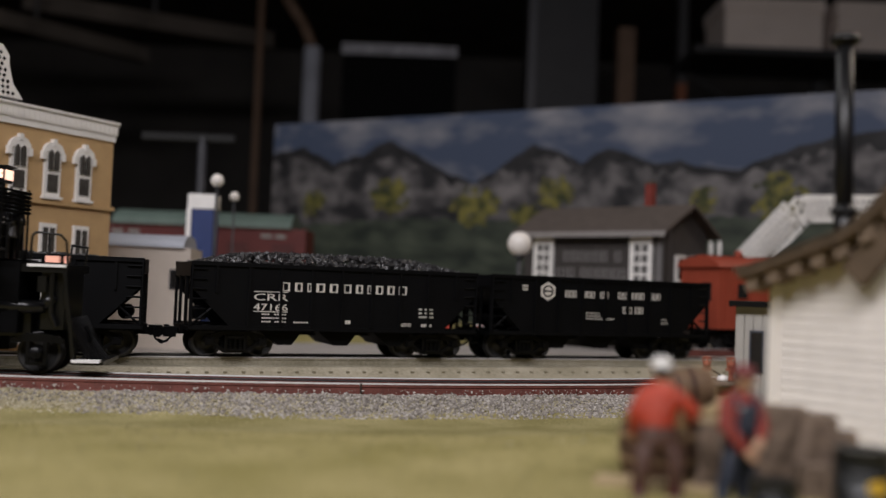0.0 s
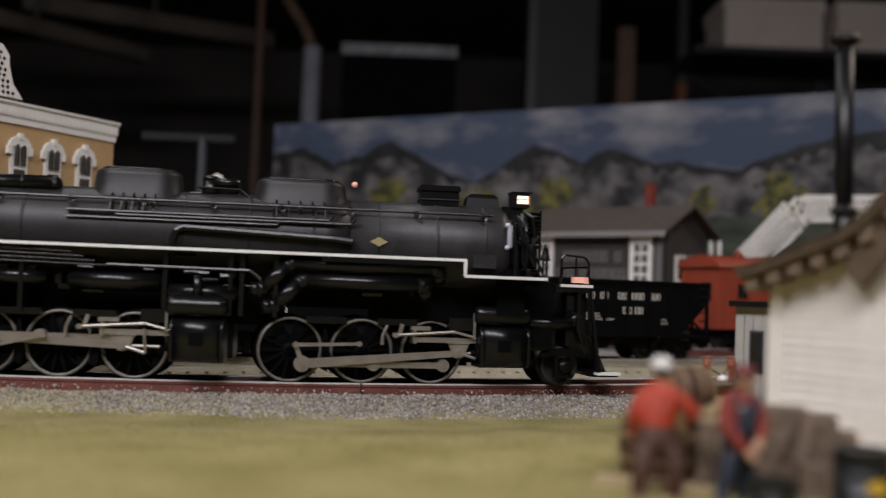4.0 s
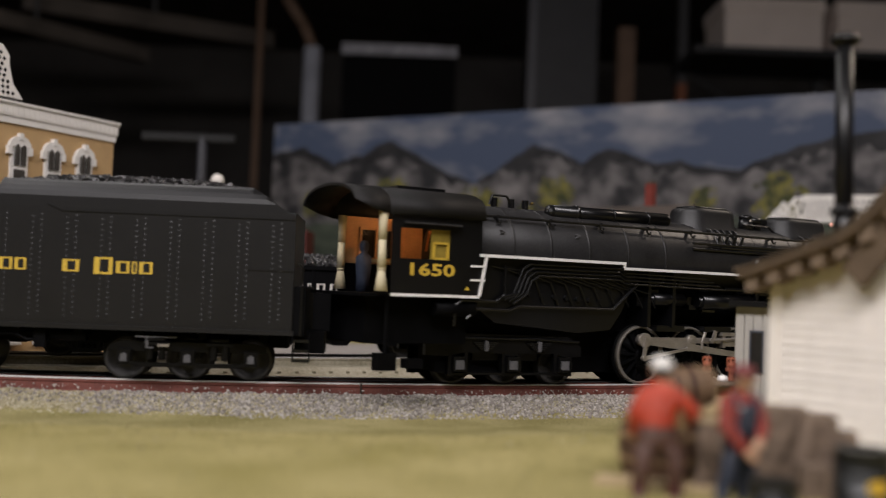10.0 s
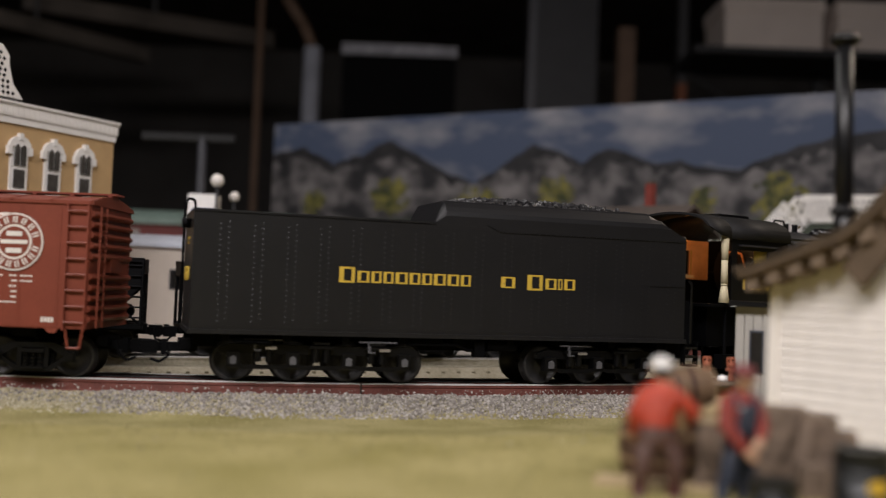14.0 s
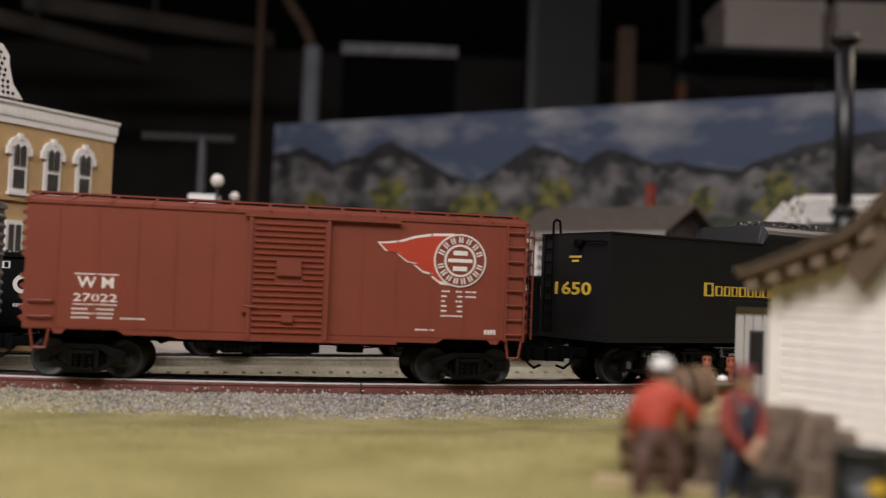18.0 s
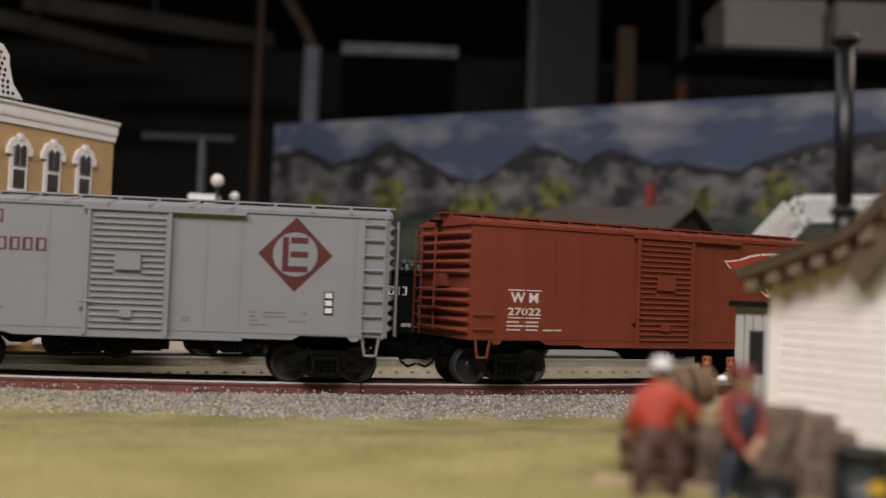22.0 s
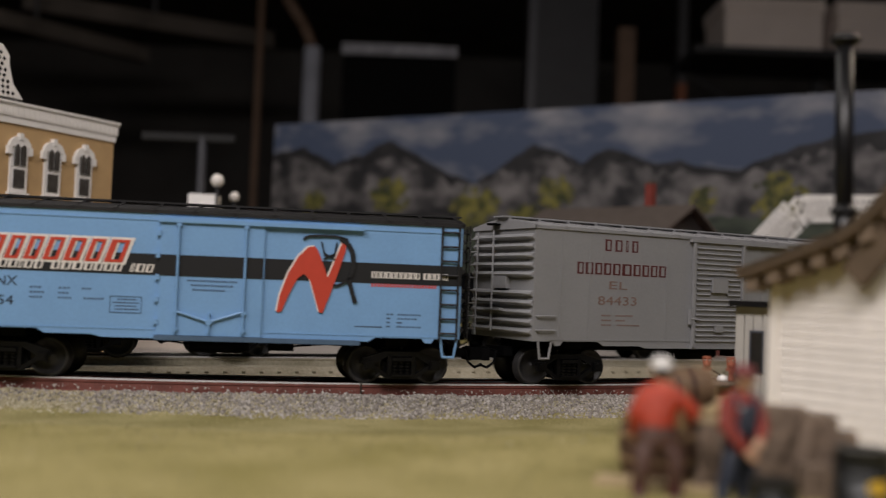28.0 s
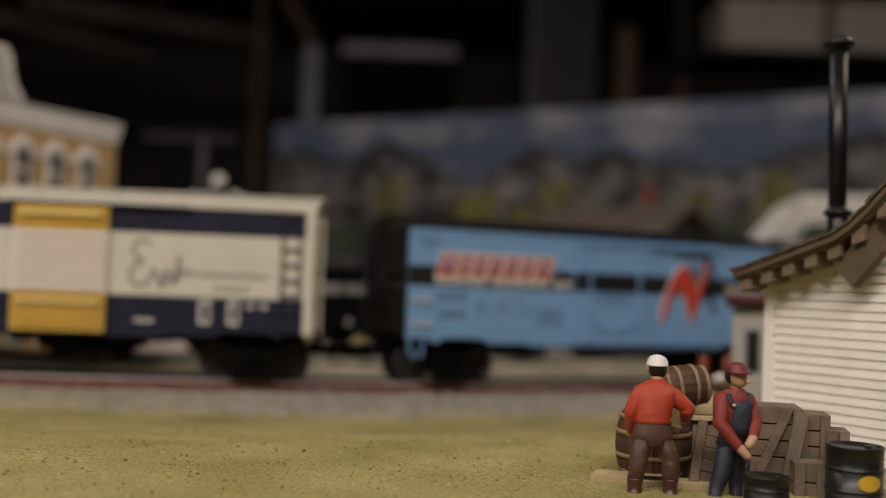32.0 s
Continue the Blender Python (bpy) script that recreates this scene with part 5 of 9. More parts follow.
def driver_mesh():
    """The centre of a driving wheel pair: thin web, hub and axle."""
    bm = B()
    r, half = DRIVER_R, 0.0165
    for sgn in (-1, 1):
        turned(bm, [(0.003, -sgn * (half - 0.004)), (r * 0.92, -sgn * (half - 0.004)), (r * 0.92, -sgn * (half - 0.0022)), (0.003, -sgn * (half - 0.0022))], 28, "y")
        turned(bm, [(r * 0.9, -sgn * (half - 0.0032)), (r + 0.0011, -sgn * (half - 0.0034)), (r + 0.0011, -sgn * (half - 0.005)), (r * 0.9, -sgn * (half - 0.005))], 40, "y")
        turned(bm, [(0.0002, -sgn * half), (0.0038, -sgn * half), (0.0042, -sgn * (half - 0.0018))], 14, "y")
    cyl(bm, (0, -half, 0), (0, half, 0), 0.002, 8)
    return mesh_of("driver", bm, M_CHASSIS)


def spoke_mesh():
    r = DRIVER_R
    return mesh_of("spoke", prism(B(), [(0.003, -0.0009), (r * 0.9, -0.0007), (r * 0.9, 0.0007), (0.003, 0.0009)], -0.0164, -0.0142), M_CHASSIS)


def counterweight_mesh():
    r = DRIVER_R
    return mesh_of("counterweight", prism(B(), [(-0.35 * r, -0.3 * r)] + [(r * 0.88 * math.cos(a), r * 0.88 * math.sin(a)) for a in [radians(205 - k * 8.5) for k in range(7)]][::-1] + [(-0.35 * r, 0.3 * r)], -0.0166, -0.0141), M_CHASSIS)


def tyre_mesh(sgn):
    r, half = DRIVER_R, 0.0165
    return mesh_of("tyre", turned(B(), [(r * 0.915, -sgn * (half - 0.003)), (r * 0.915, -sgn * (half + 0.0003)), (r * 0.985, -sgn * (half + 0.0003)), (r, -sgn * (half - 0.0006)), (r, -sgn * (half - 0.003))], 40, "y"), M_TYRE)


SPOKE, WEIGHT = spoke_mesh(), counterweight_mesh()


def rod(bm, length, y, w0, w1, end0, end1):
    """A tapered rod along x from a big end at the origin."""
    prism(bm, [(0, -w0), (length, -w1), (length, w1), (0, w0)], y - 0.0011, y)
    cyl(bm, (0, y - 0.0018, 0), (0, y + 0.0008, 0), end0, 14)
    cyl(bm, (length, y - 0.0015, 0), (length, y + 0.0005, 0), end1, 12)
    return bm


def engine_unit(loco, g, axles, cyl_x0, cyl_x1, phase, driver, tyres):
    """Three driven axles with cylinders and moving gear; g: the unit's pose on the locomotive."""
    for x in axles:
        d = new("driver", driver)
        d.parent = loco
        ROLLERS.append((d, g @ pose(x, 0, DRIVER_R), 0.0, -phase))
        for tyre in tyres:
            t = new("tyre", tyre)
            t.parent = d
            t["label"] = "bright metal driver tyre"
        for k in range(14):
            sp = new("spoke", SPOKE)
            sp.parent = d
            sp.matrix_basis = Matrix.Rotation(2 * math.pi * k / 14, 4, "Y")
        new("counterweight", WEIGHT).parent = d
    bm = bx(B(), axles[0] - 0.012, cyl_x1, -0.011, 0.011, 0.012, 0.032)
    part("frame", bm, M_CHASSIS, loco, m=g)
    part("brake_gear", bx(B(), axles[0] - 0.014, cyl_x0 + 0.004, 0.0095, 0.0125, 0.0085, 0.03), M_CHASSIS, loco, m=g)
    for sgn in (-1, 1):
        def section(w):
            return [(sgn * 0.012, 0.0105), (sgn * (0.027 + w), 0.0105), (sgn * (0.0298 + w), 0.013), (sgn * (0.0305 + w), 0.0225), (sgn * (0.0305 + w), 0.0275), (sgn * (0.0292 + w), 0.0312), (sgn * (0.0262 + w), 0.0334), (sgn * 0.02, 0.0342), (sgn * 0.012, 0.0342)]
        bm = prism(B(), section(0), cyl_x0 + 0.001, cyl_x1 - 0.001, axis="x")
        for x in (cyl_x0, cyl_x1 - 0.0016):
            prism(bm, section(0.0006), x, x + 0.0016, axis="x")
        block = part("cylinder", bm, M_BLACK, loco, "black steam cylinder block", m=g)
        for p in block.data.polygons:
            p.use_smooth = abs(p.normal.x) < 0.5
        bm = turned(B(), [(0.0036, cyl_x0 - 0.003), (0.0055, cyl_x0 - 0.001), (0.0058, cyl_x0 + 0.001), (0.0058, cyl_x1 - 0.003), (0.005, cyl_x1 - 0.001), (0.0032, cyl_x1 + 0.001)], 18, "x", (0, sgn * 0.0248, 0.0398))
        part("valve_chest", bm, M_BLACK, loco, m=g)
        part("steam_elbow", tube(B(), [(cyl_x0 + 0.012, sgn * 0.0225, 0.043), (cyl_x0 + 0.012, sgn * 0.0225, 0.056)], 0.0026, 10), M_BLACK, loco, m=g)
        bm = bx(B(), cyl_x0 + 0.010, cyl_x0 + 0.0175, *sorted((sgn * 0.0304, sgn * 0.0312)), 0.0195, 0.0262)
        part("cylinder_plate", bm, M_CHASSIS, loco, m=g)
        bm = cyl(B(), (cyl_x0 - 0.0016, sgn * 0.0225, DRIVER_R), (cyl_x0 + 0.001, sgn * 0.0225, DRIVER_R), 0.0052, 14)
        cyl(bm, (cyl_x0 - 0.0034, sgn * 0.0225, DRIVER_R), (cyl_x0, sgn * 0.0225, DRIVER_R), 0.0022, 10)
        part("packing_gland", bm, M_CHASSIS, loco, m=g)
    y = -0.0183
    xm = cyl_x0
    bm = bx(B(), xm - 0.036, xm - 0.0005, y - 0.0046, y - 0.0018, DRIVER_R + 0.0058, DRIVER_R + 0.0086)
    bx(bm, xm - 0.0372, xm - 0.0352, y - 0.0046, y + 0.005, DRIVER_R + 0.005, DRIVER_R + 0.013)
    part("crosshead_guide", bm, M_ROD, loco, "bright crosshead guide bar", bevel=0.0003, m=g)
    bm = bx(B(), xm - 0.0382, xm - 0.0275, y - 0.005, y - 0.0012, DRIVER_R + 0.0124, DRIVER_R + 0.0146)
    part("guide_yoke", bm, M_ROD, loco, bevel=0.0003, m=g)
    bm = prism(B(), [(xm - 0.0465, 0.0262), (xm - 0.0445, 0.0262), (xm - 0.0425, 0.033), (xm - 0.0445, 0.0338)], y - 0.0052, y - 0.0036)
    tube(bm, [(xm - 0.0545, y - 0.0045, 0.0218), (xm - 0.0545, y - 0.0045, 0.0265), (xm - 0.052, y - 0.0045, 0.0325)], 0.0009, 8)
    part("valve_link", bm, M_ROD, loco, m=g)
    bm = cyl(B(), (xm - 0.0475, y - 0.0052, 0.0272), (xm - 0.014, y - 0.0058, 0.0298), 0.0009, 8)
    cyl(bm, (xm - 0.0475, y - 0.0062, 0.0272), (xm - 0.0475, y - 0.0042, 0.0272), 0.0015, 10)
    cyl(bm, (xm - 0.014, y - 0.0058, 0.0298), (xm - 0.0012, y - 0.0058, 0.0268), 0.0008, 8)
    part("radius_rod", bm, M_ROD, loco, m=g)
    part("reach_rod", cyl(B(), (xm - 0.0026, y - 0.0072, 0.0262), (xm - 0.0026, y - 0.0072, 0.0405), 0.0008, 6), M_ROD, loco, m=g)
    part("motion_bracket", bx(B(), xm - 0.0165, xm - 0.003, y - 0.005, y + 0.005, 0.0305, 0.0375), M_BLACK, loco, bevel=0.0008, m=g)
    for x in (axles[0] + 0.0165, axles[1] + 0.0165):
        part("brake_hanger", prism(B(), [(x, 0.008), (x + 0.004, 0.006), (x + 0.0052, 0.013), (x + 0.003, 0.03), (x + 0.001, 0.03)], -0.019, -0.0125), M_CHASSIS, loco, m=g)
    for x in (axles[0] + 0.019, axles[1] + 0.019):
        part("equaliser", bx(B(), x - 0.011, x + 0.011, -0.0215, -0.013, 0.0325, 0.036), M_BLACK, loco, bevel=0.001, m=g)
    # moving gear on the viewer's side and its twin beyond
    bm = B()
    yr = y - 0.0012
    prism(bm, [(axles[0], -0.0017), (axles[-1], -0.0017), (axles[-1], 0.0017), (axles[0], 0.0017)], yr - 0.0011, yr)
    for x in axles:
        cyl(bm, (x, yr - 0.0018, 0), (x, yr + 0.002, 0), 0.0036, 14)
        cyl(bm, (x, yr - 0.0024, 0), (x, yr - 0.0018, 0), 0.0017, 8)
    side_rod = part("side_rod", bm, M_ROD, loco, "bright side rod")
    length = xm - 0.0165 - axles[0]
    main_rod = part("main_rod", rod(B(), length, yr - 0.002, 0.0026, 0.0017, 0.0044, 0.003), M_ROD, loco, "bright main rod")
    bm = prism(B(), [(-0.0062, 0.0058), (0.0062, 0.0058), (0.0035, -0.0008), (0.0022, -0.0026), (-0.0022, -0.0026), (-0.0035, -0.0008)], yr - 0.0036, yr - 0.0016)
    bx(bm, -0.0066, 0.0066, yr - 0.0042, yr - 0.0004, 0.0055, 0.0062)
    cyl(bm, (0, yr - 0.0048, 0), (0, yr - 0.001, 0), 0.0022, 14)
    cyl(bm, (0.003, yr - 0.002, 0), (0.019, yr - 0.002, 0), 0.0009, 8)
    tube(bm, [(0.002, yr - 0.0046, -0.0004), (0.0122, yr - 0.0052, -0.0034)], 0.0009)
    tube(bm, [(0.0122, yr - 0.0052, -0.0034), (0.0112, yr - 0.0054, 0.0095)], 0.0008)
    crosshead = part("crosshead", bm, M_ROD, loco, "bright crosshead with its combination lever", bevel=0.0002)
    ecc_len = 0.0345
    bm = rod(B(), ecc_len, yr - 0.0042, 0.0010, 0.0008, 0.0017, 0.0014)
    ecc = part("eccentric_rod", bm, M_ROD, loco, "bright eccentric rod")
    bm = prism(B(), [(-0.0013, -0.0018), (0.0013, -0.0018), (0.0011, 0.0112), (-0.0011, 0.0112)], yr - 0.0048, yr - 0.0038)
    return_crank = part("return_crank", bm, M_ROD, loco, "short bright return crank")

    def pin(a, k=1.0):
        f = phase - a
        return CRANK * k * math.cos(f), CRANK * k * math.sin(f)

    def side_at(a):
        x, z = pin(a)
        return g @ Matrix.Translation((x, 0, DRIVER_R + z))

    def main_at(a):
        x, z = pin(a)
        d = math.asin(-z / length)
        return g @ Matrix.Translation((axles[0] + x, 0, DRIVER_R + z)) @ Matrix.Rotation(-d, 4, "Y")

    def head_at(a):
        x, z = pin(a)
        return g @ Matrix.Translation((axles[0] + x + math.sqrt(length ** 2 - z * z), 0, DRIVER_R))

    def ecc_at(a):
        x, z = pin(a - 1.8, 0.4)
        d = math.asin(max(-0.9, min(0.9, (0.0042 - z) / ecc_len)))
        return g @ Matrix.Translation((axles[0] + x, 0, DRIVER_R + z)) @ Matrix.Rotation(-d, 4, "Y")

    def crank_at(a):
        (x, z), (u, v) = pin(a), pin(a - 1.8, 0.4)
        return g @ Matrix.Translation((axles[0] + x, 0, DRIVER_R + z)) @ Matrix.Rotation(math.atan2(u - x, v - z), 4, "Y")

    LINKS.extend([(side_rod, side_at), (main_rod, main_at), (crosshead, head_at), (ecc, ecc_at), (return_crank, crank_at)])


def locomotive():
    lo = thing("steam_locomotive", Matrix(), "long black articulated steam locomotive with white-edged walkways", "locomotive", "cars of the passing train")
    # boiler
    ax, r = 0.0768, 0.0262
    prof = [(0.0235, -0.196), (r, -0.194), (r, -0.06), (0.0258, 0.02), (0.0254, 0.1), (0.02535, 0.1148), (0.02, 0.1149)]
    part("boiler", turned(B(), prof, 40, "x", (0, 0, ax)), M_BARREL_PAINT, lo, "dark satin boiler barrel")
    part("smokebox", turned(B(), [(0.02, 0.1149), (0.0255, 0.1151), (0.0252, 0.199), (0.0235, 0.2035), (0.019, 0.2055)], 40, "x", (0, 0, ax)), M_BOILER, lo, "graphite-grey smokebox")
    for x in (-0.172, -0.146, -0.118, -0.088, -0.058, -0.02, 0.025, 0.06, 0.095, 0.13, 0.163, 0.19):
        rr = 0.02645 if x < -0.05 else 0.0258
        part("boiler_band", turned(B(), [(rr - 0.001, x - 0.0007), (rr, x - 0.0007), (rr, x + 0.0007), (rr - 0.001, x + 0.0007)], 40, "x", (0, 0, ax)), M_BOILER if x > 0.1 else M_BARREL_PAINT, lo)
    bm = turned(B(), [(0.019, 0.2055), (0.0185, 0.209), (0.008, 0.212), (0.0002, 0.2125)], 28, "x", (0, 0, ax))
    part("smokebox_door", bm, M_BLACK, lo, "black smokebox door")
    # walkways with white edges
    y = -0.0342
    for sgn in (-1, 1):
        for x0, x1, z in ((-0.2, -0.0985, 0.0728), (-0.0985, 0.1775, 0.0698), (0.1775, 0.2225, 0.0612)):
            part("walkway", bx(B(), x0, x1, *sorted((sgn * 0.022, sgn * 0.0342)), z - 0.001, z), M_BLACK, lo)
            part("walkway_edge", bx(B(), x0, x1 + 0.001, *sorted((sgn * 0.0342, sgn * 0.0349)), z - 0.0009, z + 0.0007), M_WHITE_TRIM, lo, "white painted walkway edge")
        part("walkway_edge", bx(B(), -0.0992, -0.0978, *sorted((sgn * 0.0342, sgn * 0.035)), 0.0698, 0.073), M_WHITE_TRIM, lo)
        part("walkway_edge", bx(B(), 0.1768, 0.1785, *sorted((sgn * 0.0342, sgn * 0.035)), 0.0612, 0.0702), M_WHITE_TRIM, lo)
        part("skirt", bx(B(), 0.1, 0.1775, *sorted((sgn * 0.0338, sgn * 0.0343)), 0.066, 0.0692), M_BLACK, lo)
    # white ladder behind the cab step
    bm = B()
    prism(bm, [(-0.1965, 0.0725), (-0.195, 0.0725), (-0.199, 0.0505), (-0.2005, 0.0505)], y - 0.0006, y + 0.0004)
    for z in (0.0665, 0.0590):
        bx(bm, -0.2055, -0.1965, y - 0.0006, y + 0.0004, z - 0.0005, z + 0.0006)
    part("cab_step", bm, M_WHITE_TRIM, lo, "white painted step frame")
    # firebox side sheets, washout plugs and piping
    for sgn in (-1, 1):
        bm = prism(B(), [(-0.198, 0.0718), (-0.198, 0.044), (-0.186, 0.036), (-0.128, 0.031), (-0.104, 0.033), (-0.0955, 0.044), (-0.0885, 0.058), (-0.0885, 0.068), (-0.0985, 0.0718)], *sorted((sgn * 0.019, sgn * 0.0295)))
        part("firebox", bm, M_BLACK, lo, "black firebox side sheet", bevel=0.0012)
    bm = B()
    for k in range(8):
        part("washout_plug", cyl(B(), (-0.172 + k * 0.0085, -0.0292, 0.0525 - 0.0004 * k), (-0.172 + k * 0.0085, -0.0315, 0.0525 - 0.0004 * k), 0.0016, 8), M_BLACK, lo)
    for k in range(4):
        z = 0.0695 - k * 0.0022
        part("pipe", tube(B(), [(-0.185 + k * 0.003, -0.0325, 0.05 - k * 0.001), (-0.176 + k * 0.003, -0.0325, 0.0525), (-0.170 + k * 0.002, -0.0325, z - 0.003), (-0.165 + k * 0.002, -0.0325, z), (-0.1, -0.0325, z), (-0.096, -0.0325, z - 0.0022), (-0.03 + k * 0.006, -0.0325, z - 0.0035)], 0.0006), M_BLACK, lo)
    part("pipe", tube(B(), [(-0.205, -0.0305, 0.038), (-0.2, -0.0315, 0.0435), (-0.178, -0.0315, 0.0432), (-0.172, -0.0315, 0.0455), (-0.104, -0.0315, 0.0452), (-0.094, -0.0315, 0.0535), (-0.085, -0.031, 0.0605)], 0.0009), M_BLACK, lo)
    part("pipe", tube(B(), [(-0.213, -0.031, 0.034), (-0.213, -0.0315, 0.045), (-0.209, -0.0315, 0.0482), (-0.187, -0.0315, 0.0478), (-0.181, -0.0315, 0.052), (-0.181, -0.0315, 0.068)], 0.0009), M_BLACK, lo)
    # big steam pipes between the engines
    for z, x0, x1, r_, drop in ((0.0642, 0.084, 0.1605, 0.0041, 0.0145), (0.0553, 0.0905, 0.153, 0.0041, 0.0145)):
        pts = [(x0 - 0.0215, -0.0285, z - drop), (x0 - 0.0165, -0.0285, z - drop), (x0 - 0.0142, -0.0285, z - drop + 0.001), (x0 - 0.0022, -0.0285, z - 0.0014), (x0 - 0.0008, -0.0285, z - 0.0003), (x0 + 0.0012, -0.0285, z), (x1, -0.0285, z), (x1 + 0.002, -0.0278, z - 0.0004), (x1 + 0.0035, -0.0262, z - 0.002), (x1 + 0.004, -0.022, z - 0.006)]
        bm = tube(B(), pts, r_, 16)
        for p in pts[1:-1]:
            bmesh.ops.create_uvsphere(bm, u_segments=16, v_segments=8, radius=r_ * 1.01, matrix=Matrix.Translation(p))
        part("steam_pipe", bm, M_BLACK, lo, "thick glossy black steam pipe")
    part("steam_pipe", tube(B(), [(-0.012, -0.031, 0.060), (0.062, -0.031, 0.0595), (0.068, -0.031, 0.055), (0.068, -0.03, 0.046)], 0.0011, 8), M_BLACK, lo)
    for x0, x1, z, r_ in ((-0.03, 0.015, 0.0515, 0.005), (0.02, 0.055, 0.0465, 0.0048), (-0.07, -0.045, 0.052, 0.004)):
        bm = cyl(B(), (x0, -0.027, z), (x1, -0.027, z), r_, 16)
        cyl(bm, (x0 - 0.002, -0.027, z), (x1 + 0.002, -0.027, z), r_ * 0.7, 12)
        part("air_tank", bm, M_BLACK, lo)
    for x in (-0.075, -0.055, 0.018, 0.052, 0.058, 0.076):
        part("bracket", bx(B(), x - 0.0012, x + 0.0012, -0.031, -0.012, 0.035, 0.0695), M_BLACK, lo)
    part("underbelly", bx(bx(B(), -0.2, 0.08, -0.012, 0.012, 0.03, 0.058), 0.08, 0.128, -0.012, 0.012, 0.0408, 0.058), M_CHASSIS, lo)
    part("underbelly", bx(B(), 0.128, 0.2, -0.012, 0.012, 0.035, 0.0575), M_CHASSIS, lo)
    # top fittings
    for x0, x1, z1 in ((-0.0262, 0.0205, 0.1135), (0.0613, 0.1116, 0.112)):
        def level(z, grow):
            w = 0.0135 + grow
            return [(a, b, z) for a, b in [(x0 + 0.0135 - w * math.sin(math.pi * i / 12), -w * math.cos(math.pi * i / 12)) for i in range(13)] + [(x1 - 0.0135 + w * math.sin(math.pi * i / 12), w * math.cos(math.pi * i / 12)) for i in range(13)]]

        sd = part("sand_dome", loft(B(), [level(0.092, 0.0052), (level(0.0985, 0.0034)), level(0.103, 0.001), level(z1 - 0.0036, 0.0002), level(z1 - 0.0018, -0.0003), level(z1 - 0.0008, -0.0013), level(z1 - 0.0004, -0.0026)]), M_DOME, lo, "long low black sand dome with rounded ends")
        part("dome_lid", loft(B(), [level(z1 - 0.0006, -0.0032), level(z1 + 0.0004, -0.0034), level(z1 + 0.0008, -0.0042)]), M_BLACK, sd, "flat black dome lid")
        for k in range(5):
            xx = x0 + 0.012 + k * (x1 - x0 - 0.024) / 4
            part("sand_pipe", tube(B(), [(xx, -0.0132, 0.0995), (xx + 0.0005, -0.0185, 0.0985), (xx + 0.001, -0.0232, 0.0945), (xx + 0.001, -0.026, 0.0885)], 0.0006), M_BLACK, lo)
    bm = cyl(B(), (0.0365, -0.002, 0.1), (0.0365, -0.002, 0.1095), 0.0058, 16, 0.0044)
    cyl(bm, (0.0385, -0.004, 0.1085), (0.0525, -0.004, 0.108), 0.0026, 12)
    turned(bm, [(0.0045, 0.1095), (0.005, 0.1105), (0.004, 0.1118), (0.0015, 0.1124), (0.0002, 0.1125)], 14, "z", (0.0365, -0.002, 0))
    cyl(bm, (0.049, 0.0, 0.1), (0.049, 0.0, 0.111), 0.0034, 12)
    tube(bm, [(0.03, -0.006, 0.105), (0.053, -0.0075, 0.1045), (0.059, -0.0085, 0.1)], 0.0008)
    part("steam_turret", bm, M_BLACK, lo)
    bm = cyl(B(), (-0.136, -0.0105, 0.1018), (-0.046, -0.0105, 0.1028), 0.0044, 16)
    for x in (-0.136, -0.046):
        bmesh.ops.create_uvsphere(bm, u_segments=14, v_segments=8, radius=0.0044, matrix=Matrix.Translation((x, -0.0105, 0.1018 if x < -0.1 else 0.1028)))
    for x in (-0.118, -0.09, -0.062):
        turned(bm, [(0.0043, x - 0.0008), (0.0049, x - 0.0008), (0.0049, x + 0.0008), (0.0043, x + 0.0008)], 16, "x", (0, -0.0105, 0.1023))
    part("top_pipe", bm, M_BLACK, lo, "thick pipe along the boiler top")
    bm = B()
    for x in (-0.16, -0.15, -0.172):
        cyl(bm, (x, -0.003, 0.1), (x, -0.003, 0.108), 0.002, 8)
    tube(bm, [(-0.176, -0.004, 0.104), (-0.174, -0.004, 0.1095), (-0.164, -0.004, 0.1095), (-0.16, -0.004, 0.104)], 0.0007)
    part("safety_valve", bm, M_BLACK, lo)
    part("brass_valve", cyl(B(), (-0.1455, -0.003, 0.1062), (-0.1442, -0.003, 0.107), 0.0008, 8), mat("dull_brass", (0.35, 0.24, 0.08), 0.35, metal=0.9, var=0.1, bump=0), lo, "small brass valve")
    bm = bx(B(), 0.1542, 0.1762, -0.0085, 0.0085, 0.0995, 0.1105)
    bx(bm, 0.1532, 0.1772, -0.0095, 0.0095, 0.1095, 0.1112)
    for y_ in (-0.0085, 0.0085):
        bx(bm, 0.1537, 0.1767, y_ - 0.0006, y_ + 0.0006, 0.1112, 0.1126)
    part("chimney", bm, M_BLACK, lo, "low oblong smoke stack", bevel=0.0008)
    part("stack_band", bx(B(), 0.1537, 0.1767, -0.0092, 0.0092, 0.1042, 0.1049), M_BOILER, lo)
    bm = loft(B(), [[(0.1812 - g_, -0.007 - g_, z_), (0.1992 + g_, -0.007 - g_, z_), (0.1992 + g_, 0.007 + g_, z_), (0.1812 - g_, 0.007 + g_, z_)] for z_, g_ in ((0.1, 0.001), (0.1065, 0.0), (0.1085, -0.0015), (0.1092, -0.0035))], False)
    part("number_box", bm, M_BLACK, lo, bevel=0.0006)
    bm = bx(B(), 0.2075, 0.2178, -0.0058, 0.0058, 0.1022, 0.1107)
    h_ = part("headlamp", bm, M_BLACK, lo, "square headlamp on the smokebox", bevel=0.0006)
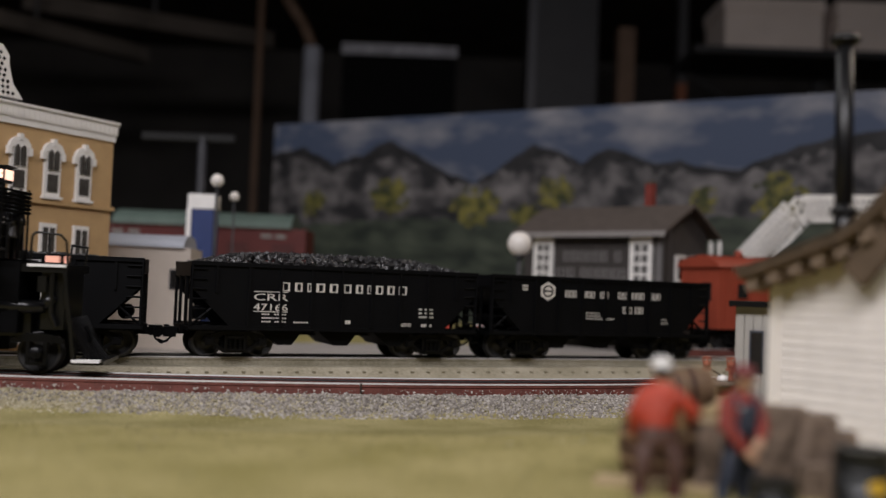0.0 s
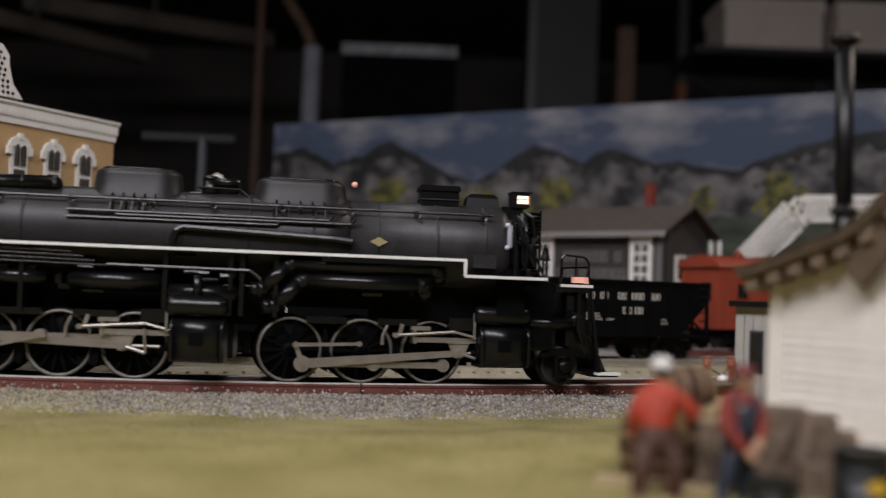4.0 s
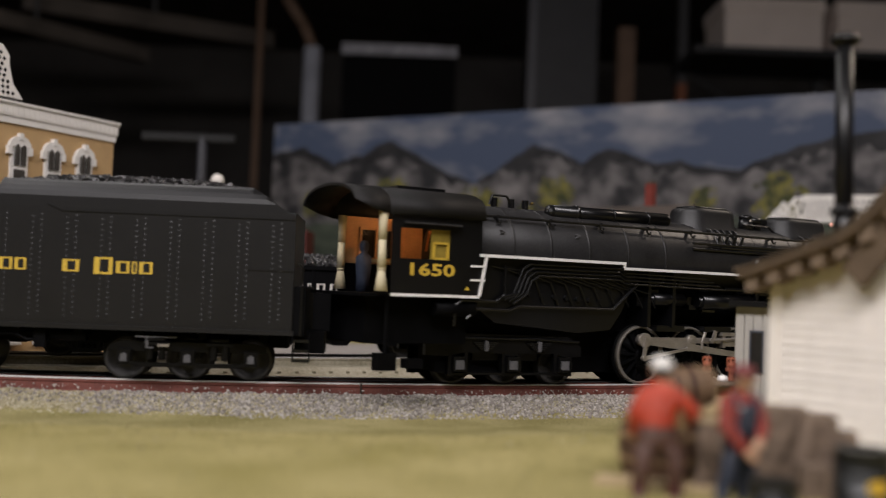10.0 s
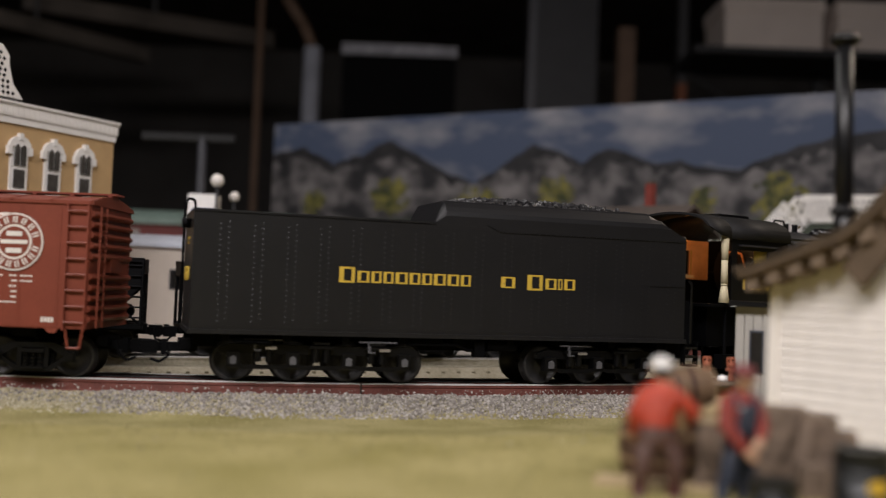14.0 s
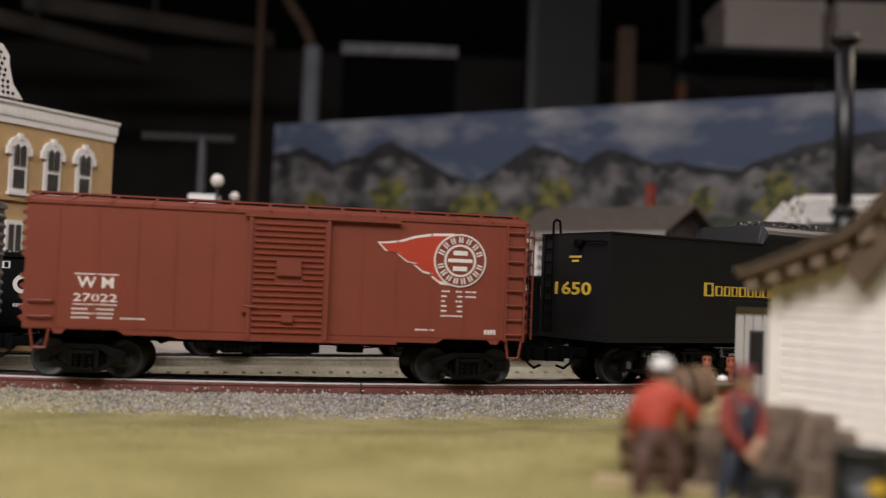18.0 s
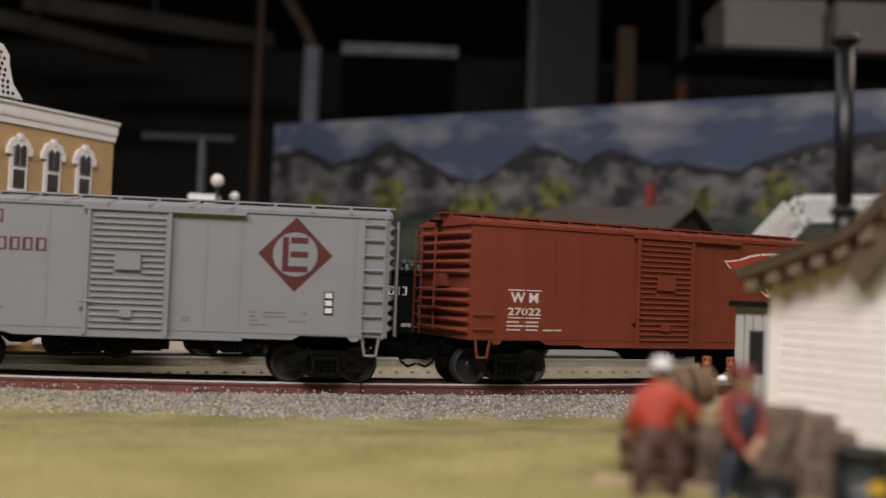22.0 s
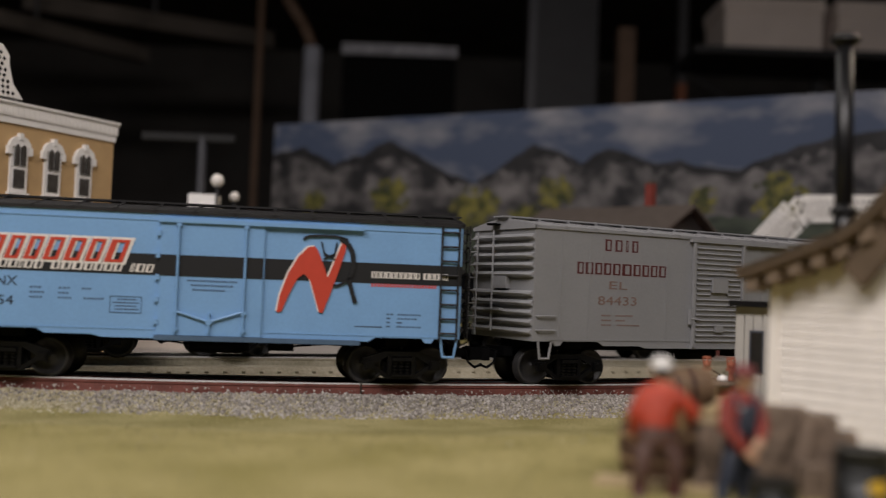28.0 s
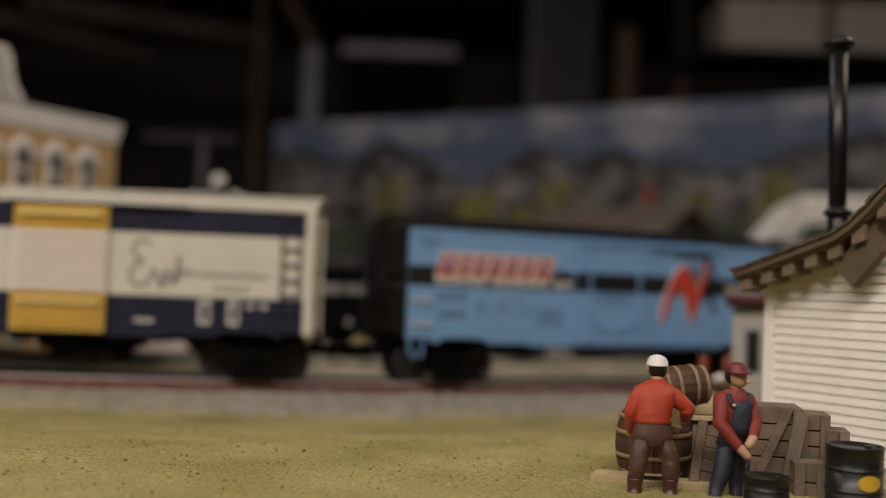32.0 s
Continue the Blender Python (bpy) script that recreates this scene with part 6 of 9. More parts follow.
    for z0, z1 in ((0.1051, 0.1074), (0.1078, 0.1097)):
        part("lamp_glass", bx(B(), 0.2105, 0.217, -0.0062, -0.0052, z0 - 0.0006, z1 - 0.0006), M_LAMP, h_, "glowing warm lamp glass")
    part("lamp_glass", bx(B(), 0.2176, 0.2182, -0.0045, 0.0045, 0.1038, 0.1092), M_LAMP, h_, "glowing warm lamp glass")
    part("lamp_visor", bx(B(), 0.207, 0.2195, -0.0062, 0.0062, 0.1105, 0.1114), M_BLACK, h_)
    part("lamp_bracket", bx(B(), 0.203, 0.2145, -0.004, 0.004, 0.094, 0.1027), M_BLACK, lo)
    # orange glint on the boiler top, imitated by a faintly glowing bead
    part("orange_glint", turned(B(), [(0.0002, -0.0016), (0.0014, -0.0009), (0.0016, 0), (0.0014, 0.0009), (0.0002, 0.0016)], 10, "y", (0.1165, -0.0095, 0.1105)), M_LAMP_DIM, lo, "small red-orange glint, made as a glowing bead")
    # pumps and pipes on the smokebox front
    for sgn in (-1, 1):
        bm = cyl(B(), (0.216, sgn * 0.012, 0.066), (0.216, sgn * 0.012, 0.098), 0.0062, 16)
        cyl(bm, (0.216, sgn * 0.012, 0.08), (0.216, sgn * 0.012, 0.084), 0.0068, 16)
        bx(bm, 0.204, 0.222, sgn * 0.012 - 0.0055, sgn * 0.012 + 0.0055, 0.0612, 0.066)
        part("air_pump", bm, M_BLACK, lo, "black air pump")
    bm = tube(B(), [(0.2085, -0.02, 0.096), (0.2115, -0.022, 0.09), (0.2115, -0.023, 0.07), (0.2155, -0.024, 0.062)], 0.0011, 8)
    tube(bm, [(0.206, -0.0235, 0.088), (0.2075, -0.0245, 0.075), (0.2075, -0.0245, 0.062)], 0.0016, 8)
    part("front_piping", bm, M_BLACK, lo)
    for k in range(6):
        part("cooler_pipe", tube(B(), [(0.2145, -0.0195, 0.087 + k * 0.0022), (0.2218, -0.018, 0.087 + k * 0.0022), (0.2228, 0.018, 0.087 + k * 0.0022), (0.2145, 0.0195, 0.087 + k * 0.0022)], 0.0008, 8), M_CHASSIS, lo)
    for yy in (-0.017, -0.006, 0.006, 0.017):
        part("cooler_post", cyl(B(), (0.2222, yy, 0.0612), (0.2222, yy, 0.1), 0.0007, 6), M_BLACK, lo)
    for zz, rr in ((0.0655, 0.0072), (0.0725, 0.0058), (0.0795, 0.0074)):
        part("pump_head", turned(B(), [(rr * 0.6, zz - 0.0016), (rr, zz - 0.0012), (rr, zz + 0.0012), (rr * 0.6, zz + 0.0016)], 16, "z", (0.2165, -0.0125, 0)), M_BLACK, lo)
    part("pump_pipe", tube(B(), [(0.212, -0.0215, 0.0985), (0.2165, -0.0225, 0.0955), (0.2185, -0.022, 0.084), (0.215, -0.0235, 0.077), (0.2185, -0.0238, 0.068)], 0.0013, 8), M_BLACK, lo)
    part("pump_pipe", tube(B(), [(0.2085, -0.0235, 0.0935), (0.2105, -0.0248, 0.086), (0.2135, -0.0252, 0.08), (0.2125, -0.0255, 0.066)], 0.001, 8), M_BLACK, lo)
    part("step_bracket", bx(B(), 0.2055, 0.2095, -0.0262, -0.0205, 0.0805, 0.0818), M_BLACK, lo)
    part("bell", turned(B(), [(0.0002, 0.0785), (0.0012, 0.0785), (0.002, 0.0765), (0.0024, 0.0735), (0.0034, 0.0722), (0.0002, 0.0722)], 14, "z", (0.2265, -0.013, 0)), M_BOILER, lo, "dark cast bell")
    part("bell_yoke", tube(B(), [(0.2265, -0.0175, 0.0612), (0.2265, -0.0175, 0.078), (0.2265, -0.013, 0.0805), (0.2265, -0.0085, 0.078), (0.2265, -0.0085, 0.0612)], 0.0007, 6), M_BLACK, lo)
    part("front_ladder", tube(B(), [(0.224, -0.024, 0.0612), (0.213, -0.023, 0.088)], 0.0007, 6), M_BLACK, lo)
    part("cylinder_saddle", bx(B(), 0.184, 0.232, -0.013, 0.016, 0.022, 0.06), M_CHASSIS, lo, bevel=0.002)
    part("smokebox_apron", bx(B(), 0.198, 0.214, -0.0215, 0.0215, 0.04, 0.066), M_CHASSIS, lo)
    rnd_f = random.Random(21)
    for k in range(34):
        fx, fz = -0.088 + 0.27 * rnd_f.random(), 0.0455 + 0.021 * rnd_f.random()
        fl, fr = 0.003 + 0.008 * rnd_f.random(), 0.0009 + 0.0016 * rnd_f.random()
        if k % 3:
            part("fitting", cyl(B(), (fx, -0.0235, fz), (fx + fl, -0.0235, fz), fr, 8), M_BLACK, lo)
        else:
            part("fitting", bx(B(), fx, fx + fl * 0.6, -0.026, -0.02, fz, fz + fr * 2.2), M_BLACK, lo, bevel=0.0003)
    for k in range(9):
        px_ = -0.19 + k * 0.0105
        part("pipe", tube(B(), [(px_, -0.0308, 0.0675 - 0.0006 * k), (px_ + 0.012, -0.0308, 0.0655 - 0.0008 * k), (px_ + 0.03, -0.0308, 0.0602 - 0.0006 * k), (px_ + 0.036, -0.0308, 0.0465)], 0.0005), M_BLACK, lo)
    part("grab_rail", tube(B(), [(0.2015, -0.0235, 0.0905), (0.2035, -0.0245, 0.0905), (0.2035, -0.0245, 0.078), (0.2015, -0.0235, 0.078)], 0.0015, 8), M_SILVER, lo, "pale vertical grab pipe")
    part("builder_plate", prism(B(), [(0.1257, 0.0782), (0.1305, 0.0756), (0.1353, 0.0782), (0.1305, 0.0808)], -0.0262, -0.0235), M_PLATE, lo, "small pale diamond plate", m=Matrix())
    part("smokebox_plate", bx(B(), 0.183, 0.196, -0.0262, -0.0225, 0.066, 0.0735), M_BOILER, lo)
    # handrails
    for z, x0, x1 in ((0.0955, -0.19, 0.194),):
        part("handrail", tube(B(), [(x0, -0.0225, z), (x1, -0.0225, z)], 0.0008, 8), M_BLACK, lo)
    for k in range(11):
        x = -0.182 + k * 0.037
        part("handrail_post", cyl(B(), (x, -0.0185, 0.0955), (x, -0.0232, 0.0955), 0.0012, 6), M_BLACK, lo)
        part("handrail_knee", tube(B(), [(x - 0.0012, -0.0232, 0.0952), (x - 0.0004, -0.0236, 0.0926), (x + 0.0012, -0.0238, 0.0922), (x + 0.0022, -0.0236, 0.0935)], 0.0006, 6), M_BLACK, lo)
    for k, (x0, x1, z) in enumerate(((-0.035, 0.103, 0.0885), (-0.01, 0.115, 0.0868), (-0.035, 0.075, 0.0848))):
        part("pipe", tube(B(), [(x0, -0.0255, z), (x1, -0.0255, z), (x1 + 0.002, -0.0255, z + 0.003)], 0.0009, 8), M_BLACK, lo)
    for base in (0.0, 0.085):
        for k in range(4):
            part("valve_stem", cyl(B(), (base - 0.012 + k * 0.007, -0.0238, 0.0888), (base - 0.012 + k * 0.007, -0.0262, 0.0945), 0.0008, 8), M_BLACK, lo)
    part("feed_pipe", tube(B(), [(0.02, -0.0275, 0.0735), (0.022, -0.0275, 0.0795), (0.026, -0.0278, 0.0815), (0.105, -0.0278, 0.0785), (0.116, -0.0272, 0.0775)], 0.0019, 8), M_BLACK, lo)
    for x, z in ((-0.181, 0.088), (-0.128, 0.0885)):
        part("boiler_plug", tube(B(), [(x, -0.0245, z), (x + 0.002, -0.0262, z - 0.001), (x, -0.0245, z - 0.0022)], 0.0006, 6), M_BOILER, lo)
    # cab
    yc = -0.0335
    for sgn in (-1, 1):
        y0, y1 = sorted((sgn * 0.0325, sgn * 0.0335))
        o = [(-0.2535, 0.0505), (-0.1985, 0.0505), (-0.1985, 0.0935), (-0.2535, 0.0935)]
        i_ = [(-0.2485, 0.0690), (-0.2182, 0.0690), (-0.2182, 0.0850), (-0.2485, 0.0850)]
        bm = B()
        rows_ = [[bm.verts.new((a, yy, b)) for a, b in q] for yy in (y0, y1) for q in (o, i_)]
        for k in range(4):
            n_ = (k + 1) % 4
            for p_, q_ in ((0, 1), (2, 3), (0, 2), (1, 3)):
                bm.faces.new((rows_[p_][k], rows_[p_][n_], rows_[q_][n_], rows_[q_][k]))
        part("cab_side", bm, M_BLACK, lo, "black cab side with a square window")
        bm = B()
        for a, b, c, d in ((-0.2282, -0.2269, 0.069, 0.0785), (-0.2195, -0.2182, 0.069, 0.0785), (-0.2282, -0.2182, 0.069, 0.0702), (-0.2282, -0.2182, 0.0773, 0.0785)):
            bx(bm, a - 0.0005, b - 0.0005, *sorted((sgn * 0.0318, sgn * 0.0328)), c, d)
        part("window_blind", bx(B(), -0.2295, -0.2172, *sorted((sgn * 0.031, sgn * 0.0316)), 0.069, 0.0866), mat("olive_yellow_blind", (0.3, 0.22, 0.035), 0.6, var=0.15, scale=200) if sgn < 0 else bpy.data.materials["olive_yellow_blind"], lo, "olive-yellow window blind")
        part("window_sash", bm, M_INK_YELLOW, lo, "yellow half-open window sash")
    part("cab_edge", bx(B(), -0.2535, -0.1995, yc - 0.0007, yc + 0.0002, 0.0492, 0.0507), M_WHITE_TRIM, lo, "white line under the cab")
    bm = bx(B(), -0.2, -0.1985, -0.0325, 0.0325, 0.0505, 0.094)
    part("cab_front", bm, M_CHASSIS, lo)
    part("front_lining", bx(B(), -0.2012, -0.2, -0.0322, -0.0205, 0.0665, 0.0925), M_CABIN, lo)
    part("cab_floor", bx(B(), -0.271, -0.1985, -0.0325, 0.0325, 0.0488, 0.0505), M_CHASSIS, lo)
    def arch(w, z0, rise):
        return [(-w * math.cos(math.pi * i / 22), z0 + rise * max(0.0, math.sin(math.pi * i / 22)) ** 0.62) for i in range(23)]

    outer, inner = arch(0.0354, 0.0915, 0.0166), arch(0.0342, 0.0915, 0.0152)
    prof_r = outer + inner[::-1]
    roof_ = part("cab_roof", prism(B(), prof_r, -0.256, -0.1975, axis="x"), M_ROOF, lo, "curved black cab roof")
    bm = B()
    ring = []
    for x, lift in ((-0.256, 0.0), (-0.266, 0.0022), (-0.276, 0.0064)):
        ring.append([bm.verts.new((x, yy, max(zz, 0.0915 + lift))) for yy, zz in prof_r])
    for a, b in zip(ring, ring[1:]):
        for i in range(len(prof_r)):
            bm.faces.new((a[i], a[(i + 1) % len(prof_r)], b[(i + 1) % len(prof_r)], b[i]))
    bm.faces.new(ring[0])
    bm.faces.new(ring[-1][::-1])
    over_ = part("roof_overhang", bm, M_ROOF, lo, "black overhanging rear roof")
    for o_ in (roof_, over_):
        for p_ in o_.data.polygons:
            p_.use_smooth = abs(p_.normal.x) < 0.5
    part("roof_hatch", bx(B(), -0.24, -0.21, -0.011, 0.011, 0.1066, 0.1092), M_BLACK, lo, bevel=0.0006)
    part("rain_gutter", bx(B(), -0.247, -0.2135, -0.0372, -0.0335, 0.0872, 0.0882), M_BOILER, lo, "narrow awning over the cab window")
    for x0, x1, yy in ((-0.2565, -0.2605, -0.0322), (-0.251, -0.255, 0.0305)):
        bm = cyl(B(), ((x0 + x1) / 2, yy, 0.0515), ((x0 + x1) / 2, yy, 0.062), 0.0036, 10, 0.0019)
        cyl(bm, ((x0 + x1) / 2, yy, 0.062), ((x0 + x1) / 2, yy, 0.0635), 0.0021, 10)
        cyl(bm, ((x0 + x1) / 2, yy, 0.0635), ((x0 + x1) / 2, yy, 0.078), 0.0023, 10, 0.002)
        cyl(bm, ((x0 + x1) / 2, yy, 0.078), ((x0 + x1) / 2, yy, 0.0935), 0.0021, 10, 0.0026)
        part("cab_curtain", bm, M_CURTAIN, lo, "tied beige canvas curtain")
    # inside the cab: boiler head, gauges, seat, bulb, two seated figures in plain form
    bm = cyl(B(), (-0.2005, 0, 0.073), (-0.206, 0, 0.073), 0.021, 20)
    for yy, zz in ((-0.01, 0.08), (0.008, 0.082), (-0.004, 0.069), (0.011, 0.068)):
        cyl(bm, (-0.206, yy, zz), (-0.209, yy, zz), 0.0026, 10)
    part("boiler_head", bm, M_BLACK, lo, "black boiler head with gauges")
    part("gauge_pipe", tube(B(), [(-0.2095, -0.012, 0.066), (-0.2105, -0.006, 0.0845), (-0.2105, 0.004, 0.086), (-0.2095, 0.009, 0.075)], 0.0008), mat("cab_pipework_copper", (0.5, 0.22, 0.1), 0.35, metal=0.7, var=0.3, scale=300), lo, "bent copper pipe")
    part("inner_wall", bx(B(), -0.2535, -0.2, 0.0312, 0.0325, 0.0665, 0.0935), M_CABIN, lo, "warm-lit wooden cab lining")
    part("inner_panel", bx(B(), -0.2535, -0.2, 0.0312, 0.0325, 0.0505, 0.0665), M_CHASSIS, lo)
    part("inner_pane", bx(B(), -0.2405, -0.2215, 0.0304, 0.0312, 0.0702, 0.0862), M_GLASS_DARK, lo)
    for a, b, c, d in ((-0.242, -0.2405, 0.069, 0.0875), (-0.232, -0.2305, 0.069, 0.0875), (-0.2215, -0.22, 0.069, 0.0875)):
        part("inner_sash", bx(B(), a, b, 0.0296, 0.0312, c, d), M_CABIN, lo)
    part("inner_sash", bx(B(), -0.242, -0.22, 0.0296, 0.0312, 0.0862, 0.0877), M_CABIN, lo)
    part("inner_sash", bx(B(), -0.2435, -0.2185, 0.0275, 0.0312, 0.0675, 0.0695), M_CURTAIN, lo)
    part("cab_lining", bx(B(), -0.2315, -0.2115, -0.0312, -0.0302, 0.0505, 0.0688), M_CABIN, lo)
    part("cab_bulb", turned(B(), [(0.0002, -0.0018), (0.0015, -0.001), (0.0018, 0), (0.0015, 0.001), (0.0002, 0.0018)], 10, "z", (-0.224, -0.004, 0.0925)), M_CABGLOW, lo, "glowing warm cab bulb")
    for xx, yy in ((-0.2425, 0.0225),):
        bm = turned(B(), [(0.0002, 0.0505), (0.0042, 0.0505), (0.0038, 0.058), (0.0045, 0.064), (0.0046, 0.070), (0.0018, 0.0725), (0.0026, 0.0745), (0.0028, 0.077), (0.0018, 0.0792), (0.0002, 0.0797)], 10, "z", (xx, yy, 0))
        part("crew_figure", bm, mat("faded_denim_paint", (0.03, 0.042, 0.075), 0.7, var=0.2, scale=200), lo, "small painted crew figure")
    lettering("engine_number", "1650", -0.2424, 0.0602, 0.0272, 0.0068, yc, M_INK_YELLOW, lo, 0.025)
    part("builder_mark", prism(B(), [(-0.209, 0.0535), (-0.2055, 0.0535), (-0.2072, 0.0555)], yc - 0.0003, yc), M_INK_YELLOW, lo)
    # gear under the cab and the trailing truck
    bm = bx(B(), -0.262, -0.2, -0.022, 0.022, 0.024, 0.0488)
    cyl(bm, (-0.225, -0.029, 0.0432), (-0.2, -0.029, 0.0432), 0.004, 12)
    bx(bm, -0.259, -0.248, -0.0325, -0.026, 0.0105, 0.0195)
    bx(bm, -0.242, -0.232, -0.0325, -0.026, 0.0115, 0.0165)
    tube(bm, [(-0.253, -0.029, 0.0195), (-0.253, -0.029, 0.049)], 0.0012)
    part("drawbar_gear", bm, M_CHASSIS, lo)
    g = pose(-0.165, 0.0057, 0, 0, 0, -10.4)
    bm = B()
    for sgn in (-1, 1):
        y0, y1 = sorted((sgn * 0.022, sgn * 0.0265))
        prism(bm, [(-0.05, 0.017), (-0.036, 0.0165), (-0.028, 0.0185), (-0.006, 0.0185), (0.002, 0.0165), (0.012, 0.0185), (0.03, 0.0185), (0.036, 0.0165), (0.046, 0.017), (0.046, 0.0225), (0.038, 0.0285), (-0.038, 0.0295), (-0.05, 0.0255)], y0, y1)
        for x in (-0.0305, 0.002, 0.0345):
            for dx in (-0.0058, 0.0038):
                bx(bm, x + dx, x + dx + 0.002, y0, y1, 0.0065, 0.019)
            bx(bm, x - 0.0058, x + 0.0058, y0, y1, 0.0058, 0.0072)
        bx(bm, -0.026, -0.003, y0, y1, 0.0062, 0.0075)
        bx(bm, 0.007, 0.03, y0, y1, 0.0062, 0.0075)
    bx(bm, -0.02, 0.02, -0.022, 0.022, 0.014, 0.028)
    part("trailing_truck", bm, M_TRUCK, lo, m=g)
    for x in (-0.0145, 0.0185):
        for k in range(4):
            part("spring_leaf", bx(B(), x - 0.0075 + 0.0013 * k, x + 0.0075 - 0.0013 * k, -0.0285, -0.0262, 0.0238 - 0.0011 * k, 0.0246 - 0.0011 * k), M_BLACK, lo, m=g)
        part("spring_band", bx(B(), x - 0.0011, x + 0.0011, -0.0291, -0.026, 0.0198, 0.0255), M_JOURNAL, lo, m=g)
    part("pipe", tube(B(), [(-0.048, -0.0275, 0.0275), (-0.02, -0.0282, 0.0268), (0.02, -0.0282, 0.0268), (0.044, -0.0275, 0.0255)], 0.0007, 8), M_BLACK, lo, m=g)
    part("truck_plate", bx(B(), -0.048, 0.046, 0.0105, 0.0125, 0.004, 0.02), M_CHASSIS, lo, m=g)
    for x in (-0.0305, 0.002, 0.0345):
        jb = part("journal_box", bx(B(), x - 0.0036, x + 0.0036, -0.0293, -0.0225, 0.0082, 0.0165), M_TRUCK, lo, bevel=0.0006, m=g)
        part("journal_cover", bx(B(), x - 0.0025, x + 0.0025, -0.0301, -0.0293, 0.0095, 0.0145), M_JOURNAL, jb, "grey journal cover with its glint in the colour", bevel=0.0003)
    small = wheel_mesh(0.0115)
    for x in (-0.0305, 0.002, 0.0345):
        ob = new("wheelset", small)
        ob.parent = lo
        ROLLERS.append((ob, g @ pose(x, 0, 0.0115), 0.0115, 0.0))
    part("ash_pan", prism(B(), [(-0.212, 0.0075), (-0.198, 0.0062), (-0.06, 0.0062), (-0.056, 0.009), (-0.056, 0.036), (-0.212, 0.036)], -0.0095, 0.0095), M_CHASSIS, lo, "black ash pan between the wheels")
    # engine units
    dm, tm = driver_mesh(), (tyre_mesh(1), tyre_mesh(-1))
    engine_unit(lo, pose(-0.037, -0.0086, 0, 0, 0, -2.4), (-0.0366, 0.0019, 0.041), 0.0615, 0.089, radians(285), dm, tm)
    gf = pose(0.13, 0.0, 0, 0, 0, 8.2)
    engine_unit(lo, gf, (-0.0482, -0.0087, 0.031), 0.0560, 0.0850, radians(78.6), dm, tm)
    # pilot
    bm = bx(B(), 0.087, 0.104, -0.020, 0.020, 0.02, 0.034)
    cyl(bm, (0.086, -0.024, 0.036), (0.112, -0.024, 0.036), 0.0036, 14)
    tube(bm, [(0.112, -0.024, 0.036), (0.1155, -0.024, 0.042)], 0.003, 12)
    bx(bm, 0.100, 0.1232, -0.028, 0.028, 0.0545, 0.0588)
    bx(bm, 0.1095, 0.1215, -0.0225, 0.0225, 0.024, 0.0545)
    tube(bm, [(0.1155, -0.0262, 0.0565), (0.1155, -0.0262, 0.033), (0.1185, -0.0262, 0.026)], 0.0013, 8)
    tube(bm, [(0.122, -0.0255, 0.0565), (0.1225, -0.0255, 0.04), (0.1245, -0.025, 0.03)], 0.001, 8)
    bx(bm, 0.108, 0.1125, -0.0262, -0.018, 0.044, 0.0525)
    part("pilot_deck", bm, M_BLACK, lo, "black pilot deck", m=gf)
    part("pilot_edge", bx(B(), 0.103, 0.1228, -0.0292, -0.028, 0.0574, 0.059), M_WHITE_TRIM, lo, "white painted deck edge", m=gf)
    for yy in range(-5, 6):
        part("pilot_slat", tube(B(), [(0.1235, yy * 0.0045, 0.03), (0.142 - abs(yy) * 0.0012, yy * 0.004, 0.0065)], 0.0013, 6), M_BLACK, lo, m=gf)
    bm = bx(B(), 0.126, 0.143, -0.023, 0.023, 0.0058, 0.0078)
    part("pilot", bm, M_BLACK, lo, "slatted black pilot", m=gf)
    part("pilot_step", bx(B(), 0.1275, 0.142, -0.0285, -0.0235, 0.0072, 0.0088), M_WHITE_TRIM, lo, "white edged footstep", m=gf)
    part("step_hanger", prism(B(), [(0.1275, 0.0088), (0.1295, 0.0088), (0.1228, 0.0545), (0.1212, 0.0545)], -0.0285, -0.0245), M_BLACK, lo, m=gf)
    part("deck_rail", tube(B(), [(0.1035, -0.026, 0.0588), (0.1042, -0.026, 0.0738), (0.106, -0.026, 0.0758), (0.1185, -0.026, 0.0748), (0.1215, -0.025, 0.0715), (0.1225, -0.024, 0.0588)], 0.0007, 6), M_BLACK, lo, m=gf)
    part("deck_rail", tube(B(), [(0.1222, -0.02, 0.0588), (0.1235, -0.02, 0.0695), (0.1235, 0.02, 0.0695), (0.1222, 0.02, 0.0588)], 0.0007, 6), M_BLACK, lo, m=gf)
    part("deck_rail", tube(B(), [(0.113, -0.0262, 0.0588), (0.113, -0.0262, 0.0752)], 0.0006, 6), M_BLACK, lo, m=gf)
    part("marker_lamp", bx(B(), 0.1115, 0.1185, -0.0272, -0.0235, 0.06, 0.0634), M_LAMP_DIM, lo, "glowing number lamp on the pilot deck", m=gf)
    part("marker_lamp", bx(B(), 0.1206, 0.1225, -0.0245, -0.0205, 0.0597, 0.0635), M_LAMP_DIM, lo, "glowing number lamp on the pilot deck", m=gf)
    part("pilot_hoses", tube(B(), [(0.131, -0.012, 0.026), (0.134, -0.012, 0.02), (0.132, -0.012, 0.013)], 0.0012, 6), M_CHASSIS, lo, m=gf)
    ob = new("wheelset", small)
    ob.parent = lo
    ROLLERS.append((ob, gf @ pose(0.1085, 0, 0.0115), 0.0115, 0.0))
    bm = prism(B(), [(0.0985, 0.0165), (0.105, 0.0175), (0.119, 0.0175), (0.1255, 0.0165), (0.1255, 0.019), (0.119, 0.0215), (0.105, 0.0215), (0.0985, 0.019)], -0.0235, -0.0205)
    for x in (0.1065, 0.1155):
        bx(bm, x, x + 0.002, -0.0235, -0.0205, 0.0055, 0.018)
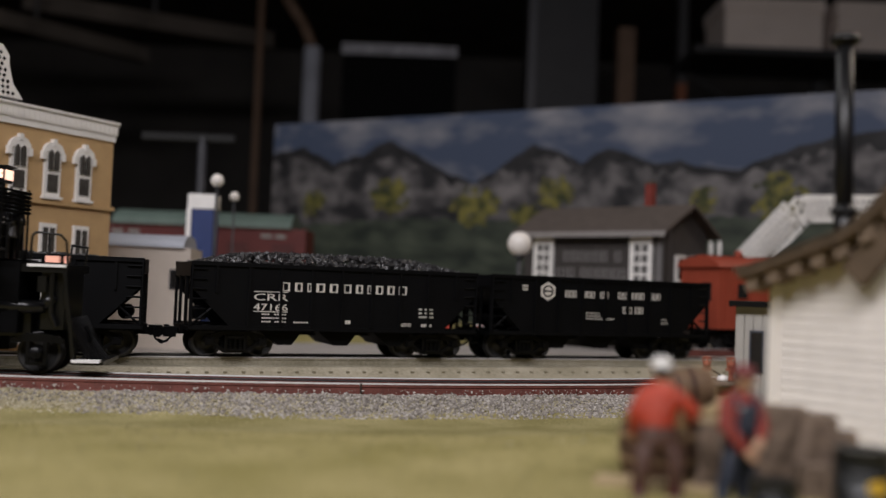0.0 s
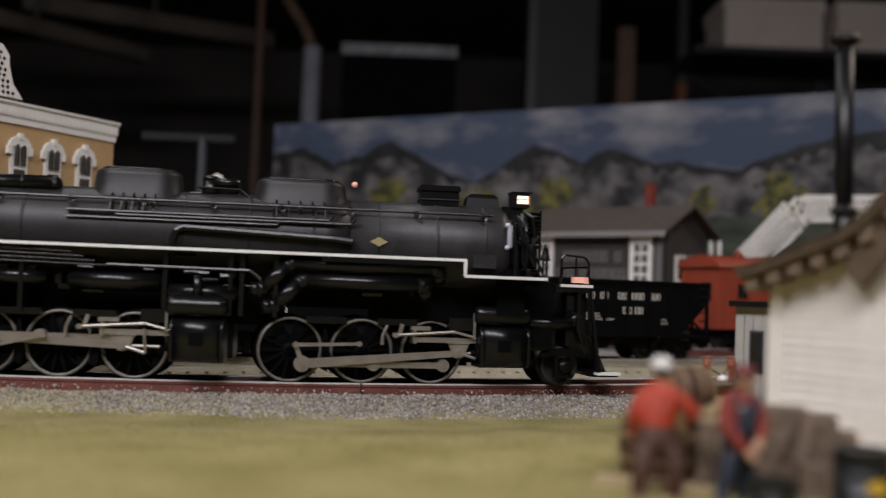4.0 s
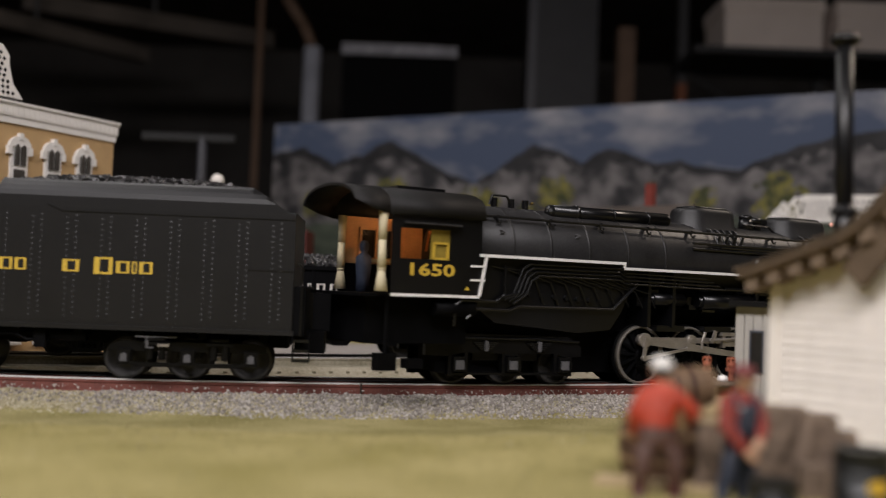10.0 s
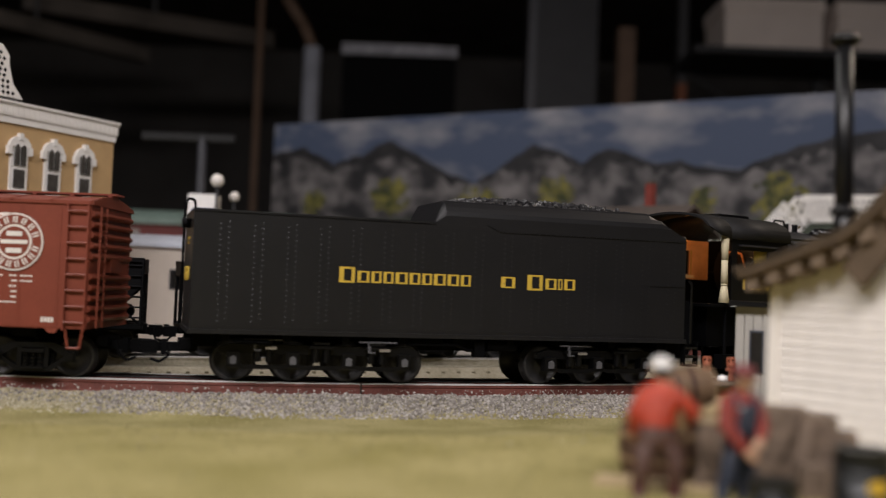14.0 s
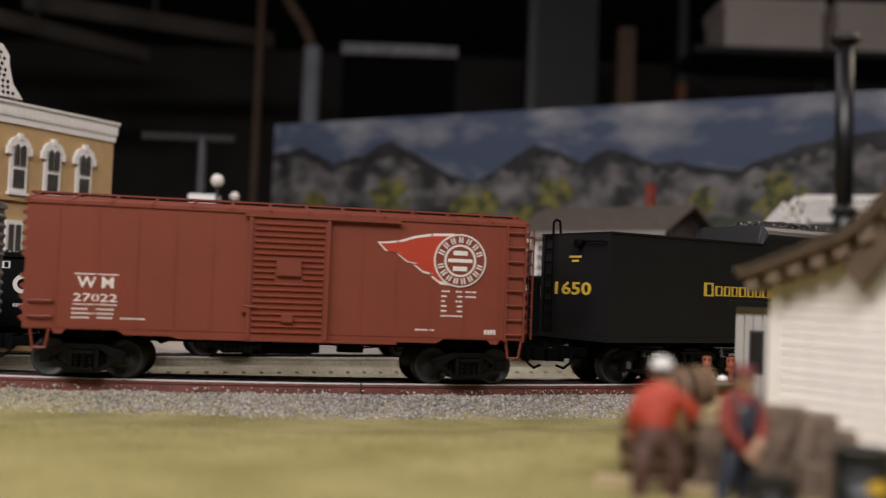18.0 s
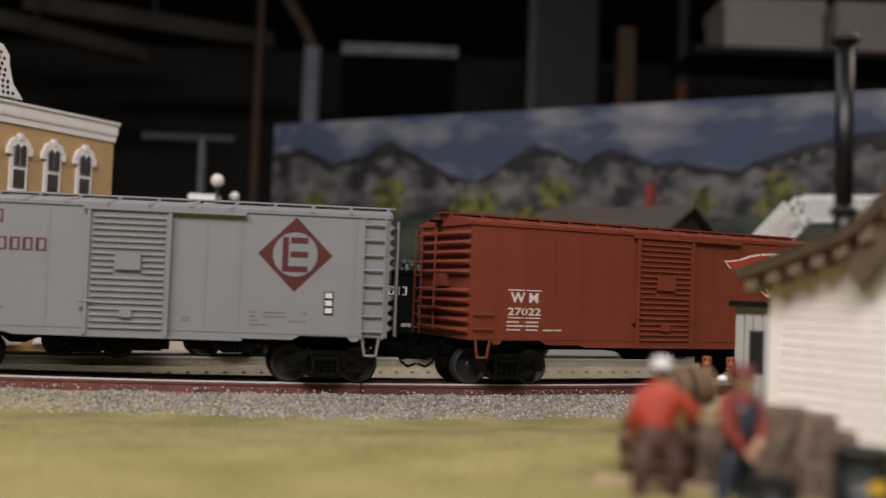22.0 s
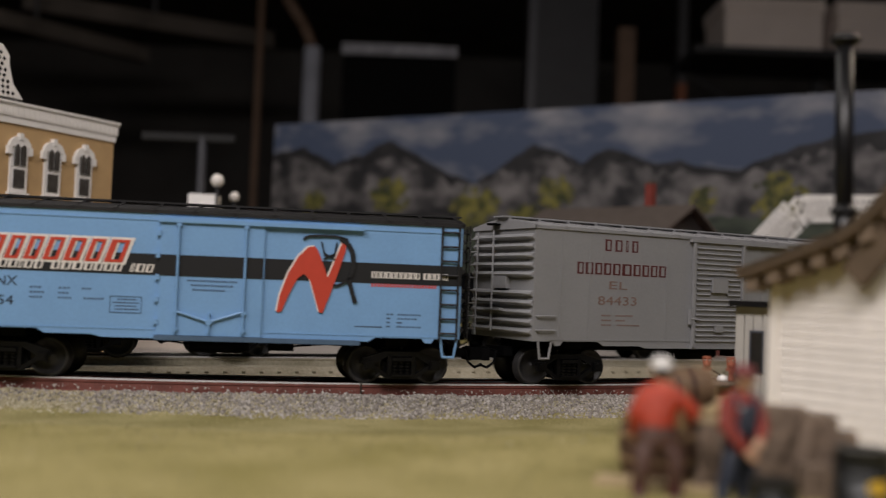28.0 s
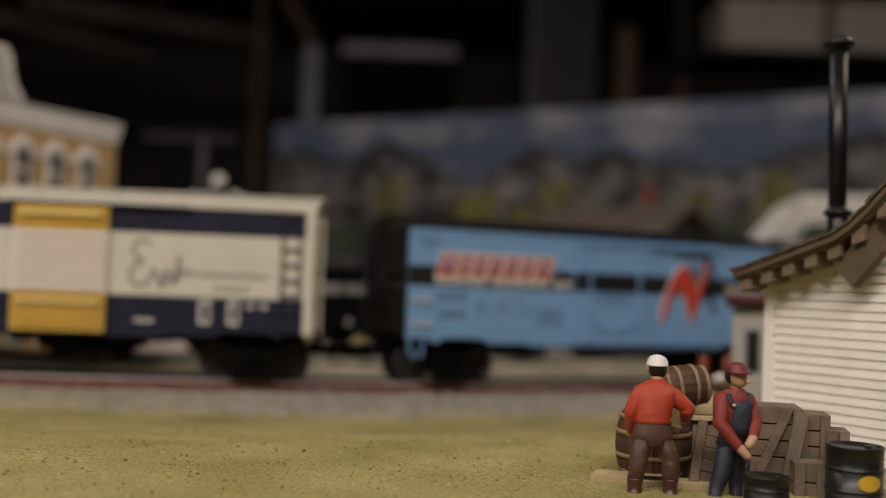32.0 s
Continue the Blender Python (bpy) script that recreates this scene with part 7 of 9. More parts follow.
    bx(bm, 0.1065, 0.1175, -0.0235, -0.0205, 0.005, 0.0065)
    part("pilot_truck", bm, M_TRUCK, lo, m=gf @ pose(-0.0035, 0, 0))
    part("journal_box", turned(B(), [(0.0002, -0.0266), (0.003, -0.0264), (0.0036, -0.0256), (0.004, -0.022)], 14, "y", (0.1085, 0, 0.0115)), M_TRUCK, lo, m=gf)
    return lo


TRAIN = [(red_boxcar(), -0.0051, 0.0975), (grey_boxcar(), -0.3084, 0.0975), (blue_boxcar(), -0.6094, 0.0975), (striped_boxcar(), -0.9165, 0.0975), (tender_car(), 0.3149, 0.095), (locomotive(), 0.7387, 0.13)]


# ---- the standing coal train on the second track ----
def hopper(s_mid, L, label, ztop=0.0655, emblem="round"):
    p, d = along(siding, s_mid)
    car = thing("hopper_car", pose(p.x, p.y, 0, 0, 0, math.degrees(math.atan2(d.y, d.x))), label, "hopper car", "cars standing on the second track")
    y = 0.032
    for sgn in (-1, 1):
        poly = [(-L, ztop), (-L, 0.049), (-L + 0.028, 0.0215), (L - 0.028, 0.0215), (L, 0.049), (L, ztop)]
        part("side", prism(B(), poly, *sorted((sgn * (y - 0.0012), sgn * y))), M_HOPPER, car, "black steel car side")
        part("top_chord", bx(B(), -L, L, *sorted((sgn * (y - 0.001), sgn * (y + 0.0014))), ztop - 0.002, ztop + 0.0008), M_HOPPER, car)
        part("side_sill", bx(B(), -L, L, *sorted((sgn * (y - 0.002), sgn * (y + 0.0006))), 0.0195, 0.0225), M_HOPPER, car)
        for k in range(9):
            x = -L + 0.018 + k * (2 * L - 0.036) / 8
            part("side_post", bx(B(), x - 0.0009, x + 0.0009, *sorted((sgn * y, sgn * (y + 0.0012))), 0.0225 if 0 < k < 8 else 0.045, ztop), M_HOPPER, car)
    for sgn in (-1, 1):
        part("slope_sheet", prism(B(), [(sgn * L, 0.056), (sgn * (L - 0.05), 0.024), (sgn * (L - 0.052), 0.026), (sgn * (L - 0.001), 0.059)], -y + 0.0012, y - 0.0012), M_HOPPER, car)
        part("end_wall", bx(B(), *sorted((sgn * L, sgn * (L - 0.001))), -y, y, 0.056, ztop), M_HOPPER, car)
        for yy in (-y + 0.001, -0.012, 0.012, y - 0.001):
            part("end_post", bx(B(), *sorted((sgn * (L - 0.0022), sgn * L)), yy - 0.001, yy + 0.001, 0.0205, 0.057), M_HOPPER, car)
        bm = tube(B(), [(sgn * (L - 0.001), -y - 0.001, 0.0225), (sgn * (L - 0.001), -y - 0.001, ztop)], 0.0007)
        for k in range(6):
            cyl(bm, (sgn * (L - 0.001), -y - 0.001, 0.027 + k * 0.0068), (sgn * (L - 0.011), -y - 0.001, 0.027 + k * 0.0068), 0.0006, 5)
        part("ladder", bm, M_HOPPER, car)
        part("brace", tube(B(), [(sgn * (L - 0.002), -y + 0.002, 0.0225), (sgn * (L - 0.024), -y + 0.002, 0.042)], 0.0009), M_HOPPER, car)
        add_bm = cyl(B(), (sgn * (L - 0.012), -0.012, 0.03), (sgn * (L - 0.012), 0.012, 0.03), 0.005, 12)
        part("brake_cylinder", add_bm, M_CHASSIS, car)
        part("end_platform", bx(B(), *sorted((sgn * (L - 0.03), sgn * L)), -y + 0.002, y - 0.002, 0.0185, 0.0212), M_HOPPER, car)
        t = new("truck", TRUCK_ME)
        t.parent = car
        t.matrix_basis = pose(sgn * (L - 0.034), 0, 0)
        for a in (-0.0185, 0.0185):
            w = new("wheelset", WHEEL)
            w.parent = t
            w.matrix_basis = pose(a, 0, 0.0105)
        coupler(car, sgn * (L + 0.004), sgn)
    for x in (-0.042, 0.0, 0.042):
        part("hopper_bay", prism(B(), [(x - 0.018, 0.022), (x + 0.018, 0.022), (x + 0.008, 0.009), (x - 0.002, 0.009)], -0.024, 0.024), M_HOPPER, car)
    part("centre_sill", bx(B(), -L, L, -0.005, 0.005, 0.0155, 0.022), M_HOPPER, car)
    return car, y, L


def lettered_hopper():
    car, y, L = hopper(0.134, 0.1085, "black coal hopper loaded with coal, white lettering")
    part("coal_load", coal(B(), -L + 0.006, L - 0.006, -0.028, 0.028, 0.0645, 0.0098, 1700, 0.002, 5), M_COAL, car, "heap of glossy coal lumps")
    letter_blocks(car, M_INK_WHITE, "white block of the company lettering", -0.0455, 0.0475, 0.0062, (0.0065, 0.0055, 0.003, 0.0065, 0.0062, 0.0065, 0.0052, 0.003, 0.0055, 0.0055, 0.0062), 0.0036, -y)
    lettering("reporting_mark", "CRR", -0.0645, 0.0405, 0.0245, 0.0048, -y, M_INK_WHITE, car)
    lettering("car_number", "47166", -0.0645, 0.0335, 0.0245, 0.0048, -y, M_INK_WHITE, car)
    bm = B()
    bars(bm, -0.0645, 0.0464, [[(0, 0.0245)]], -y, 0.0005)
    bars(bm, -0.0645, 0.0325, [[(0, 0.0245)]], -y, 0.0005)
    bars(bm, -0.0585, 0.0305, [[(0, 0.006), (0.009, 0.009)], [(0, 0.018)], [(0, 0.007), (0.0095, 0.0085)]], -y, 0.0009, 0.0026)
    bars(bm, -0.0355, 0.0252, [[(0, 0.011)]], -y, 0.0009)
    bars(bm, 0.003, 0.0252, [[(0, 0.0045)], ], -y, 0.0026)
    bars(bm, 0.0605, 0.0365, [[(0, 0.0025), (0.005, 0.007)], [(0, 0.0025), (0.005, 0.007)], [(0, 0.0125)]], -y, 0.0012, 0.0028)
    bars(bm, 0.0455, 0.0258, [[(0, 0.009)], [(0, 0.009)]], -y, 0.0006, 0.0014)
    bars(bm, 0.063, 0.0242, [[(0, 0.0085)]], -y, 0.002)
    part("small_print", bm, M_INK_WHITE, car)


def emblem_hopper():
    car, y, L = hopper(0.359, 0.1045, "empty black hopper car with white hexagon emblem")
    bm = B()
    prism(bm, [(-0.054 + 0.0075 * math.cos(radians(a)), 0.0545 + 0.0075 * math.sin(radians(a))) for a in (30, 90, 150, 210, 270, 330)], -y - 0.0002, -y)
    part("hexagon_emblem", bm, M_INK_WHITE, car, "white hexagon emblem")
    part("hexagon_emblem", disc(B(), -0.054, 0.0545, 0.0048, -y - 0.0003, r_in=0.0036), M_HOPPER, car)
    part("hexagon_emblem", bx(B(), -0.0585, -0.0495, -y - 0.0005, -y - 0.0001, 0.0538, 0.0552), M_HOPPER, car)
    bm = B()
    letter_blocks(car, M_INK_WHITE, "white block of unreadable lettering", -0.038, 0.0503, 0.0052, (0.003, 0.003, 0.003, -0.004, 0.0035, 0.0035, 0.0035, -0.004, 0.0035, 0.0035, -0.008, 0.0035, 0.0025, 0.002, -0.003, 0.0035, 0.0035, 0.0035, -0.004, 0.0035, 0.003, 0.003), 0.0007, -y)
    letter_blocks(car, M_INK_WHITE, "white block of unreadable lettering", 0.0175, 0.0385, 0.0052, (0.0045, 0.0035, -0.002, 0.0035, 0.0035), 0.0006, -y)
    bars(bm, -0.018, 0.0375, [[(0, 0.013)], [(0, 0.014)], [(0, 0.016), (0.019, 0.008)]], -y, 0.0008, 0.0022)
    bars(bm, 0.056, 0.0335, [[(0, 0.006)], [(0, 0.007)]], -y, 0.0008, 0.003)
    bars(bm, -0.077, 0.0572, [[(0, 0.005)], [(0, 0.005)]], -y, 0.0016, 0.0026)
    part("small_print", bm, M_INK_WHITE, car)


def round_hopper():
    car, y, L = hopper(-0.121, 0.1215, "black coal hopper with a white round emblem")
    part("coal_load", coal(B(), -L + 0.006, L - 0.006, -0.028, 0.028, 0.0635, 0.004, 900, 0.0017, 6), M_COAL, car, "heap of coal lumps")
    bm = B()
    letter_blocks(car, M_INK_WHITE, "white block of the company lettering", -0.006, 0.0562, 0.0046, (0.0045, -0.003, 0.0052, -0.003, 0.005, 0.0045, 0.0025, 0.005), 0.0018, -y)
    bars(bm, 0.042, 0.0318, [[(0, 0.0165)]], -y, 0.0022)
    bars(bm, 0.05, 0.0275, [[(0, 0.008)]], -y, 0.0014)
    bars(bm, 0.07, 0.0375, [[(0, 0.012)], [(0, 0.012)]], -y, 0.0012, 0.005)
    part("small_print", bm, M_INK_WHITE, car)
    bm = disc(B(), 0.0475, 0.0465, 0.0062, -y - 0.0002, r_in=0.0035)
    disc(bm, 0.0535, 0.040, 0.0055, -y - 0.0002, r_in=0.003)
    part("round_emblem", bm, M_INK_WHITE, car, "two white interlocked rings")


lettered_hopper()
emblem_hopper()
round_hopper()


# ---- the ochre building with white trim ----
def ochre_building():
    b = thing("town_building", pose(-0.2852, 0.848, -0.015, 0, 0, 61.12), "ochre two-storey town building with white arched window trim and cornice", "building")
    L = 0.26
    part("wall", bx(B(), -L, 0, 0, 0.15, 0, 0.186), M_TANWALL, b, "ochre plastered wall")
    bm = bx(B(), -L, 0.001, -0.0015, 0.152, 0.1825, 0.188)
    bx(bm, -L, 0.002, -0.0025, 0.154, 0.188, 0.196)
    prism(bm, [(-0.0015, 0.1945), (-0.0042, 0.1975), (-0.0042, 0.1992), (0.0, 0.1992), (0.0, 0.1945)], -L, 0.003, axis="x")
    part("cornice", bm, M_WHITEPLASTIC, b, "white moulded cornice")
    for k in range(52):
        x = -L + 0.005 * k + 0.002
        part("dentil", bx(B(), x, x + 0.0026, -0.0029, -0.0024, 0.1895, 0.1945), M_WHITEPLASTIC, b)
    part("string_course", bx(B(), -L, 0.002, -0.0025, 0, 0.1235, 0.1268), M_TANWALL, b, "moulded string course")
    part("roof", bx(B(), -L, 0, 0, 0.15, 0.196, 0.198), M_DARKMETAL, b)

    def window(x, z0, z1, arched):
        w = part("window", bx(B(), x - 0.0078, x + 0.0078, -0.0022, 0.0005, z0, z1 - (0.008 if arched else 0)), M_WHITEPLASTIC, b, "white framed sash window")
        if arched:
            bm = B()
            n = 12
            pts = [(x + 0.0098 * math.cos(math.pi * i / n), z1 - 0.0085 + 0.0085 * math.sin(math.pi * i / n)) for i in range(n + 1)]
            prism(bm, pts, -0.0032, 0.0005)
            bx(bm, x - 0.0112, x - 0.0075, -0.0034, 0.0005, z1 - 0.0145, z1 - 0.0082)
            bx(bm, x + 0.0075, x + 0.0112, -0.0034, 0.0005, z1 - 0.0145, z1 - 0.0082)
            bx(bm, x - 0.0018, x + 0.0018, -0.004, 0.0005, z1 - 0.003, z1 + 0.0022)
            part("hood", bm, M_WHITEPLASTIC, w, "white arched hood mould")
            for sgn in (-1, 1):
                pts = [(x + sgn * 0.0029 + 0.0019 * math.cos(math.pi * i / 8), z1 - 0.0105 + 0.004 * math.sin(math.pi * i / 8)) for i in range(9)] + [(x + sgn * 0.0029 - 0.0019, z1 - 0.0225), (x + sgn * 0.0029 + 0.0019, z1 - 0.0225)]
                part("pane", prism(B(), pts, -0.0038, -0.0018), M_CURTAINED, w)
            part("pane", bx(B(), x - 0.0048, x + 0.0048, -0.003, -0.0018, z0 + 0.0035, z1 - 0.026), M_CURTAINED, w)
        else:
            for sgn in (-1, 1):
                part("pane", bx(B(), x + sgn * 0.0032 - 0.0022, x + sgn * 0.0032 + 0.0022, -0.003, -0.0018, z0 + 0.0035, z1 - 0.0035), M_CURTAINED, w)
        part("sill", bx(B(), x - 0.0092, x + 0.0092, -0.0042, 0, z0 - 0.0022, z0), M_WHITEPLASTIC, w)

    for k in range(8):
        x = -0.0315 - k * 0.0315
        window(x, 0.130, 0.1735, True)
        window(x - 0.001 if k else x + 0.0, 0.07, 0.1085, False)
        window(x, 0.015, 0.05, False)
    # roof crest in white openwork
    bm = prism(B(), [(-0.155, 0.2015), (-0.096, 0.2015), (-0.105, 0.212), (-0.109, 0.225), (-0.1095, 0.233), (-0.116, 0.2405), (-0.155, 0.2405)], -0.004, 0.002)
    crest = part("roof_crest", bm, M_WHITEPLASTIC, b, "white scrolled roof crest")
    for k in range(8):
        z = 0.2045 + k * 0.0042
        edge_x = float(np.interp(z, (0.2, 0.212, 0.225, 0.233, 0.2405), (-0.0975, -0.105, -0.109, -0.1095, -0.116))) - 0.0035
        for i in range(8):
            x = edge_x - 0.0014 - i * 0.0042 - (0.0021 if k % 2 else 0)
            part("crest_opening", prism(B(), [(x, z - 0.0017), (x + 0.0015, z), (x, z + 0.0017), (x - 0.0015, z)], -0.0043, -0.0035), M_GLASS_DARK, crest)


ochre_building()


# ---- buildings and fittings behind the second track ----
def cream_building():
    b = thing("cream_shed", pose(-0.365, 0.925, -0.015, 0, 0, 6.0), "plain cream-walled shed with a pale rounded roof", "building")
    part("wall", bx(B(), 0, 0.128, 0, 0.08, 0, 0.097), mat("cream_smooth_wall", (0.6, 0.53, 0.46), 0.7, var=0.05, scale=40, bump=0.05), b)
    n = 12
    pts = [(0.04 - 0.044 * math.cos(math.pi * i / n), 0.097 + 0.013 * math.sin(math.pi * i / n)) for i in range(n + 1)]
    part("roof", prism(B(), pts, 0.0, 0.122, axis="x"), mat("pale_grey_blue_roof", (0.42, 0.44, 0.5), 0.6, var=0.08, scale=40, bump=0.05), b, "pale grey-blue rounded roof")
    w = part("window", bx(B(), 0.1095, 0.1245, -0.0015, 0, 0.058, 0.0765), M_GREYPOST, b, "small grey window")
    for k in range(2):
        part("pane", bx(B(), 0.111 + k * 0.007, 0.1165 + k * 0.007, -0.002, -0.001, 0.0595, 0.075), M_GLASS_DARK, w)


cream_building()
b = thing("red_warehouse", pose(-0.56, 1.5, -0.015), "long dark red shed with a dull teal curved roof", "building")
part("wall", bx(B(), 0, 0.352, 0, 0.1, 0, 0.148), M_DKRED, b)
part("roof", prism(B(), [(0.05 - 0.056 * math.cos(math.pi * i / 10), 0.148 + 0.024 * math.sin(math.pi * i / 10)) for i in range(11)], 0.06, 0.33, axis="x"), M_TEAL, b, "dull teal curved roof")
for k in range(5):
    part("door", bx(B(), 0.03 + k * 0.068, 0.062 + k * 0.068, -0.002, 0, 0.02, 0.125), mat("darker_red_door", (0.07, 0.012, 0.011), 0.6, var=0.1), b)
bm = B()
for x in (0.06, 0.085, 0.285, 0.306):
    bx(bm, x, x + 0.016, -0.0025, 0, 0.133, 0.1385)
part("painted_sign", bm, mat("dim_grey_lettering", (0.25, 0.24, 0.23), 0.7, var=0.1, bump=0), b, "unreadable grey lettering bars")

k_ = thing("fuel_kiosk", pose(-0.2693, 1.1, -0.015), "blue and white column kiosk beside the track", "kiosk")
part("column", bx(B(), -0.0135, 0.0135, 0, 0.026, 0, 0.147), M_BLUE, k_, "royal blue column", bevel=0.001)
part("cap", bx(B(), -0.0148, 0.0148, -0.0015, 0.0275, 0.146, 0.1625), M_WHITEPLASTIC, k_, "white cap with rounded edge", bevel=0.002)
part("edge_strip", bx(B(), -0.0155, -0.0105, -0.0025, 0.0, 0.0, 0.146), M_WHITEPLASTIC, k_)
post = thing("gantry_post", pose(-0.345, 1.4, -0.015), "tall grey signal gantry with a crossarm", "gantry")
part("post", cyl(B(), (0, 0, 0), (0, 0, 0.268), 0.0066, 14), M_GREYPOST, post)
part("crossarm", bx(B(), -0.085, 0.045, -0.006, 0.006, 0.262, 0.272), mat("dark_crossarm_timber", (0.004, 0.004, 0.0045), 0.7, var=0.15, scale=40), post)


def globe_lamp(x, y, z, r, label):
    g = thing("globe_lamp", pose(x, y, -0.015), label, "lamp", "globe lamps")
    part("pole", cyl(B(), (0, 0, 0), (0, 0, z + 0.015 - r * 0.9), r * 0.2, 10), M_DARKMETAL, g)
    part("base", cyl(B(), (0, 0, 0), (0, 0, r * 0.6), r * 0.6, 12, r * 0.35), M_DARKMETAL, g)
    part("collar", cyl(B(), (0, 0, z + 0.015 - r * 1.15), (0, 0, z + 0.015 - r * 0.85), r * 0.45, 12), M_DARKMETAL, g)
    n = 12
    part("globe", turned(B(), [(r * math.sin(math.pi * i / n), z + 0.015 - r * math.cos(math.pi * i / n)) for i in range(n + 1)], 20), M_GLOBE, g, "unlit milk-glass globe")


globe_lamp(-0.2528, 1.1, 0.163, 0.0072, "small milk-glass globe lamp on a thin pole")
globe_lamp(-0.2375, 1.12, 0.1475, 0.0055, "small milk-glass globe lamp on a thin pole")
globe_lamp(0.0848, 1.1, 0.1054, 0.0136, "large milk-glass globe lamp beside the signal cabin")


def signal_cabin():
    mat_pane = mat("curtained_grey_pane", (0.12, 0.115, 0.11), 0.4, var=0.1)
    c = thing("signal_cabin", pose(0.107, 1.3, -0.015, 0, 0, -43.5), "dark taupe wooden signal cabin with white window frames and gable roof", "building")
    W, D, H = 0.204, 0.105, 0.150
    part("wall", prism(B(), [(0, 0), (D, 0), (D, H), (D / 2, H + 0.0255), (0, H)], 0, W, axis="x"), M_TOWERWALL, c)
    for k in range(24):
        part("batten", bx(B(), 0.004 + k * 0.0092, 0.0052 + k * 0.0092, -0.0012, 0, 0, H), M_TOWERWALL, c)
    for sgn in (0, 1):
        pts = [(-0.014, H - 0.006), (D / 2, H + 0.0300), (D / 2, H + 0.0260), (-0.013, H - 0.0095)] if not sgn else [(D + 0.014, H - 0.006), (D / 2, H + 0.0300), (D / 2, H + 0.0260), (D + 0.013, H - 0.0095)]
        part("roof", prism(B(), pts, -0.012, W + 0.013, axis="x"), M_TOWERROOF, c, "brown-grey shingled roof")
    part("fascia", bx(B(), -0.012, W + 0.013, -0.0155, -0.0135, H - 0.0125, H - 0.006), mat("light_grey_fascia", (0.27, 0.25, 0.24), 0.7, var=0.08), c, "light grey eave board")
    for x in (0.018, 0.163):
        w = part("window", bx(B(), x, x + 0.030, -0.004, 0, 0.078, 0.138), M_WHITEPLASTIC, c, "white framed window of small panes")
        for i in range(2):
            for j in range(4):
                part("pane", bx(B(), x + 0.0065 + i * 0.0105, x + 0.0145 + i * 0.0105, -0.0046, -0.0035, 0.082 + j * 0.0125, 0.0915 + j * 0.0125), mat_pane, w)
    faded = mat("grey_faded_lettering", (0.2, 0.19, 0.185), 0.7, var=0.1, bump=0)
    letter_blocks(c, faded, "faded grey lettering block", 0.064, 0.108, 0.0125, (0.0085,) * 6 + (-0.006, 0.0085), 0.0028, -0.0013)
    letter_blocks(c, faded, "faded grey lettering block", 0.054, 0.087, 0.0125, (0.0085, 0.004, 0.0085, -0.005) + (0.0085,) * 6, 0.0028, -0.0013)
    part("corner_board", bx(B(), W - 0.006, W + 0.002, -0.002, 0.001, 0, H), mat("grey_corner_board", (0.16, 0.15, 0.15), 0.7, var=0.08), c)
    for k in range(2):
        w = part("window", bx(B(), W, W + 0.003, 0.03 + k * 0.034, 0.052 + k * 0.034, 0.085, 0.118), M_WHITEPLASTIC, c)
        part("pane", bx(B(), W + 0.002, W + 0.0036, 0.034 + k * 0.034, 0.048 + k * 0.034, 0.089, 0.114), M_GLASS_DARK, w)
    ch = part("chimney", bx(B(), 0.1405, 0.1505, 0.062, 0.072, H + 0.01, 0.212), mat("red_brick_chimney", (0.2, 0.035, 0.025), 0.8, var=0.15, scale=90), c, "red brick chimney")
    part("chimney_cap", bx(B(), 0.1397, 0.1513, 0.0612, 0.0728, 0.209, 0.2125), M_TOWERROOF, ch)


signal_cabin()


def caboose():
    c = thing("caboose", pose(0.290, 1.04, 0.0, 0, 0, 24), "orange-red caboose standing behind the hopper cars", "caboose")
    part("body", bx(B(), 0, 0.2, 0, 0.064, 0.0215, 0.0865), M_ORANGE, c, bevel=0.0015)
    part("roof", prism(B(), [(0.032 - 0.035 * math.cos(math.pi * i / 10), 0.0865 + 0.0115 * math.sin(math.pi * i / 10)) for i in range(11)], -0.004, 0.204, axis="x"), M_ORANGE, c, "orange rounded roof")
    for k in range(4):
        w = part("window", bx(B(), 0.022 + k * 0.046, 0.038 + k * 0.046, -0.0015, 0, 0.053, 0.071), M_ORANGE, c)
        part("pane", bx(B(), 0.0235 + k * 0.046, 0.0365 + k * 0.046, -0.002, -0.001, 0.0545, 0.0695), M_GLASS_DARK, w)
    part("end_window", bx(B(), -0.001, 0, 0.012, 0.026, 0.05, 0.07), M_GLASS_DARK, c)
    bm = B()
    bars(bm, 0.03, 0.083, [[(0, 0.01), (0.015, 0.007)]], 0.0, 0.0022)
    part("small_print", bm, M_INK_WHITE, c)
    part("underframe", bx(B(), 0.0, 0.2, 0.008, 0.056, 0.0165, 0.0215), M_CHASSIS, c)
    part("railing", tube(B(), [(-0.014, 0.004, 0.0215), (-0.014, 0.004, 0.05), (-0.014, 0.06, 0.05), (-0.014, 0.06, 0.0215)], 0.001), M_ORANGE, c)
    part("platform", bx(B(), -0.016, 0, 0.002, 0.062, 0.019, 0.0215), M_CHASSIS, c)
    for x in (0.035, 0.165):
        t = new("truck", TRUCK_ME)
        t.parent = c
        t.matrix_basis = pose(x, 0.032, 0)
        for a in (-0.0185, 0.0185):
            w = new("wheelset", WHEEL)
            w.parent = t
            w.matrix_basis = pose(a, 0, 0.0105)
    part("roof_walk", bx(B(), 0.0, 0.2, 0.026, 0.038, 0.0975, 0.0995), M_ORANGE, c)
    part("smoke_pipe", cyl(B(), (0.05, 0.03, 0.0965), (0.05, 0.03, 0.106), 0.004, 10), M_ORANGE, c)
    for k in range(12):
        part("side_rib", bx(B(), 0.008 + k * 0.0165, 0.0092 + k * 0.0165, -0.0008, 0, 0.0235, 0.0845), M_ORANGE, c)
    return c


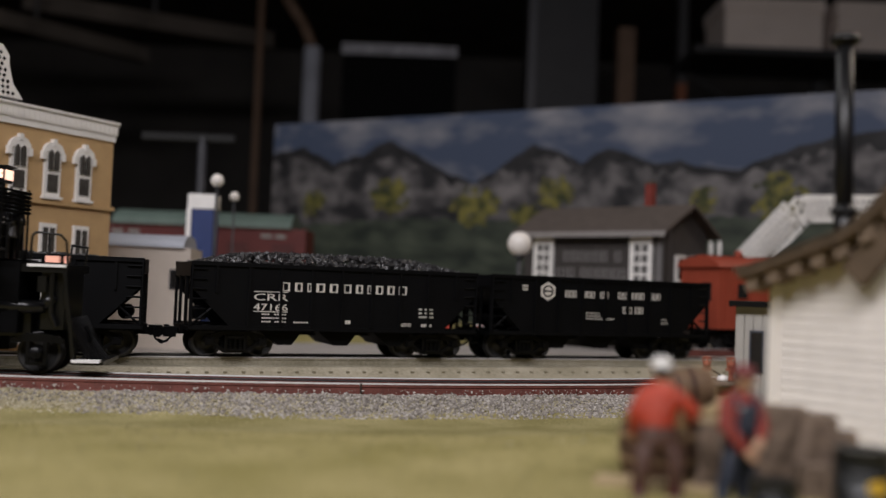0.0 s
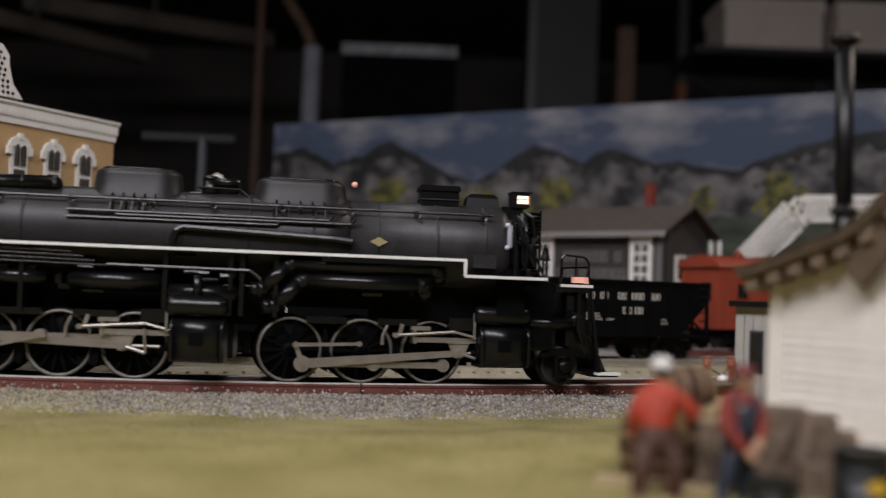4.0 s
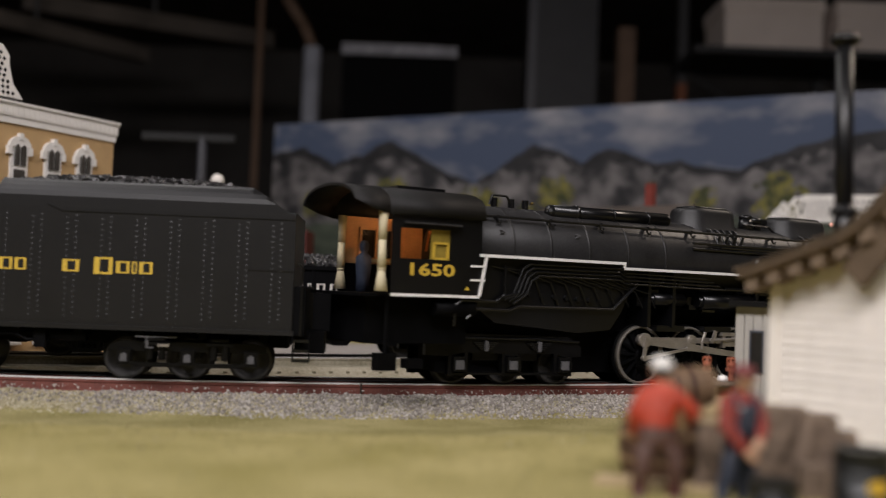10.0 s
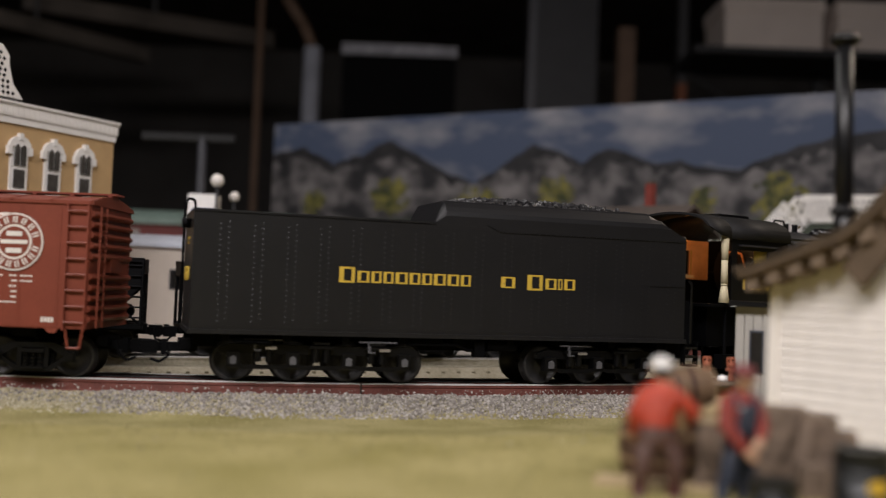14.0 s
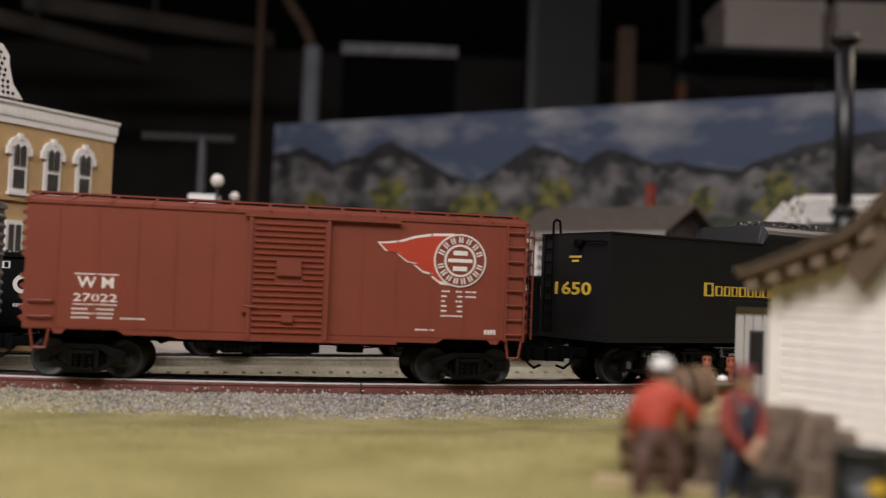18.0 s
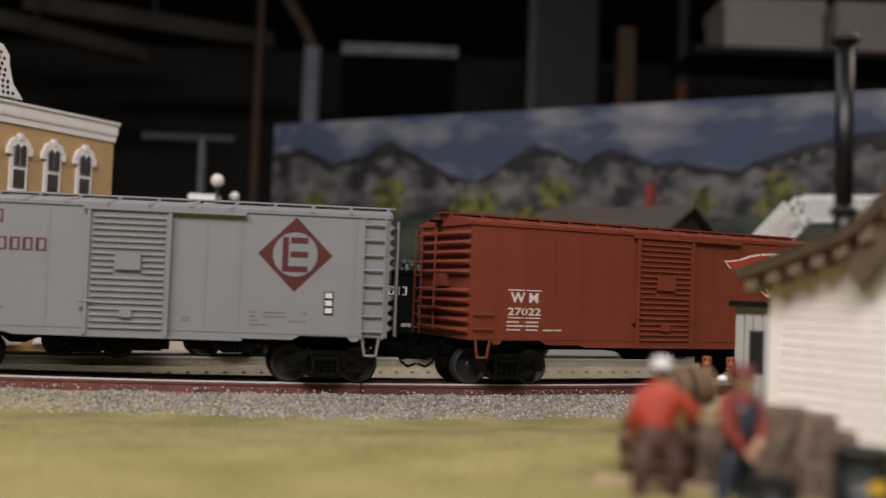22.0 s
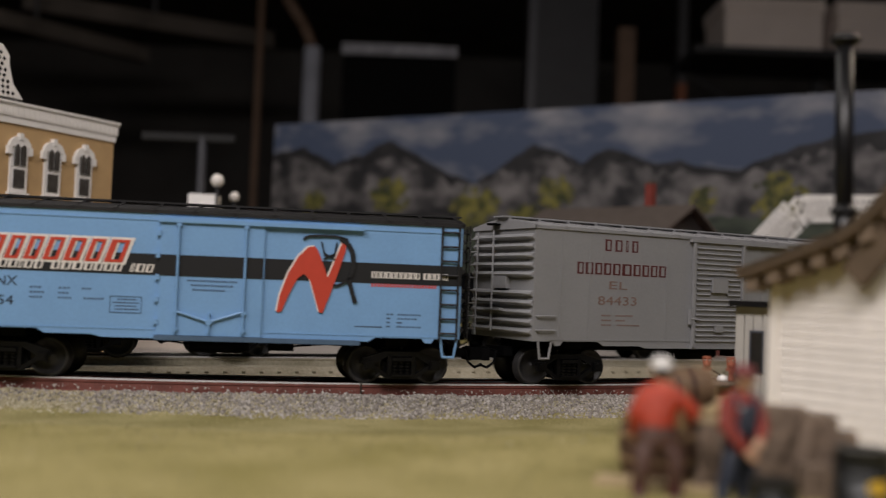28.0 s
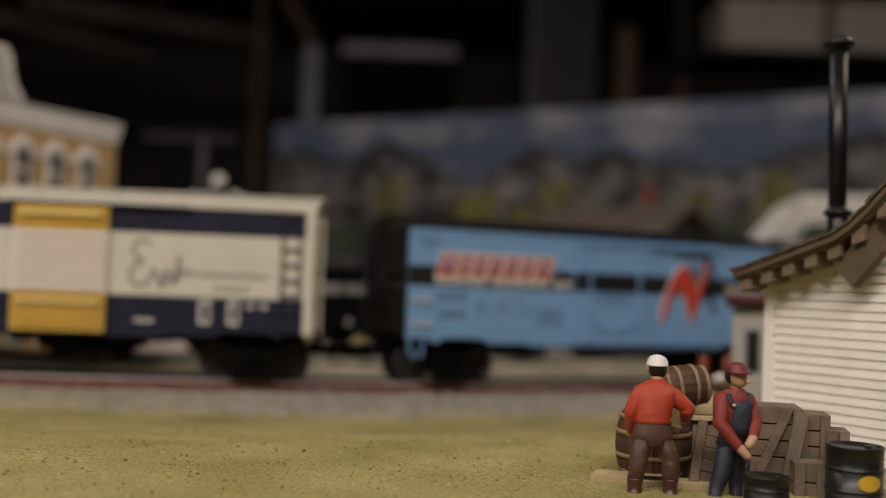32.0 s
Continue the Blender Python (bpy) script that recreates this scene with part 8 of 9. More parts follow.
caboose()
lay_track("rear_track", lambda s: Vector((0.277, 1.0693)) + Vector((math.cos(radians(24)), math.sin(radians(24)))) * s, -0.06, 0.5, "short rear track under the caboose", M_RAIL, -0.02, 0.3, M_TIE, False)


def footbridge():
    f = thing("footbridge", pose(0.0, 1.3, 0.0), "white lattice footbridge with a sloping stair", "footbridge")
    (x0, z0), (x1, z1), (x2, z2) = (0.405, 0.101), (0.470, 0.175), (0.671, 0.182)
    bm = B()
    for y in (0.0, 0.035):
        for (a, b), (c, d) in (((x0, z0), (x1, z1)), ((x1, z1), (x2, z2))):
            dx, dz = c - a, d - b
            ln = math.hypot(dx, dz)
            ox, oz = -dz / ln, dx / ln
            for lo, hi in ((-0.018, -0.014), (0.014, 0.018)):
                part("chord", prism(B(), [(a + ox * lo, b + oz * lo), (c + ox * lo, d + oz * lo), (c + ox * hi, d + oz * hi), (a + ox * hi, b + oz * hi)], y, y + 0.002), M_WHITEPLASTIC, f)
            n = int(ln / 0.008)
            for k in range(n):
                for flip in (-1, 1):
                    t0, t1 = k / n, (k + 1.6) / n
                    if t1 > 1:
                        continue
                    p, q = (a + dx * t0 - ox * 0.016 * flip, b + dz * t0 - oz * 0.016 * flip), (a + dx * t1 + ox * 0.016 * flip, b + dz * t1 + oz * 0.016 * flip)
                    part("lattice_bar", cyl(B(), (p[0], y + 0.001, p[1]), (q[0], y + 0.001, q[1]), 0.0013, 5), M_WHITEPLASTIC, f)
    part("deck", bx(B(), x1, x2, 0.002, 0.035, z1 - 0.014, z1 - 0.011), M_WHITEPLASTIC, f)
    for k in range(10):
        t = k / 10
        part("tread", bx(B(), x0 + (x1 - x0) * t, x0 + (x1 - x0) * t + 0.008, 0.002, 0.035, z0 + (z1 - z0) * t - 0.009, z0 + (z1 - z0) * t - 0.0075), M_WHITEPLASTIC, f)
    for x, z in ((x1, z1), (x2 - 0.01, z2), (x0 + 0.004, z0)):
        for y in (0.0, 0.033):
            part("leg", bx(B(), x - 0.0025, x + 0.0025, y, y + 0.004, -0.015, z - 0.01), M_WHITEPLASTIC, f)
    part("gable", prism(B(), [(0.41, 0.03), (0.66, 0.03), (0.66, 0.162), (0.478, 0.156), (0.414, 0.084)], -0.004, -0.001), P_MEADOW, f, "dark green panel under the bridge")


footbridge()
for x, w, z in ((0.3155, 0.006, 0.127), (0.327, 0.006, 0.127), (0.3345, 0.0042, 0.1255), (0.3455, 0.0042, 0.1265), (0.3565, 0.0042, 0.128)):
    fp = thing("white_post", pose(x, 1.28, -0.015), "slim white post standing behind the caboose", "post", "white posts")
    part("shaft", bx(B(), -w / 2, w / 2, 0, 0.005, 0, z + 0.012), M_WHITEPLASTIC, fp, bevel=0.0008)
    part("finial", cyl(B(), (0, 0.0025, z + 0.012), (0, 0.0025, z + 0.015), w * 0.42, 10, w * 0.2), M_WHITEPLASTIC, fp)


# ---- room beyond the layout, out of focus ----
shelf = thing("storage_shelf", pose(0, 4.0, 0), "dark metal storage shelf across the room", "shelf")
part("board", bx(B(), 0.98, 2.3, -0.05, 0.4, 1.035, 1.062), M_DARKMETAL, shelf)
for x in (1.02, 1.62, 2.25):
    part("upright", bx(B(), x - 0.02, x + 0.02, 0.33, 0.38, -1.05, 1.4), M_DARKMETAL, shelf)
    part("bracket", prism(B(), [(x, 1.035), (x + 0.012, 1.035), (x + 0.3, 0.86), (x + 0.29, 0.855)], 0.3, 0.32), M_DARKMETAL, shelf)
for x0, x1 in ((1.105, 1.5), (1.56, 1.98)):
    bxm = thing("storage_box", pose(x0, 3.98, 1.062), "pale cardboard storage box on the shelf", "box", "boxes on the shelf")
    part("carton", bx(B(), 0, x1 - x0, 0, 0.3, 0, 0.155), M_BOXCARD, bxm, bevel=0.004)
    part("lid", bx(B(), -0.008, x1 - x0 + 0.008, -0.008, 0.308, 0.155, 0.205), M_BOXCARD, bxm, "shallow cardboard lid", bevel=0.003)
cab_ = thing("steel_cabinet", pose(0.335, 4.1, -1.05), "tall grey steel cabinet in the dark room", "cabinet")
part("body", bx(B(), 0, 0.275, 0, 0.4, 0, 2.42), mat("mid_grey_steel", (0.05, 0.05, 0.055), 0.6, var=0.12, scale=5), cab_, bevel=0.004)
part("edge", bx(B(), -0.012, 0.02, -0.008, 0.01, 0, 2.42), mat("pale_steel_edge", (0.1, 0.1, 0.115), 0.5, var=0.1, scale=5), cab_)
part("door", bx(B(), 0.03, 0.265, -0.006, 0.0, 0.1, 2.3), mat("mid_grey_steel_door", (0.045, 0.045, 0.05), 0.6, var=0.12, scale=5), cab_)
stud = thing("timber_post", pose(0.715, 4.0, -1.05), "bare pine post in the dark room", "post", bm=bx(B(), -0.034, 0.034, 0, 0.09, 0, 2.185), material=M_STUD, bevel=0.002)
stud2 = thing("timber_post", pose(0.955, 4.05, -1.05), "short reddish timber post end", "post", bm=bx(B(), -0.018, 0.018, 0, 0.06, 0, 1.975), material=mat("red_brown_timber", (0.22, 0.08, 0.04), 0.75, var=0.15, scale=12), bevel=0.002)
tv = thing("equipment_case", pose(-0.20, 4.0, -1.05), "large glossy black equipment case with a bright top edge", "equipment case")
part("body", bx(B(), -0.235, 0.225, 0, 0.4, 0, 2.03), M_DARKGLOSS, tv, bevel=0.01)
part("top_edge", bx(B(), -0.24, 0.228, -0.012, 0.4, 2.032, 2.075), mat("mottled_steel_edge", (0.36, 0.36, 0.4), 0.6, var=0.4, scale=22), tv, "mottled bright top edge")
pipe = thing("flue_pipe", pose(-0.555, 3.9, -1.05), "galvanised flue pipe behind the layout", "pipe", bm=cyl(B(), (0, 0, 0), (0.01, 0, 2.03), 0.034, 20), material=M_SILVER)
part("flex_hose", tube(B(), [(0.01, 0, 2.03), (-0.03, 0, 2.12), (-0.1, 0, 2.22), (-0.15, 0.0, 2.46)], 0.022, 12), M_STUD, pipe, "dark flexible hose")
thing("steel_column", pose(-0.735, 3.8, -1.05), "thin dark steel support column", "column", bm=cyl(B(), (0, 0, 0), (0, 0, 2.5), 0.014, 14), material=M_STUD)
for x0, y0, x1, y1, z, w in ((-1.9, 3.4, -1.3, 4.2, 0.99, 0.06), (-1.7, 3.9, -0.8, 4.4, 1.12, 0.07), (-2.2, 3.0, -1.5, 4.6, 1.22, 0.05)):
    ang = math.degrees(math.atan2(y1 - y0, x1 - x0))
    ln = math.hypot(x1 - x0, y1 - y0)
    bm = bx(B(), 0, ln, -0.03, 0.03, -w / 2, w / 2)
    j = thing("ceiling_joist", pose(x0, y0, z, 0, 0, ang), "dark hanging timber beam in the dim room", "beam", "beams in the room", bm=bm, material=M_CEIL)
    part("hanger", cyl(B(), (ln / 2, 0, w / 2), (ln / 2, 0, 1.45 - z), 0.008, 8), M_DARKMETAL, j)

for x, y, hgt in ((0.0366, 0.92, 0.072), (0.0035, 0.92, 0.05), (0.0625, 0.92, 0.05)):
    cp = thing("marker_post", pose(x, y, -0.0135), "white post with a red band between the standing cars", "post", "marker posts")
    part("foot", bx(B(), -0.0036, 0.0036, -0.003, 0.003, 0, 0.0255), M_CHASSIS, cp, "black foot")
    part("band", bx(B(), -0.005, 0.005, -0.0036, 0.0036, 0.0255, 0.0335), M_INK_RED, cp, "red painted band", bevel=0.0006)
    part("shaft", bx(B(), -0.0046, 0.0046, -0.0032, 0.0032, 0.0335, hgt), M_WHITEPLASTIC, cp, bevel=0.0006)


# ---- the white clapboard shed with its stove pipe, close to the viewer ----
def clapboard_shed():
    s = thing("clapboard_shed", pose(0.119, 0.36, 0.0, 0, 0, -53.8), "cream-white clapboard shed with a flared brown shingle roof", "shed")
    L, pitch_ = 0.115, 0.00316

    def eave(x):
        """The height of the roof's underside along the gable wall."""
        return 0.0632 + 0.33 * max(0, x + 0.003) + 3.2 * max(0.0, x - 0.033) ** 1.45

    part("wall_core", prism(B(), [(0, -0.004), (L, -0.004), (L, eave(L)), (0.075, eave(0.075)), (0.05, eave(0.05)), (0.035, eave(0.035)), (0, eave(0))], 0.0012, 0.1), M_SIDING, s)
    n = 0
    z = -0.002
    while z < 0.09:
        x0 = 0.0022
        while eave(x0) < z + pitch_ and x0 < L - 0.002:
            x0 += 0.001
        if x0 < L - 0.004:
            bm = B()
            prism(bm, [(0.0012, z + 0.00034), (-0.0006, z + 0.00034), (-0.00025, z + pitch_), (0.0012, z + pitch_)], x0, L, axis="x")
            part("clapboard", bm, M_SIDING, s)
            n += 1
        z += pitch_
    part("corner_board", bx(B(), -0.0016, 0.0022, -0.0012, 0.0025, -0.004, eave(0) - 0.0003), M_SIDING, s, "cream corner board")
    # roof: the flared shell, shingle courses along its edge, lookouts beneath
    line = [(-0.0072, eave(-0.007) - 0.001)] + [(x, eave(x)) for x in (0.0, 0.012, 0.024, 0.033, 0.039, 0.045, 0.052, 0.06, 0.07, 0.082)]
    top = [(x, z + 0.0022) for x, z in line]
    part("roof_deck", prism(B(), line + top[::-1], -0.0125, 0.11), mat("tan_roof_edge", (0.12, 0.083, 0.052), 0.75, var=0.15, scale=150, bump=0.2), s, "tan edged roof deck")
    for k in range(10):
        (a, b), (c, d) = top[k], top[k + 1]
        parts = 2 if c - a > 0.009 else 1
        for i in range(parts):
            t0, t1 = i / parts, (i + 1) / parts
            for j in range(16):
                y0 = -0.0132 + j * 0.0077
                w = 0.0076
                p, q = (a + (c - a) * t0 - 0.0012, b + (d - b) * t0 - 0.0002), (a + (c - a) * t1, b + (d - b) * t1)
                prism_b = prism(B(), [(p[0], p[1]), (q[0], q[1] + 0.0002), (q[0], q[1] + 0.0009), (p[0], p[1] + 0.0013)], y0, y0 + w - 0.0003)
                part("shingle", prism_b, M_ROOFBROWN, s)
    for k in range(9):
        x = -0.0052 + k * 0.0086
        if x > 0.07:
            break
        z1 = eave(x + 0.002)
        part("lookout", prism(B(), [(x, z1 - 0.0058), (x + 0.0045, z1 - 0.0045), (x + 0.0045, z1 + 0.001), (x, z1 - 0.0006)], -0.0105, 0.0), mat("grey_brown_lookout", (0.2, 0.145, 0.1), 0.8, var=0.2, scale=150) if k == 0 else bpy.data.materials["grey_brown_lookout"], s)
    part("soffit", prism(B(), [(x, z - 0.0002) for x, z in line] + [(x, z - 0.0007) for x, z in line][::-1], -0.0115, 0.0), M_WOOD, s)
    part("gable_bracket", prism(B(), [(0.031, 0.0660), (0.037, 0.0600), (0.047, 0.0715), (0.0445, 0.0825), (0.041, 0.0795)], -0.0085, -0.004), bpy.data.materials["tan_roof_edge"], s, "weathered diagonal roof bracket")
    # stove pipe
    p = part("stove_pipe", cyl(B(), (0.0135, 0.02, 0.070), (0.0122, 0.02, 0.1488), 0.0032, 20), M_PIPE, s, "black stove pipe")
    part("pipe_base", cyl(B(), (0.0135, 0.02, 0.070), (0.0134, 0.02, 0.089), 0.0036, 20), M_PIPE, p)
    part("pipe_collar", turned(B(), [(0.0036, 0.0855), (0.0052, 0.087), (0.005, 0.0877), (0.0038, 0.0886), (0.0035, 0.0895)], 20, "z", (0.0134, 0.02, 0)), M_PIPE, p)
    part("pipe_cap", turned(B(), [(0.0033, 0.147), (0.0052, 0.1487), (0.0055, 0.1496), (0.0043, 0.1512), (0.0002, 0.1524)], 20, "z", (0.0122, 0.02, 0)), M_PIPE, p)


# the shed and what stands before it lie a little nearer than the plan's figures
NEARER = -0.0057
STAND[0] = NEARER
clapboard_shed()
STAND[0] = 0.0

g = thing("grey_shed", pose(0.1482, 0.5, -0.0135, 0, 0, -17), "small light grey board shed with a dark flat roof", "shed")
part("wall", bx(B(), 0, 0.06, 0, 0.04, 0, 0.0641), M_GREYSHED, g)
for k in range(14):
    part("board", bx(B(), 0.0004 + k * 0.0042, 0.0040 + k * 0.0042, -0.0008, 0, 0.0, 0.0641), M_GREYSHED, g)
part("roof", bx(B(), -0.0035, 0.064, -0.005, 0.044, 0.0641, 0.067), M_PIPE, g, "dark flat roof slab", bevel=0.0006)
w = part("window", bx(B(), 0.0068, 0.0135, -0.0016, 0, 0.0315, 0.0525), mat("dark_slate_frame", (0.05, 0.055, 0.07), 0.6, var=0.1), g, "dark framed window")
part("pane", bx(B(), 0.0076, 0.0127, -0.002, -0.001, 0.0325, 0.0515), M_GLASS_DARK, w)

drum_ = thing("cable_drum", pose(0.139, 0.502, -0.0125), "pale wooden cable drum on the grass", "cable drum")
bm = cyl(B(), (0, 0, 0), (0, 0, 0.003), 0.0165, 24)
part("flange", bm, M_WOOD, drum_)
part("flange", cyl(B(), (0, 0, 0.0235), (0, 0, 0.0258), 0.0135, 24), M_WOOD, drum_)
for x in (-0.0105, 0.0025):
    part("end_cap", turned(B(), [(0.0026, 0.0258), (0.0028, 0.027), (0.0022, 0.0282), (0.0008, 0.0288), (0.0002, 0.0289)], 12, "z", (x, -0.005, 0)), M_WHITEPLASTIC, drum_, "white rounded cap")
part("cable", tube(B(), [(-0.0105 + 0.013 * i / 8, -0.005, 0.0275 + 0.0038 * math.sin(math.pi * i / 8)) for i in range(9)], 0.0004), M_CHASSIS, drum_, "thin dark cable loop")
part("core", cyl(B(), (0, 0, 0.003), (0, 0, 0.023), 0.009, 18), M_PALEWOOD, drum_)
M_RUST = mat("rust_orange_paint", (0.34, 0.1, 0.05), 0.6, var=0.2, scale=200, bump=0.2)
for x in (0.1335, 0.1455):
    hy = thing("fire_hydrant", pose(x, 0.497, 0.0135), "small rust-orange hydrant standing on the cable drum", "hydrant", "pair of hydrants")
    part("barrel", turned(B(), [(0.0019, 0), (0.0019, 0.0008), (0.0011, 0.0012), (0.0011, 0.0068), (0.0016, 0.0072), (0.0016, 0.008), (0.001, 0.0094), (0.0005, 0.0102), (0.0005, 0.0118), (0.0002, 0.012)], 14), M_RUST, hy)
    part("nozzle", cyl(B(), (-0.0024, 0, 0.0055), (0.0024, 0, 0.0055), 0.0007, 10), M_RUST, hy)
    part("nozzle", cyl(B(), (0, -0.0022, 0.005), (0, 0, 0.005), 0.0009, 10), M_RUST, hy)
    part("handle", cyl(B(), (-0.0019, 0, 0.0113), (0.0019, 0, 0.0113), 0.0005, 8), M_RUST, hy)
    part("stay", cyl(B(), (-0.0019, 0, 0.0113), (-0.0015, 0, 0.0055), 0.0004, 6), M_RUST, hy)
    part("stay", cyl(B(), (0.0019, 0, 0.0113), (0.0015, 0, 0.0055), 0.0004, 6), M_RUST, hy)


# ---- figures, each one plain painted mesh ----
STAND[0] = NEARER


def figure(name, label, at, turn, balls, colours):
    """A small painted statue: overlapping rounded limbs (from, to, radius, radius, colour)."""
    bm = B()
    for item in balls:
        if item[0] == "loft":
            # level rings (x, y, z, half width, half depth)
            rings = [[bm.verts.new((x + rx * math.cos(2 * math.pi * i / 18), y + ry * math.sin(2 * math.pi * i / 18), z)) for i in range(18)] for x, y, z, rx, ry in ([k * 0.001 for k in ring] for ring in item[1])]
            for p, s in zip(rings, rings[1:]):
                for i in range(18):
                    f = bm.faces.new((p[i], p[(i + 1) % 18], s[(i + 1) % 18], s[i]))
                    f.smooth, f.material_index = True, item[2]
            for f in (bm.faces.new(rings[0][::-1]), bm.faces.new(rings[-1])):
                f.material_index = item[2]
            continue
        a, b, r0, r1, c = item
        a, b = Vector(a), Vector(b)
        q = (b - a).to_track_quat("Z", "Y").to_matrix()
        ln = (b - a).length
        rings = []
        prof = [(r0 * math.sin(t), -r0 * math.cos(t)) for t in (0.05, 0.5, 1.0, 1.4)] + [(r0 + (r1 - r0) * k / 3, ln * k / 3) for k in (1, 2)] + [(r1 * math.cos(t), ln + r1 * math.sin(t)) for t in (0.1, 0.6, 1.1, 1.5)]
        for r, z in prof:
            rings.append([bm.verts.new(a + q @ Vector((r * math.cos(2 * math.pi * i / 12), r * math.sin(2 * math.pi * i / 12), z))) for i in range(12)])
        for p, s in zip(rings, rings[1:]):
            for i in range(12):
                f = bm.faces.new((p[i], p[(i + 1) % 12], s[(i + 1) % 12], s[i]))
                f.smooth, f.material_index = True, c
        for f in (bm.faces.new(rings[0][::-1]), bm.faces.new(rings[-1])):
            f.material_index = c
    me = bpy.data.meshes.new(name)
    bmesh.ops.recalc_face_normals(bm, faces=bm.faces)
    bm.to_mesh(me)
    bm.free()
    for m in colours:
        me.materials.append(m)
    ob = new(name, me)
    ob.matrix_basis = pose(at[0], at[1] + STAND[0], at[2], 0, 0, turn)
    return tagged(ob, label, "figurine", "painted figurines")


SKIN = mat("painted_skin", (0.5, 0.3, 0.19), 0.5, var=0.06, scale=200, bump=0.05)
SHIRT = mat("orange_red_shirt_paint", (0.46, 0.055, 0.025), 0.27, var=0.14, scale=330, bump=0.75)
SHIRT2 = mat("dark_red_shirt_paint", (0.25, 0.035, 0.025), 0.27, var=0.14, scale=330, bump=0.75)
TROUSER = mat("brown_trouser_paint", (0.10, 0.052, 0.04), 0.27, var=0.18, scale=330, bump=0.75)
DENIM = mat("dark_denim_paint", (0.025, 0.032, 0.05), 0.27, var=0.2, scale=330, bump=0.75)
CAPW = mat("white_cap_paint", (0.75, 0.73, 0.7), 0.5, var=0.05, scale=160, bump=0.05)
HAIR = mat("black_hair_paint", (0.012, 0.011, 0.011), 0.5, var=0.1, scale=160, bump=0.1)
CAPR = mat("maroon_cap_paint", (0.16, 0.03, 0.03), 0.5, var=0.1, scale=160, bump=0.1)

